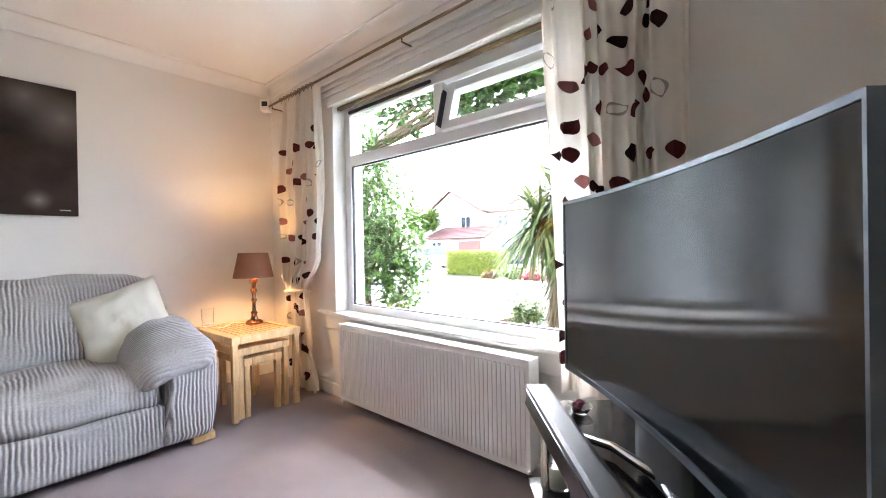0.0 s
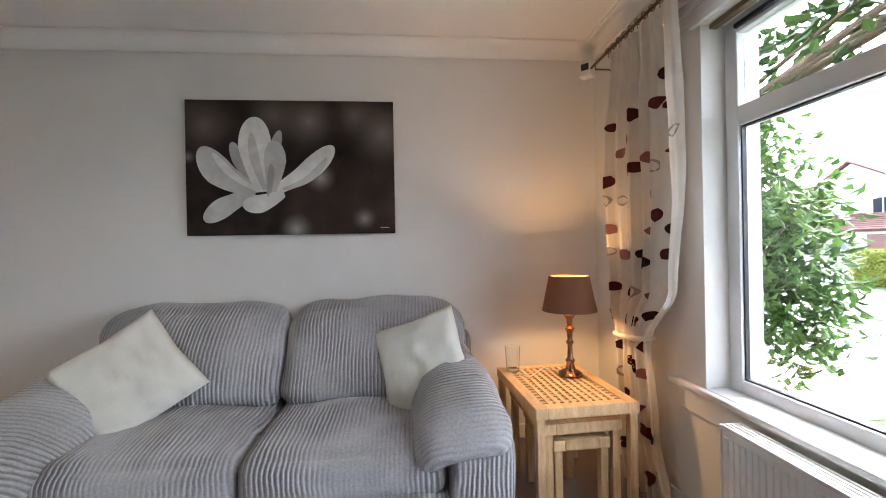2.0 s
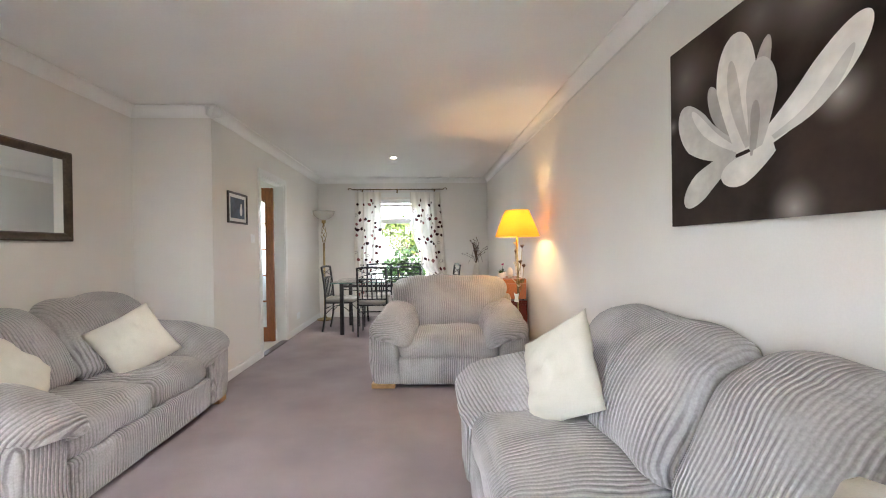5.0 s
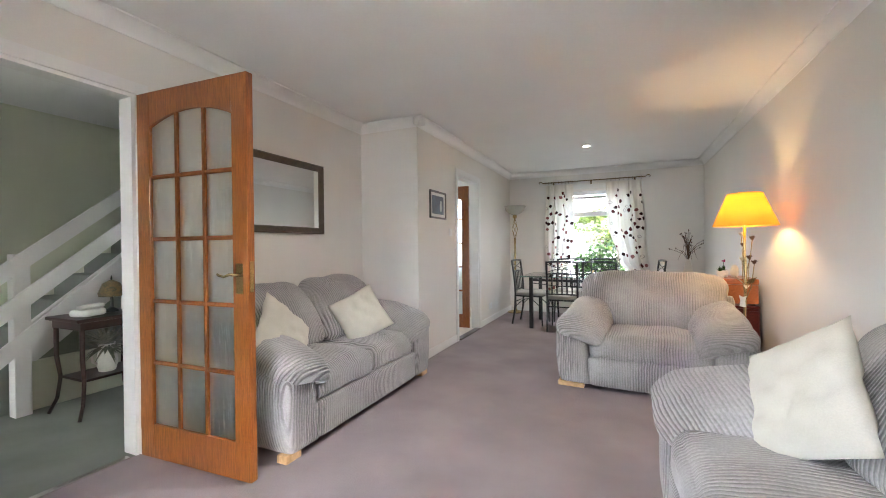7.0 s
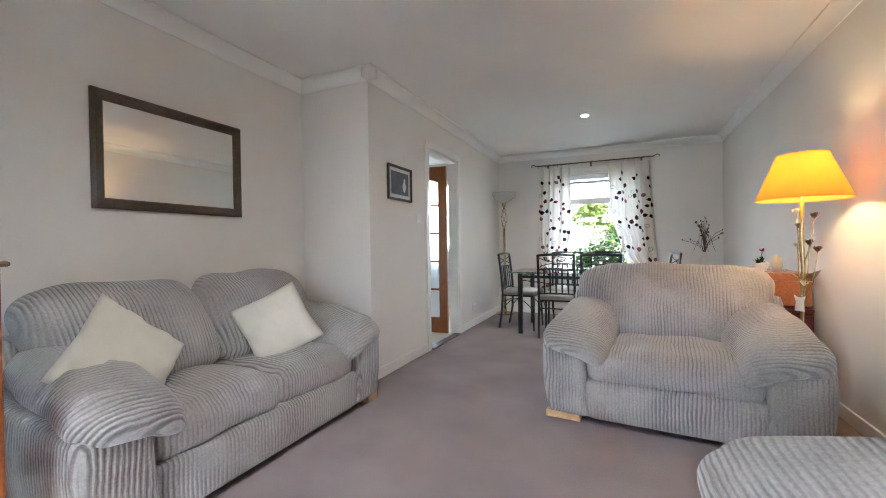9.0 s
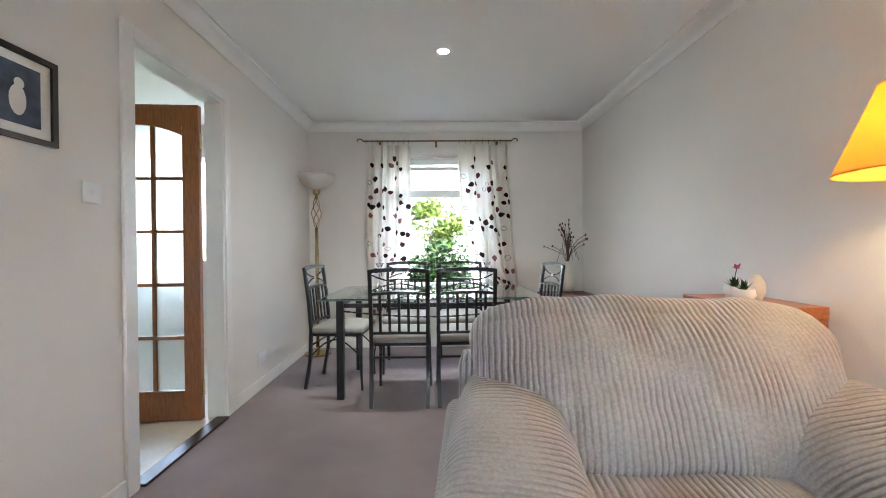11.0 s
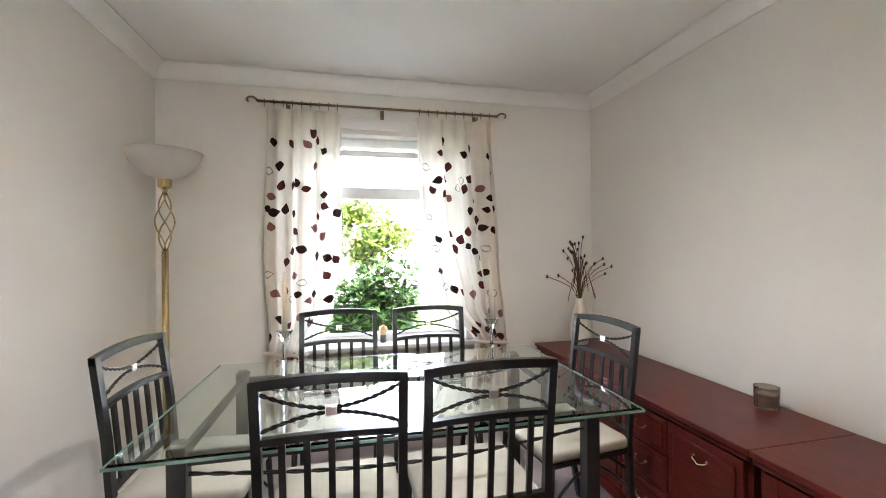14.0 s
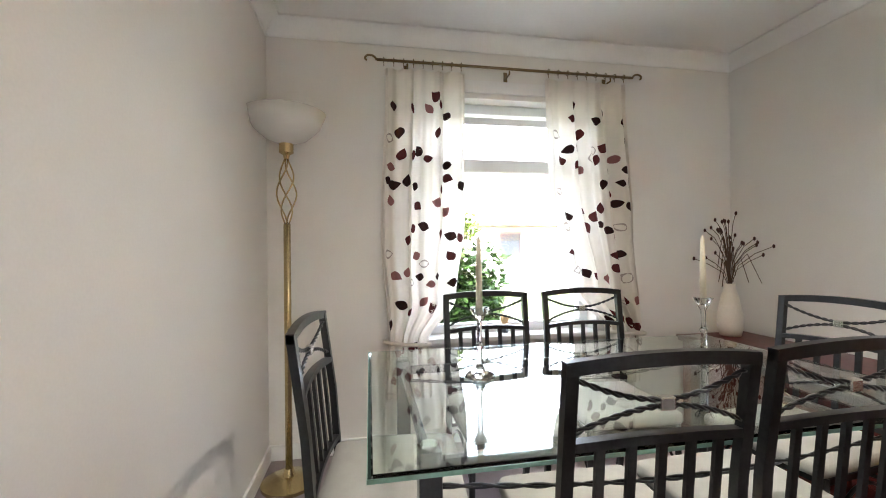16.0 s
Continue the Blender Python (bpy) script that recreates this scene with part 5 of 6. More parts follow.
def sideboard(name, y0, y1, label, layout):
    s = empty(name, pose(-3.09, (y0 + y1) / 2, 0))
    tagged(s, label, "sideboard", "mahogany sideboard units")
    hw, f, bk = (y1 - y0) / 2 - 0.0006, 0.225, -0.24
    H1 = 0.60
    body = bmesh.new()
    cube(body, bk, -hw + 0.012, 0.001, f - 0.02, -hw + 0.035, H1 - 0.045)
    cube(body, bk, hw - 0.035, 0.001, f - 0.02, hw - 0.012, H1 - 0.045)
    cube(body, bk, -hw + 0.035, 0.06, f - 0.022, hw - 0.035, 0.085)
    cube(body, bk, -hw + 0.035, 0.085, bk + 0.015, hw - 0.035, H1 - 0.045)
    cube(body, bk + 0.015, -hw + 0.035, H1 - 0.075, f - 0.022, hw - 0.035, H1 - 0.045)
    part("carcass", body, MAHOGANY, s)
    part("plinth", box(bk, -hw + 0.006, 0.001, f - 0.005, hw - 0.006, 0.06, 0.006), MAHOGANY, s)
    part("worktop", box(bk, -hw, H1 - 0.022, f + 0.018, hw, H1, 0.005), MAHOGANY, s, "polished mahogany top")
    part("top_moulding", box(bk, -hw + 0.005, H1 - 0.045, f + 0.008, hw - 0.005, H1 - 0.023, 0.007), MAHOGANY, s)

    def handle(parent, y, z):
        bm = tube(bmesh.new(), [(f + 0.004, y - 0.03, z), (f + 0.014, y - 0.028, z - 0.008), (f + 0.017, y, z - 0.020), (f + 0.014, y + 0.028, z - 0.008), (f + 0.004, y + 0.03, z)], 0.0032, 6)
        for q in (-0.03, 0.03):
            bmesh.ops.create_uvsphere(bm, u_segments=8, v_segments=6, radius=0.007, matrix=Matrix.Translation((f + 0.004, y + q, z)))
        part("drop_handle", bm, BRASS, parent, "brass drop handle", True)
    for kind, a, b in layout:
        a, b = a - (y0 + y1) / 2, b - (y0 + y1) / 2
        if kind == "drawers":
            for k in range(3):
                z0 = 0.075 + k * 0.158
                p = part("drawer", box(f - 0.02, a + 0.004, z0, f - 0.002, b - 0.004, z0 + 0.150, 0.004), MAHOGANY, s)
                part("drawer_field", box(f - 0.002, a + 0.022, z0 + 0.02, f + 0.004, b - 0.022, z0 + 0.13, 0.005), MAHOGANY, p)
                handle(p, (a + b) / 2, z0 + 0.08)
        elif kind == "door":
            p = part("door", box(f - 0.02, a + 0.004, 0.075, f - 0.002, b - 0.004, 0.545, 0.004), MAHOGANY, s)
            part("door_field", box(f - 0.002, a + 0.03, 0.11, f + 0.004, b - 0.03, 0.51, 0.006), MAHOGANY, p)
            handle(p, (a + b) / 2, 0.47)
        else:
            fr = bmesh.new()
            for q in ((a + 0.004, 0.075, a + 0.05, 0.545), (b - 0.05, 0.075, b - 0.004, 0.545), (a + 0.05, 0.075, b - 0.05, 0.125), (a + 0.05, 0.495, b - 0.05, 0.545)):
                cube(fr, f - 0.02, q[0], q[1], f - 0.002, q[2], q[3], 0.004)
            p = part("glass_door", fr, MAHOGANY, s)
            o = part("pane", box(f - 0.014, a + 0.05, 0.125, f - 0.009, b - 0.05, 0.495), GLASS, p)
            o.visible_shadow = False
            handle(p, a + 0.03, 0.33)
            part("shelf", box(bk + 0.02, a + 0.02, 0.30, f - 0.06, b - 0.02, 0.306), GLASS, s, "glass shelf")
    return s


sideboard("sideboard", -6.0, -4.42, "long mahogany sideboard with drawers and doors along the wall", (("door", -5.95, -5.52), ("door", -5.52, -5.09), ("drawers", -5.09, -4.79), ("door", -4.79, -4.45)))
sideboard("display_sideboard", -4.42, -3.28, "mahogany display sideboard with glass doors", (("glass", -4.39, -4.05), ("glass", -4.05, -3.69), ("glass", -3.69, -3.32)))


def cat_figurine():
    bm = rbox((0.06, 0.085, 0.11), 0.028, (0, 0, 0.057), 6)
    bmesh.ops.create_uvsphere(bm, u_segments=14, v_segments=10, radius=0.032, matrix=Matrix.Translation((0.012, 0, 0.125)))
    for s in (-1, 1):
        bmesh.ops.create_cone(bm, segments=8, radius1=0.012, radius2=0.001, depth=0.026, cap_ends=True, matrix=Matrix.Translation((0.01, s * 0.018, 0.160)))
    o = part("cat_figurine", bm, CERAMIC, None, "", True)
    o.matrix_world = pose(-3.0, -4.13, 0.087)
    tagged(o, "white ceramic cat figurine inside the glass cabinet", "figurine")


cat_figurine()


def tealight_glass():
    g = empty("candle_glass", pose(-3.26, -4.69, 0.601))
    tagged(g, "smoky cut-glass candle holder on the sideboard", "candle holder")
    sm = glass_mat("smoky_glass", (0.62, 0.55, 0.52), 0.08, 1.45, 0.8, 160)
    part("glass_cup", lathe(bmesh.new(), [(0.001, 0), (0.042, 0), (0.045, 0.085), (0.041, 0.085), (0.038, 0.006), (0.001, 0.006)], 24), sm, g, "", 50)
    part("wax", lathe(bmesh.new(), [(0.001, 0.007), (0.036, 0.007), (0.037, 0.055), (0.001, 0.054)], 20), WAX, g, "", 50)


tealight_glass()


def radio():
    x0, x1, y0, y1, z0, z1 = -3.33, -3.03, -3.77, -3.32, 0.601, 0.83
    r = empty("music_centre", pose((x0 + x1) / 2, (y0 + y1) / 2, z0))
    tagged(r, "retro orange-wood music centre with black control panel", "radio")
    w, d, h = (x1 - x0) / 2, (y1 - y0) / 2, z1 - z0
    part("cabinet", box(-w, -d, 0.012, w - 0.004, d, h - 0.052, 0.004), CHERRY, r)
    part("lid", box(-w - 0.002, -d - 0.004, h - 0.049, w + 0.002, d + 0.004, h, 0.006), CHERRY, r, "hinged wooden lid")
    for s in (-1, 1):
        for k in range(3):
            y = s * (d - 0.055) + (k - 1) * 0.024
            bm = rbox((0.004, 0.013, 0.105), 0.0019, (w - 0.003, y, 0.095), 4)
            part("speaker_slot", bm, BLACK_MATT, r)
    part("control_panel", box(w - 0.004, -0.115, 0.03, w + 0.002, 0.115, 0.15, 0.002), BLACK, r, "black control panel")
    for y, z, q in ((-0.09, 0.12, 0.014), (-0.09, 0.085, 0.007), (-0.09, 0.055, 0.007), (0.09, 0.12, 0.014), (0.09, 0.07, 0.009)):
        bm = bmesh.new()
        bmesh.ops.create_cone(bm, segments=16, radius1=q, radius2=q * 0.85, depth=0.012, cap_ends=True, matrix=Matrix.Translation((w + 0.008, y, z)) @ Matrix.Rotation(radians(90), 4, "Y"))
        part("knob", bm, SILVER, r, "silver knob", 40)
    part("dial", box(w + 0.002, -0.055, 0.07, w + 0.003, 0.055, 0.12), PAPER, r, "pale tuning dial")
    for s in (-1, 1):
        for q in (-1, 1):
            part("foot", box(q * (w - 0.03) - 0.01, s * (d - 0.03) - 0.01, 0, q * (w - 0.03) + 0.01, s * (d - 0.03) + 0.01, 0.012), BLACK_MATT, r)


radio()


def leaf_blades(bm, centre, n, length, width, rnd, tilt=(0.3, 1.2), droop=0.4, segs=3):
    """Strap leaves that spring from a centre and arch over."""
    for _ in range(n):
        a, t = rnd.uniform(0, 6.283), rnd.uniform(*tilt)
        ln = length * rnd.uniform(0.7, 1.1)
        d = Vector((math.cos(a) * math.sin(t), math.sin(a) * math.sin(t), math.cos(t)))
        s = Vector((-math.sin(a), math.cos(a), 0))
        p, last = Vector(centre), None
        for i in range(segs + 1):
            w = width * (0.7 if i == 0 else 1.0) * (1 - (i / segs) ** 2) + 0.0006
            row = (bm.verts.new(p - s * w), bm.verts.new(p + s * w))
            if last:
                bm.faces.new((last[0], last[1], row[1], row[0]))
            last = row
            d = (d + Vector((0, 0, -droop / segs * rnd.uniform(0.6, 1.4)))).normalized()
            p = p + d * ln / segs
    return bm


def mat_leaf(name, a, b, through=0.25):
    m = cloth_mat(name, a, through)
    n, l = m.node_tree.nodes, m.node_tree.links
    geo, ramp = n.new("ShaderNodeNewGeometry"), n.new("ShaderNodeValToRGB")
    ramp.color_ramp.elements[0].color, ramp.color_ramp.elements[1].color = (*a, 1), (*b, 1)
    l.new(geo.outputs["Random Per Island"], ramp.inputs[0])
    l.new(ramp.outputs[0], n["Principled BSDF"].inputs["Base Color"])
    l.new(ramp.outputs[0], n["Translucent BSDF"].inputs[0])
    n["Principled BSDF"].inputs["Roughness"].default_value = 0.45
    return m


GREEN = mat_leaf("green_leaves", (0.012, 0.034, 0.008), (0.045, 0.092, 0.017), 0.12)
YGREEN = mat_leaf("yellow_green_leaves", (0.045, 0.085, 0.015), (0.12, 0.155, 0.03), 0.18)


def plant_pot(x, y, flower):
    p = empty("plant_pot", pose(x, y, 0.831))
    tagged(p, "small white footed pot with a succulent" + (" and pink flower" if flower else ""), "plant pot", "white pots on the music centre")
    bm = lathe(bmesh.new(), [(0.001, 0.012), (0.028, 0.014), (0.042, 0.035), (0.038, 0.062), (0.033, 0.062), (0.034, 0.05), (0.001, 0.05)], 18)
    for a in range(4):
        bmesh.ops.create_cone(bm, segments=8, radius1=0.010, radius2=0.012, depth=0.02, cap_ends=True, matrix=Matrix.Translation((0.024 * math.cos(a * 1.57 + 0.78), 0.024 * math.sin(a * 1.57 + 0.78), 0.010)))
    part("pot", bm, WHITE, p, "white glazed pot", 50)
    rnd = random.Random(int(-y * 100))
    part("succulent", leaf_blades(bmesh.new(), (0, 0, 0.052), 26, 0.055, 0.006, rnd, (0.1, 1.1), 0.1), GREEN, p)
    if flower:
        part("flower_stem", tube(bmesh.new(), [(0, 0, 0.05), (0.004, 0.006, 0.1), (0, 0.014, 0.145)], 0.002, 5), GREEN, p)
        part("flower", leaf_blades(bmesh.new(), (0, 0.014, 0.14), 14, 0.032, 0.010, rnd, (0.2, 1.4), 0.3), mat("pink_petals", (0.50, 0.02, 0.14), 0.6), p, "bright pink bloom")


plant_pot(-3.07, -3.42, False)
plant_pot(-3.12, -3.54, True)
v = empty("bud_vase", pose(-3.20, -3.52, 0.831))
tagged(v, "small cream oval vase on the music centre", "vase")
part("vase_body", lathe(bmesh.new(), [(0.001, 0), (0.022, 0), (0.036, 0.04), (0.034, 0.075), (0.018, 0.11), (0.015, 0.115), (0.001, 0.09)], 18), CERAMIC, v, "", True)


def dried_vase():
    c = empty("vase", pose(-3.14, -5.90, 0.601))
    tagged(c, "tall cream ceramic vase of dried stems on the sideboard", "vase")
    part("vase_body", lathe(bmesh.new(), [(0.001, 0), (0.055, 0), (0.068, 0.05), (0.066, 0.13), (0.045, 0.24), (0.030, 0.29), (0.032, 0.315), (0.028, 0.314), (0.026, 0.28), (0.001, 0.26)], 24), CERAMIC, c, "cream glazed body", True)
    stem, pod = mat("dried_stem", (0.085, 0.05, 0.03), 0.8), mat("seed_pod", (0.06, 0.022, 0.016), 0.7)
    rnd = random.Random(9)
    for i in range(40):
        a, lean = rnd.uniform(0, 6.283), rnd.uniform(0.03, 0.20)
        h = rnd.uniform(0.52, 0.76) - lean * 0.4
        d = Vector((math.cos(a), math.sin(a), 0)) * lean
        if d.y < -0.12:
            d.y = -0.12
        if d.x < -0.16:
            d.x = -0.16
        arch = i % 4 == 0
        pts = [(0, 0, 0.28), (d.x * 0.25, d.y * 0.25, 0.28 + (h - 0.28) * 0.55), (d.x * 0.7, d.y * 0.7, h * 0.92), (d.x * 1.2, d.y * 1.2, h * 0.62 if arch else h)]
        part("dried_stem", tube(bmesh.new(), pts, 0.0024, 4), stem, c)
        if not arch:
            bm = bmesh.new()
            bmesh.ops.create_icosphere(bm, subdivisions=1, radius=0.010, matrix=Matrix.LocRotScale(pts[-1], None, (0.8, 0.8, 1.4)))
            part("seed_pod", bm, pod, c)


dried_vase()


def torchiere():
    l = empty("uplighter_lamp", pose(-0.585, -5.87, 0))
    tagged(l, "tall brass uplighter floor lamp with frosted bowl, off", "floor lamp")
    part("base", lathe(bmesh.new(), [(0.001, 0.002), (0.13, 0.002), (0.13, 0.018), (0.10, 0.03), (0.03, 0.045), (0.02, 0.08), (0.001, 0.08)], 28), BRASS, l, "", 40)
    part("column", tube(bmesh.new(), [(0, 0, 0.07), (0, 0, 1.27)], 0.017, 12), BRASS, l, "", True)
    for k in range(4):
        pts = []
        for i in range(17):
            t = i / 16
            a = k * math.pi / 2 + t * math.pi * 1.25
            r = 0.008 + 0.038 * math.sin(math.pi * t)
            pts.append((r * math.cos(a), r * math.sin(a), 1.27 + 0.32 * t))
        part("twist_bar", tube(bmesh.new(), pts, 0.004, 6), BRASS, l, "", True)
    part("cup", lathe(bmesh.new(), [(0.001, 1.585), (0.012, 1.59), (0.016, 1.61), (0.034, 1.62), (0.034, 1.665), (0.001, 1.665)], 18), BRASS, l, "", 40)
    bowl = cloth_mat("frosted_bowl", (0.90, 0.88, 0.84), 0.5)
    nodes, links = bowl.node_tree.nodes, bowl.node_tree.links
    clear, blend, out = nodes.new("ShaderNodeBsdfTransparent"), nodes.new("ShaderNodeMixShader"), nodes["Material Output"]
    blend.inputs[0].default_value = 0.55
    links.new(out.inputs[0].links[0].from_socket, blend.inputs[1])
    links.new(clear.outputs[0], blend.inputs[2])
    links.new(blend.outputs[0], out.inputs[0])
    part("bowl", lathe(bmesh.new(), [(0.03, 1.662), (0.10, 1.69), (0.16, 1.745), (0.19, 1.815), (0.186, 1.815), (0.155, 1.75), (0.098, 1.697), (0.03, 1.67)], 36), bowl, l, "frosted glass bowl shade", True)


torchiere()


# ---- hallway ----
def stairs():
    s = empty("staircase", pose(0, 0, 0))
    tagged(s, "white-painted staircase with carpeted steps and boarded rail", "staircase", "", "structure")
    for i in range(9):
        y = -0.10 - 0.23 * i
        part("step", box(1.66, y - 0.23, 0.001, 2.54, y + 0.02, 0.185 * (i + 1), 0.012), HALL_CARPET, s)
    part("string_board", slanted((1.615, -0.46, 0.30), (1.615, -2.10, 1.64), 0.05, 0.30), WHITE, s)
    part("newel_post", box(1.52, -0.46, 0.001, 1.61, -0.37, 1.12, 0.006), WHITE, s)
    for dz in (0.42, 0.70, 0.97):
        part("rail_board", slanted((1.50, -0.26, dz - 0.09), (1.50, -2.10, dz + 1.44), 0.022, 0.13), WHITE, s)
    part("side_panel", box(1.612, -2.10, 0.001, 1.655, -0.46, 0.35), HALL_WALL, s)


def slanted(a, b, thick, height):
    bm = bmesh.new()
    rows = [[bm.verts.new((p[0] + x, p[1], p[2] + z)) for x, z in ((0, 0), (thick, 0), (thick, height), (0, height))] for p in (a, b)]
    for k in range(4):
        bm.faces.new((rows[0][k], rows[0][(k + 1) % 4], rows[1][(k + 1) % 4], rows[1][k]))
    bm.faces.new(rows[0])
    bm.faces.new(rows[1])
    bmesh.ops.recalc_face_normals(bm, faces=bm.faces)
    return bm


stairs()
structure("wall_hall_south", box(XE + 0.1, -1.08, 0, 1.06, -0.98, 2.4), HALL_WALL, "pale hall wall with a framed print", "wall")
small_picture(pose(0.86, -0.98, 1.47, 90, 0, 180), 0.30, 0.42, "small framed print hanging in the hallway", (0.28, 0.27, 0.24), False)


def hall_table():
    t = empty("hall_table", pose(1.20, -0.76, 0))
    tagged(t, "dark wooden hall table with curved legs and low shelf", "console table")
    part("tabletop", box(-0.17, -0.25, 0.655, 0.25, 0.26, 0.68, 0.008), DARK_WOOD, t)
    part("apron", box(-0.14, -0.22, 0.60, 0.22, 0.23, 0.655), DARK_WOOD, t)
    part("low_shelf", box(-0.11, -0.19, 0.24, 0.19, 0.20, 0.258, 0.005), DARK_WOOD, t)
    for sx, sy in ((-1, -1), (1, -1), (-1, 1), (1, 1)):
        x, y = 0.04 + sx * 0.165, 0.005 + sy * 0.21
        part("leg", tube(bmesh.new(), [(x, y, 0.62), (x + 0.0 * sx, y, 0.4), (x - 0.015 * sx, y - 0.015 * sy, 0.25), (x, y, 0.1), (x + 0.03 * sx, y + 0.035 * sy, 0.0)], [0.016, 0.015, 0.013, 0.012, 0.012], 8), DARK_WOOD, t, "", True)
    lamp = empty("small_table_lamp", pose(1.27, -0.82, 0.681))
    tagged(lamp, "small stained-glass style lamp on the hall table", "table lamp")
    part("base", lathe(bmesh.new(), [(0.001, 0), (0.045, 0), (0.04, 0.012), (0.012, 0.03), (0.009, 0.14), (0.001, 0.14)], 16), BLACK_MATT, lamp, "", 40)
    part("shade", lathe(bmesh.new(), [(0.012, 0.235), (0.055, 0.21), (0.082, 0.14), (0.078, 0.115), (0.074, 0.12), (0.05, 0.205), (0.012, 0.23)], 16), mat("amber_shade", (0.20, 0.12, 0.035), 0.4, color2=(0.04, 0.05, 0.02), scale=30), lamp, "mosaic amber shade", 40)
    part("finial", lathe(bmesh.new(), [(0.001, 0.232), (0.007, 0.24), (0.004, 0.265), (0.001, 0.27)], 8), BLACK_MATT, lamp)
    tel = empty("telephone", pose(1.18, -0.63, 0.681, 0, 0, 20))
    tagged(tel, "white cordless telephone on the hall table", "telephone")
    part("base_unit", rbox((0.14, 0.16, 0.05), 0.02, (0, 0, 0.026), 6), WHITE, tel, "", True)
    part("handset", rbox((0.045, 0.19, 0.035), 0.015, (-0.02, 0, 0.066), 6), WHITE, tel, "", True)
    bx = empty("router_box", pose(1.28, -0.95, 0.681))
    tagged(bx, "small cream plastic box on the hall table", "box")
    part("case", box(-0.05, -0.04, 0, 0.05, 0.04, 0.17, 0.008), CERAMIC, bx)
    part("dial_panel", box(-0.053, -0.025, 0.05, -0.05, 0.025, 0.12, 0.001), PAPER, bx)
    jug = empty("flower_jug", pose(1.22, -0.76, 0.259))
    tagged(jug, "white china jug of dried flowers on the shelf", "jug")
    part("jug_body", lathe(bmesh.new(), [(0.001, 0), (0.05, 0), (0.065, 0.06), (0.055, 0.13), (0.045, 0.17), (0.055, 0.20), (0.05, 0.20), (0.04, 0.165), (0.001, 0.15)], 20), CERAMIC, jug, "", True)
    part("jug_handle", tube(bmesh.new(), [(0, 0.045, 0.17), (0, 0.10, 0.15), (0, 0.09, 0.08), (0, 0.06, 0.06)], 0.008, 6), CERAMIC, jug, "", True)
    rnd = random.Random(3)
    part("dried_flower", leaf_blades(bmesh.new(), (0, 0, 0.18), 170, 0.21, 0.010, rnd, (0.3, 1.8), 0.5), mat("dried_flowers", (0.30, 0.29, 0.22), 0.8, color2=(0.12, 0.13, 0.09), scale=40), jug)


hall_table()
sm = empty("smoke_alarm", pose(0.75, -0.62, H))
tagged(sm, "round white smoke alarm on the hall ceiling", "smoke alarm")
part("case", lathe(bmesh.new(), [(0.001, -0.035), (0.045, -0.033), (0.055, -0.02), (0.058, -0.001)], 24), UPVC, sm, "", 50)
# glazing for the added opening in the hall's north wall, never in view
fw = empty("window_3", pose(1.1, 2.33, 1.45))
tagged(fw, "unseen small white-framed window, added to let daylight into the hall", "window", "", "structure")
frm = bmesh.new()
for q in ((-0.25, -0.55, -0.2, 0.55), (0.2, -0.55, 0.25, 0.55), (-0.2, -0.55, 0.2, -0.5), (-0.2, 0.5, 0.2, 0.55)):
    cube(frm, q[0], 0, q[1], q[2], 0.04, q[3], 0.004)
part("window_frame", frm, UPVC, fw)
part("pane", box(-0.2, 0.016, -0.5, 0.2, 0.022, 0.5), GLASS, fw).visible_shadow = False


# ---- outside ----
GZ = -0.45
ASPHALT = mat("pale_asphalt", (0.27, 0.265, 0.26), 0.9, var=0.2, scale=0.8, fine=60, bump=0.3, bump_dist=0.01)
PAVING = mat("paving", (0.50, 0.48, 0.45), 0.85, var=0.12, scale=1.5, fine=30, bump=0.2)
GRASS = mat("lawn", (0.045, 0.062, 0.012), 0.95, color2=(0.025, 0.042, 0.008), scale=3, fine=60, bump=0.8, bump_dist=0.02)
GRAVEL = mat("slate_gravel", (0.045, 0.038, 0.034), 0.9, color2=(0.014, 0.012, 0.011), scale=25, fine=70, bump=1.0, bump_dist=0.02)
RENDER_W = mat("white_render", (0.62, 0.60, 0.56), 0.9, var=0.05, scale=1.2, fine=25, bump=0.3, bump_dist=0.01)
ROOF = mat("red_roof_tiles", (0.125, 0.055, 0.045), 0.85, var=0.2, scale=2, fine=20, bump=0.3)
BARK = mat("bark", (0.13, 0.085, 0.05), 0.9, color2=(0.06, 0.04, 0.025), scale=8, fine=40, bump=1.0, bump_dist=0.01)
DARKGLASS = mat("window_dark_glass", (0.03, 0.035, 0.04), 0.1, bump=0)
GARAGE = mat("brown_garage", (0.13, 0.05, 0.04), 0.5, bump=0.1)
BRICK = mat("brick_edge", (0.30, 0.19, 0.13), 0.9, var=0.2, scale=10, bump=0.4)

structure("ground", box(-400, -400, GZ - 0.3, 400, 400, GZ), GRASS, "grassy ground around the houses", "ground")
structure("road", box(-120, 7.9, GZ - 0.1, 60, 12.4, GZ + 0.02), ASPHALT, "pale sunlit residential road", "road")
structure("pavement", box(-120, 6.95, GZ - 0.1, 60, 7.9, GZ + 0.12, 0.01), PAVING, "pale concrete pavement with kerb", "pavement")
structure("pavement_far", box(-120, 12.4, GZ - 0.1, 60, 13.9, GZ + 0.12, 0.01), PAVING, "pale concrete pavement across the road", "pavement")
structure("driveway", box(-9.5, 1.9, GZ - 0.1, -4.25, 6.95, GZ + 0.03), PAVING, "pale paved driveway beside the lawn", "driveway")
structure("driveway_far", box(-22, 13.9, GZ - 0.1, -14.6, 27, GZ + 0.03), PAVING, "pale driveway of the house opposite", "driveway")
structure("gravel_bed", box(-4.2, 6.1, GZ - 0.1, 1.5, 6.9, GZ + 0.045), GRAVEL, "slate gravel planting bed", "flower bed")
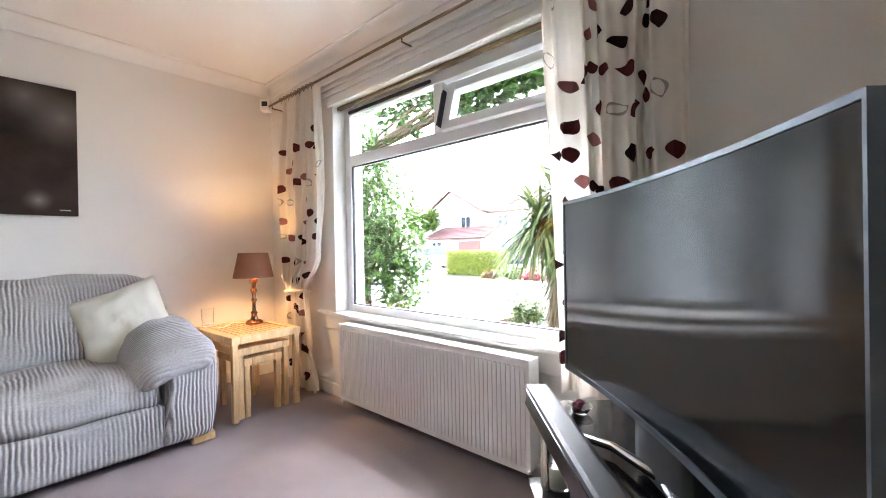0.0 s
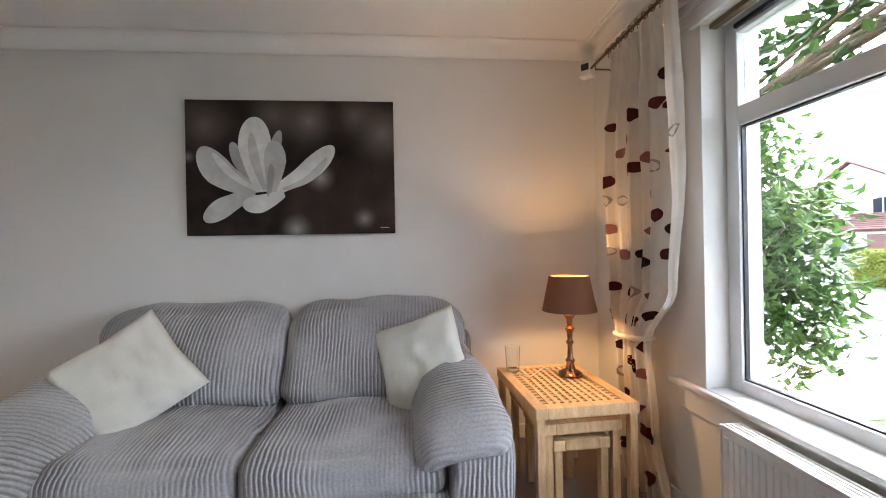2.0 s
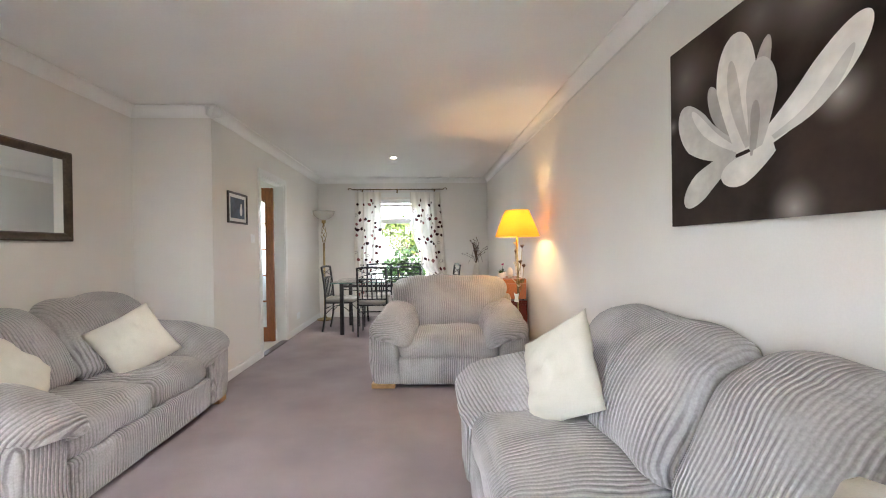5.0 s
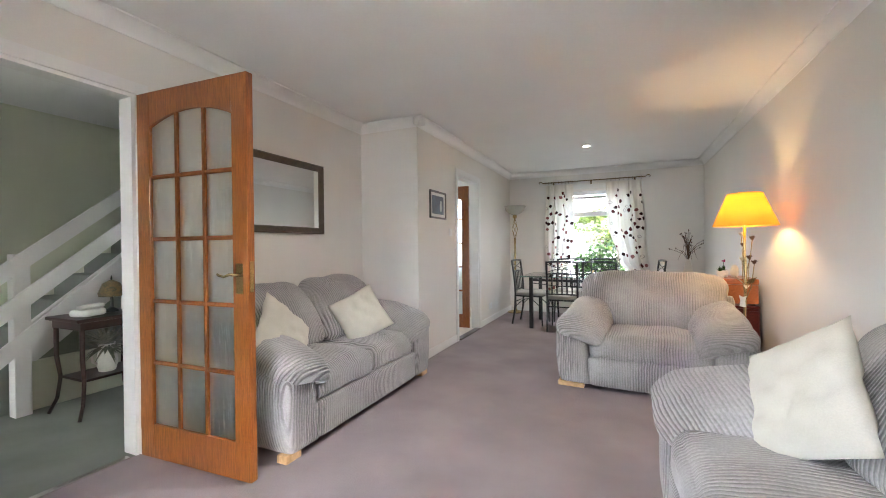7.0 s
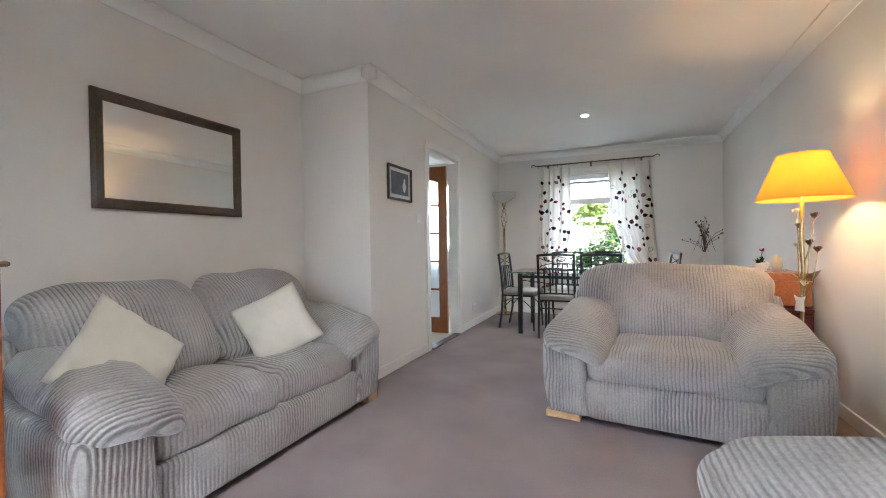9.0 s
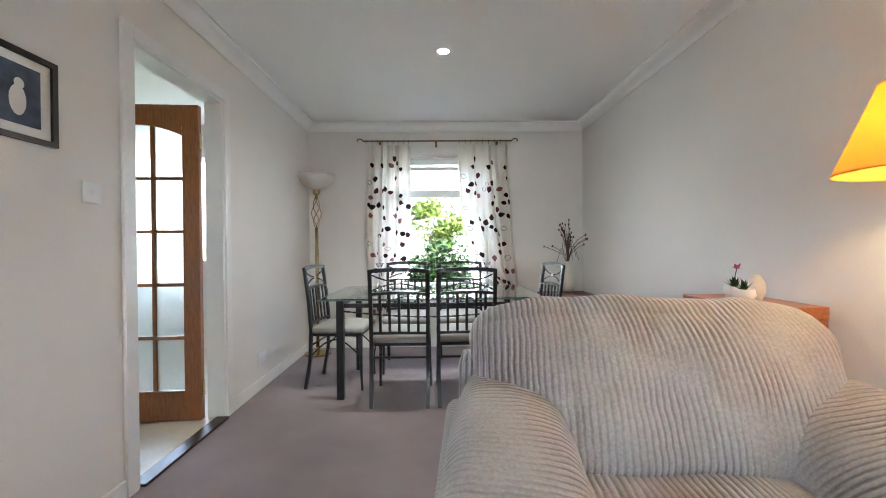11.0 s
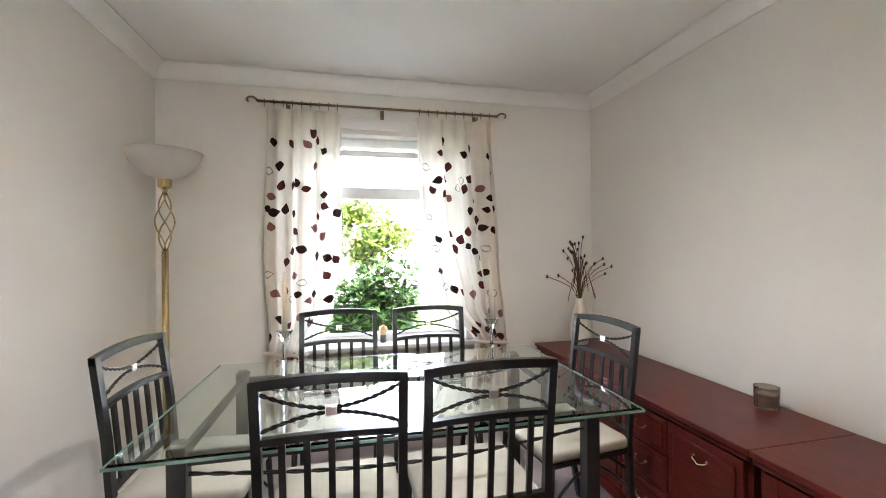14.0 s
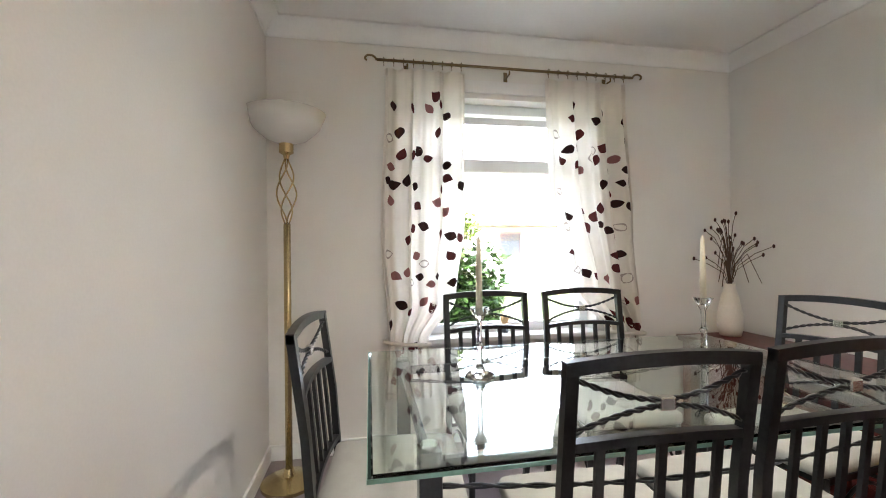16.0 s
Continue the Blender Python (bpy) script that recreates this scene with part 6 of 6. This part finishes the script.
structure("lawn", box(-4.1, 2.0, GZ - 0.1, 4, 6.1, GZ + 0.05), GRASS, "short green front lawn", "lawn")
ed = empty("garden_edging", pose(0, 0, 0))
tagged(ed, "low brick edging wall round the gravel bed", "edging")
for k in range(12):
    part("edging_brick", box(-4.22, 5.0 + k * 0.16, GZ, -4.10, 5.15 + k * 0.16, GZ + 0.16, 0.008), BRICK, ed)


def leafy(name, centre, size, n, leaf, material, label, category, seed, trunk=None, clumps=14, group="", squash=1.0, lean=0.0):
    """A shrub or tree: clumps of single leaves with gaps, on a tapered trunk with limbs."""
    rnd = random.Random(seed)
    t = empty(name, pose(*centre))
    tagged(t, label, category, group)
    cl = []
    for _ in range(clumps):
        d = Vector((rnd.gauss(0, 1), rnd.gauss(0, 1), rnd.gauss(0, 1))).normalized() * rnd.uniform(0.25, 0.8)
        cl.append((Vector((d.x * size[0], d.y * size[1], d.z * size[2])), rnd.uniform(0.28, 0.5)))
    bm = bmesh.new()
    for _ in range(n):
        c, r = rnd.choice(cl)
        d = Vector((rnd.gauss(0, 1), rnd.gauss(0, 1), rnd.gauss(0, 1))).normalized() * rnd.uniform(0.55, 1.0) * r
        p = c + Vector((d.x * size[0], d.y * size[1], d.z * size[2]))
        a = Vector((d.x + rnd.uniform(-0.7, 0.7), d.y + rnd.uniform(-0.7, 0.7), rnd.uniform(-0.7, 0.4))).normalized()
        b = a.cross(Vector((rnd.uniform(-0.4, 0.4), rnd.uniform(-0.4, 0.4), 1))).normalized()
        ln, w = leaf * rnd.uniform(0.7, 1.3), leaf * rnd.uniform(0.22, 0.34) * squash
        k = a.cross(b) * ln * 0.12
        bm.faces.new([bm.verts.new(q) for q in (p, p + a * ln * 0.5 + b * w + k, p + a * ln, p + a * ln * 0.5 - b * w + k)])
    part("crown", bm, material, t)
    tr = bmesh.new()
    base = Vector((lean, 0, GZ - centre[2]))
    top = Vector((lean * 0.9, 0, -size[2] * 0.1))
    rr = trunk or 0.03
    tube(tr, [base, (base + top) / 2 + Vector((rr * 0.6, 0, 0)), top], [rr * 1.3, rr, rr * 0.7], 8)
    for c, r in cl[:10]:
        s = base.lerp(top, 0.75)
        tube(tr, [s, s.lerp(c, 0.5) + Vector((0, 0, 0.05)), c], [rr * 0.55, rr * 0.35, rr * 0.12], 5)
    part("trunk", tr, BARK, t, "", True)
    return t


leafy("garden_tree", (-4.35, 3.35, 1.05), (0.95, 0.75, 1.5), 6500, 0.105, mat_leaf("shrub_leaves", (0.03, 0.07, 0.015), (0.10, 0.17, 0.04), 0.3), "leafy green shrub tree close to the front window", "tree", 1, 0.05, 22)
leafy("overhanging_tree", (-2.6, 3.5, 2.95), (1.9, 0.5, 0.55), 2300, 0.14, GREEN, "green tree branches hanging above the front window", "tree", 2, 0.06, 22, lean=-3.2)
leafy("garden_bush", (-3.72, 6.45, -0.12), (0.42, 0.42, 0.36), 900, 0.09, YGREEN, "small round green bush in the gravel bed", "bush", 3, 0.02, 10)
for cx, cy, r, m, lab, sd in ((-8.1, 14.6, 0.55, mat_leaf("red_leaves", (0.16, 0.02, 0.03), (0.30, 0.05, 0.06)), "low dark-red shrub across the road", 4), (-9.3, 14.7, 0.5, YGREEN, "low yellow-green shrub across the road", 5), (-6.8, 14.6, 0.5, GREEN, "low green shrub across the road", 6), (-10.2, 14.6, 0.4, mat_leaf("rust_leaves", (0.10, 0.06, 0.02), (0.16, 0.10, 0.03)), "low rust-brown shrub across the road", 7), (-5.4, 14.7, 0.45, YGREEN, "low yellow-green shrub across the road", 8)):
    leafy("border_shrub", (cx, cy, GZ + r * 0.6), (r * 1.3, r, r * 0.75), 700, 0.14, m, lab, "bush", sd, 0.02, 10, "shrubs across the road")
leafy("far_tree", (-30, 30, 4.0), (2.6, 2.0, 2.2), 1500, 0.5, YGREEN, "leafy tree beyond the houses", "tree", 9, 0.2, 14)


def hedge(x0, x1, y0, y1, h, seed):
    rnd = random.Random(seed)
    g = empty("hedge", pose((x0 + x1) / 2, (y0 + y1) / 2, GZ))
    tagged(g, "clipped yellow-green privet hedge by the driveway", "hedge")
    leaf = mat_leaf("privet_leaves", (0.11, 0.13, 0.018), (0.22, 0.23, 0.04), 0.15)
    part("hedge_core", rbox((x1 - x0 - 0.1, y1 - y0 - 0.1, h - 0.05), 0.12, (0, 0, h / 2 - 0.02), 10, (0, 0, 0), 0.06, 2), leaf, g, "", True)
    bm = bmesh.new()
    w, d = (x1 - x0) / 2, (y1 - y0) / 2
    for _ in range(3000):
        f = rnd.random()
        p = Vector((rnd.uniform(-w, w), -d, rnd.uniform(0.02, h))) if f < 0.6 else Vector((rnd.uniform(-w, w), rnd.uniform(-d, d), h)) if f < 0.85 else Vector((w * rnd.choice((-1, 1)), rnd.uniform(-d, d), rnd.uniform(0.02, h)))
        a = Vector((rnd.gauss(0, 1), rnd.gauss(0, 1), rnd.gauss(0, 1))).normalized()
        b = a.orthogonal().normalized()
        bm.faces.new([bm.verts.new(p + q) for q in (a * -0.06, b * 0.03, a * 0.06, b * -0.03)])
    part("leaves", bm, leaf, g)


hedge(-14.6, -11.2, 16.6, 17.6, 1.28, 5)


def cordyline(x, y, h, seed, label, spread=0.85):
    rnd = random.Random(seed)
    t = empty("palm_tree", pose(x, y, GZ))
    tagged(t, label, "palm tree", "cordyline palms")
    part("trunk", tube(bmesh.new(), [(0, 0, 0), (0.05, 0, h * 0.4), (0.0, 0, h * 0.75), (0.02, 0, h)], [0.17, 0.13, 0.12, 0.09], 12), BARK, t, "rough brown trunk", True)
    crown = bmesh.new()
    for dx, dy, dz in ((0, 0, 0.1), (-0.32, 0.05, -0.12), (0.3, -0.1, 0.0), (0.05, 0.15, 0.35), (-0.15, -0.2, -0.3)):
        leaf_blades(crown, (dx, dy, h + dz), 105, spread, 0.032, rnd, (0.25, 2.15), 1.45, 6)
    part("crown", crown, mat_leaf("strap_leaves", (0.030, 0.060, 0.016), (0.13, 0.15, 0.05)), t, "long green strap leaves")
    skirt = bmesh.new()
    for dz in (-0.1, -0.35, -0.6, -0.85, -1.1, -1.35):
        leaf_blades(skirt, (0, 0, h + dz), 110, 0.62, 0.024, rnd, (2.35, 3.0), 0.5, 4)
    part("dead_leaves", skirt, mat_leaf("dead_strap_leaves", (0.07, 0.05, 0.03), (0.19, 0.14, 0.08)), t, "hanging straw-brown dead leaves")


cordyline(-2.72, 5.6, 2.0, 1, "spiky palm tree with dead skirt in the front garden", 1.12)
cordyline(-2.12, 5.85, 1.75, 2, "spiky palm tree with dead skirt in the front garden", 1.25)


def house_opposite():
    h = empty("house", pose(0, 33, GZ))
    tagged(h, "white rendered two-storey house with red tiled roofs", "house")

    def prism(pts, y0, y1):
        bm = bmesh.new()
        f, b = [bm.verts.new((x, y0, z)) for x, z in pts], [bm.verts.new((x, y1, z)) for x, z in pts]
        bm.faces.new(f)
        bm.faces.new(b[::-1])
        for i in range(len(pts)):
            j = (i + 1) % len(pts)
            bm.faces.new((f[i], b[i], b[j], f[j]))
        bmesh.ops.recalc_face_normals(bm, faces=bm.faces)
        return bm
    part("wall", prism([(-32.2, 0), (-24.2, 0), (-24.2, 5.05), (-28.2, 7.3), (-32.2, 4.9)], 0, 9), RENDER_W, h, "white rendered gable wall")
    part("wall", box(-24.2, 1.2, 0, -15.5, 8.2, 4.95), RENDER_W, h, "white rendered side wing")

    def slope(a, b, c, d, th=0.12):
        bm = bmesh.new()
        q = [Vector(v) for v in (a, b, c, d)]
        nrm = (q[1] - q[0]).cross(q[3] - q[0]).normalized() * th
        lo, hi = [bm.verts.new(v) for v in q], [bm.verts.new(v + nrm) for v in q]
        bm.faces.new(lo[::-1])
        bm.faces.new(hi)
        for i in range(4):
            bm.faces.new((lo[i], lo[(i + 1) % 4], hi[(i + 1) % 4], hi[i]))
        n = 9
        for i in range(n):
            t0 = i / n
            l0, r0 = hi[0].co.lerp(hi[3].co, t0), hi[1].co.lerp(hi[2].co, t0)
            tube(bm, [l0 + nrm * 0.15, r0 + nrm * 0.15], 0.03, 5)
        return bm
    part("roof", slope((-24.3, 0.9, 4.9), (-15.2, 0.9, 4.9), (-15.2, 4.2, 7.3), (-27, 4.2, 7.3)), ROOF, h, "red tiled roof")
    part("roof", slope((-23.9, -0.3, 5.0), (-23.9, 9.2, 5.0), (-28.2, 9.2, 7.4), (-28.2, -0.3, 7.4)), ROOF, h)
    part("roof", slope((-28.2, -0.3, 7.4), (-28.2, 9.2, 7.4), (-32.5, 9.2, 4.8), (-32.5, -0.3, 4.8)), ROOF, h)
    part("porch_roof", slope((-30.2, -2.6, 2.25), (-21.9, -2.6, 2.25), (-21.9, 0.02, 3.5), (-29.2, 0.02, 3.5)), ROOF, h)
    part("porch_wall", box(-29.5, -2.2, 0, -22.3, 0, 2.2), RENDER_W, h)
    part("garage_door", box(-25.4, -2.26, 0.05, -22.7, -2.2, 2.05), GARAGE, h, "brown garage door")
    for x, y, z in ((-30.9, -0.05, 3.35), (-26.1, -0.05, 3.5), (-22.3, 1.15, 3.5), (-28.2, -2.25, 0.9), (-30.9, -0.05, 0.9), (-18.3, 1.15, 3.5)):
        w = part("window", box(x - 0.65, y - 0.05, z, x + 0.65, y + 0.02, z + 1.15, 0.02), DARKGLASS, h)
        fb = bmesh.new()
        for q in ((-0.72, 0, -0.62, 1.22), (0.62, 0, 0.72, 1.22), (-0.62, 1.1, 0.62, 1.22), (-0.62, -0.06, 0.62, 0.05), (-0.04, 0.05, 0.04, 1.1)):
            cube(fb, x + q[0], y - 0.08, z + q[1], x + q[2], y - 0.04, z + q[3])
        part("window_frame", fb, UPVC, w)


house_opposite()


def car(x, y, yaw, color, label):
    c = empty("parked_car", pose(x, y, GZ + 0.03, 0, 0, yaw))
    tagged(c, label, "car")
    paint = mat("car_paint", color, 0.2, 0.3, var=0.05, bump=0)

    def taper(p):
        return Vector((p.x * (1 - 0.10 * max(0, p.z)), p.y * (1 - 0.06 * max(0, p.z)), p.z))
    part("body", rbox((4.1, 1.72, 0.72), 0.18, (0, 0, 0.62), 8, (0.04, 0.02, 0.03), 0, 0, taper), paint, c, "", True)

    def cabin(p):
        k = (p.z + 0.32) / 0.64
        return Vector((p.x * (1 - 0.22 * k), p.y * (1 - 0.14 * k), p.z))
    cab = part("cabin", rbox((2.5, 1.60, 0.64), 0.14, (0.25, 0, 1.18), 8, (0, 0, 0.02), 0, 0, cabin), DARKGLASS, c, "dark glazed cabin", True)
    part("roof_panel", rbox((1.85, 1.30, 0.06), 0.028, (0.25, 0, 1.50), 4), paint, c, "", True)
    for sx in (-1.28, 1.28):
        for sy in (-0.80, 0.80):
            bm = bmesh.new()
            bmesh.ops.create_cone(bm, segments=24, radius1=0.31, radius2=0.31, depth=0.2, cap_ends=True, matrix=Matrix.Translation((sx, sy, 0.285)) @ Matrix.Rotation(radians(90), 4, "X"))
            w = part("wheel", bm, BLACK_MATT, c, "", 40)
            bm = bmesh.new()
            bmesh.ops.create_cone(bm, segments=18, radius1=0.19, radius2=0.17, depth=0.22, cap_ends=True, matrix=Matrix.Translation((sx, sy, 0.285)) @ Matrix.Rotation(radians(90), 4, "X"))
            part("rim", bm, SILVER, w, "", 40)
    for sy in (-0.66, 0.66):
        part("tail_light", rbox((0.08, 0.22, 0.26), 0.03, (2.02, sy, 0.78), 4), mat("tail_lamp", (0.35, 0.01, 0.01), 0.2, bump=0), c, "red tail light", True)
        part("headlight", rbox((0.08, 0.3, 0.16), 0.03, (-2.02, sy, 0.72), 4), CRYSTAL, c, "", True)
    part("number_plate", box(2.075, -0.25, 0.62, 2.09, 0.25, 0.73), PAPER, c)


car(-15.3, 24.6, -62, (0.02, 0.03, 0.07), "dark blue hatchback parked on the driveway opposite")
car(-18.6, 20.2, -100, (0.72, 0.72, 0.70), "white car parked across the road")
car(-5.6, 26.0, 90, (0.03, 0.03, 0.035), "dark car parked beyond the road")

# back garden
leafy("rhododendron_bush", (-1.84, -7.55, 0.55), (0.50, 0.42, 0.62), 5600, 0.085, GREEN, "dense round green bush outside the dining window", "bush", 21, 0.04, 22, "", 1.3)
leafy("small_garden_tree", (-1.80, -9.2, 1.58), (0.60, 0.45, 0.50), 2600, 0.10, YGREEN, "airy yellow-green tree in the back garden", "tree", 22, 0.05, 14)
leafy("low_shrub", (-2.65, -7.7, 0.12), (0.40, 0.35, 0.35), 900, 0.08, YGREEN, "low pale green shrub in the back garden", "bush", 23, 0.02, 12)
structure("back_patio", box(-6, -7.9, GZ - 0.1, 3, -6.4, GZ + 0.04), PAVING, "pale paved patio behind the house", "patio")


def back_house():
    h = empty("house", pose(-7.0, -18, GZ))
    tagged(h, "low cream bungalow beyond the back garden", "house")
    part("wall", box(-6, -5, 0, 7, 0, 2.55), RENDER_W, h, "cream rendered wall")
    bm = bmesh.new()
    rows = [[bm.verts.new((x, y, z)) for y, z in ((0.4, 2.5), (-2.5, 4.1), (-5.4, 2.5))] for x in (-6.4, 7.4)]
    for k in range(2):
        bm.faces.new((rows[0][k], rows[1][k], rows[1][k + 1], rows[0][k + 1]))
    bm.faces.new(rows[0])
    bm.faces.new(rows[1][::-1])
    bm.faces.new((rows[0][0], rows[0][2], rows[1][2], rows[1][0]))
    bmesh.ops.recalc_face_normals(bm, faces=bm.faces)
    part("roof", bm, mat("pale_roof", (0.42, 0.40, 0.38), 0.9, var=0.15, scale=2, fine=15, bump=0.3), h)
    part("gutter", tube(bmesh.new(), [(-6.4, 0.42, 2.46), (7.4, 0.42, 2.46)], 0.05, 8), BARK, h)
    for x in (-4, 0.95, 3.1, 5):
        w = part("window", box(x - 0.4, -0.02, 1.35, x + 0.4, 0.04, 2.2, 0.01), DARKGLASS, h)
        fb = bmesh.new()
        for q in ((-0.46, -0.06, -0.38, 0.91), (0.38, -0.06, 0.46, 0.91), (-0.38, 0.83, 0.38, 0.91), (-0.38, -0.06, 0.38, 0.02)):
            cube(fb, x + q[0], 0.03, 1.35 + q[1], x + q[2], 0.07, 1.35 + q[3])
        part("window_frame", fb, GARAGE, w)


back_house()
st = empty("stone_ornament", pose(-1.80, YS - 0.06, 0.625))
tagged(st, "small tan ornament ball on the window sill", "ornament")
part("ball", lathe(bmesh.new(), [(0.001, 0.05), (0.018, 0.055), (0.03, 0.08), (0.026, 0.105), (0.001, 0.118)], 14), OAK, st, "", True)
part("stand", lathe(bmesh.new(), [(0.001, 0), (0.022, 0), (0.02, 0.05), (0.001, 0.05)], 12), GREYMETAL, st, "", 40)
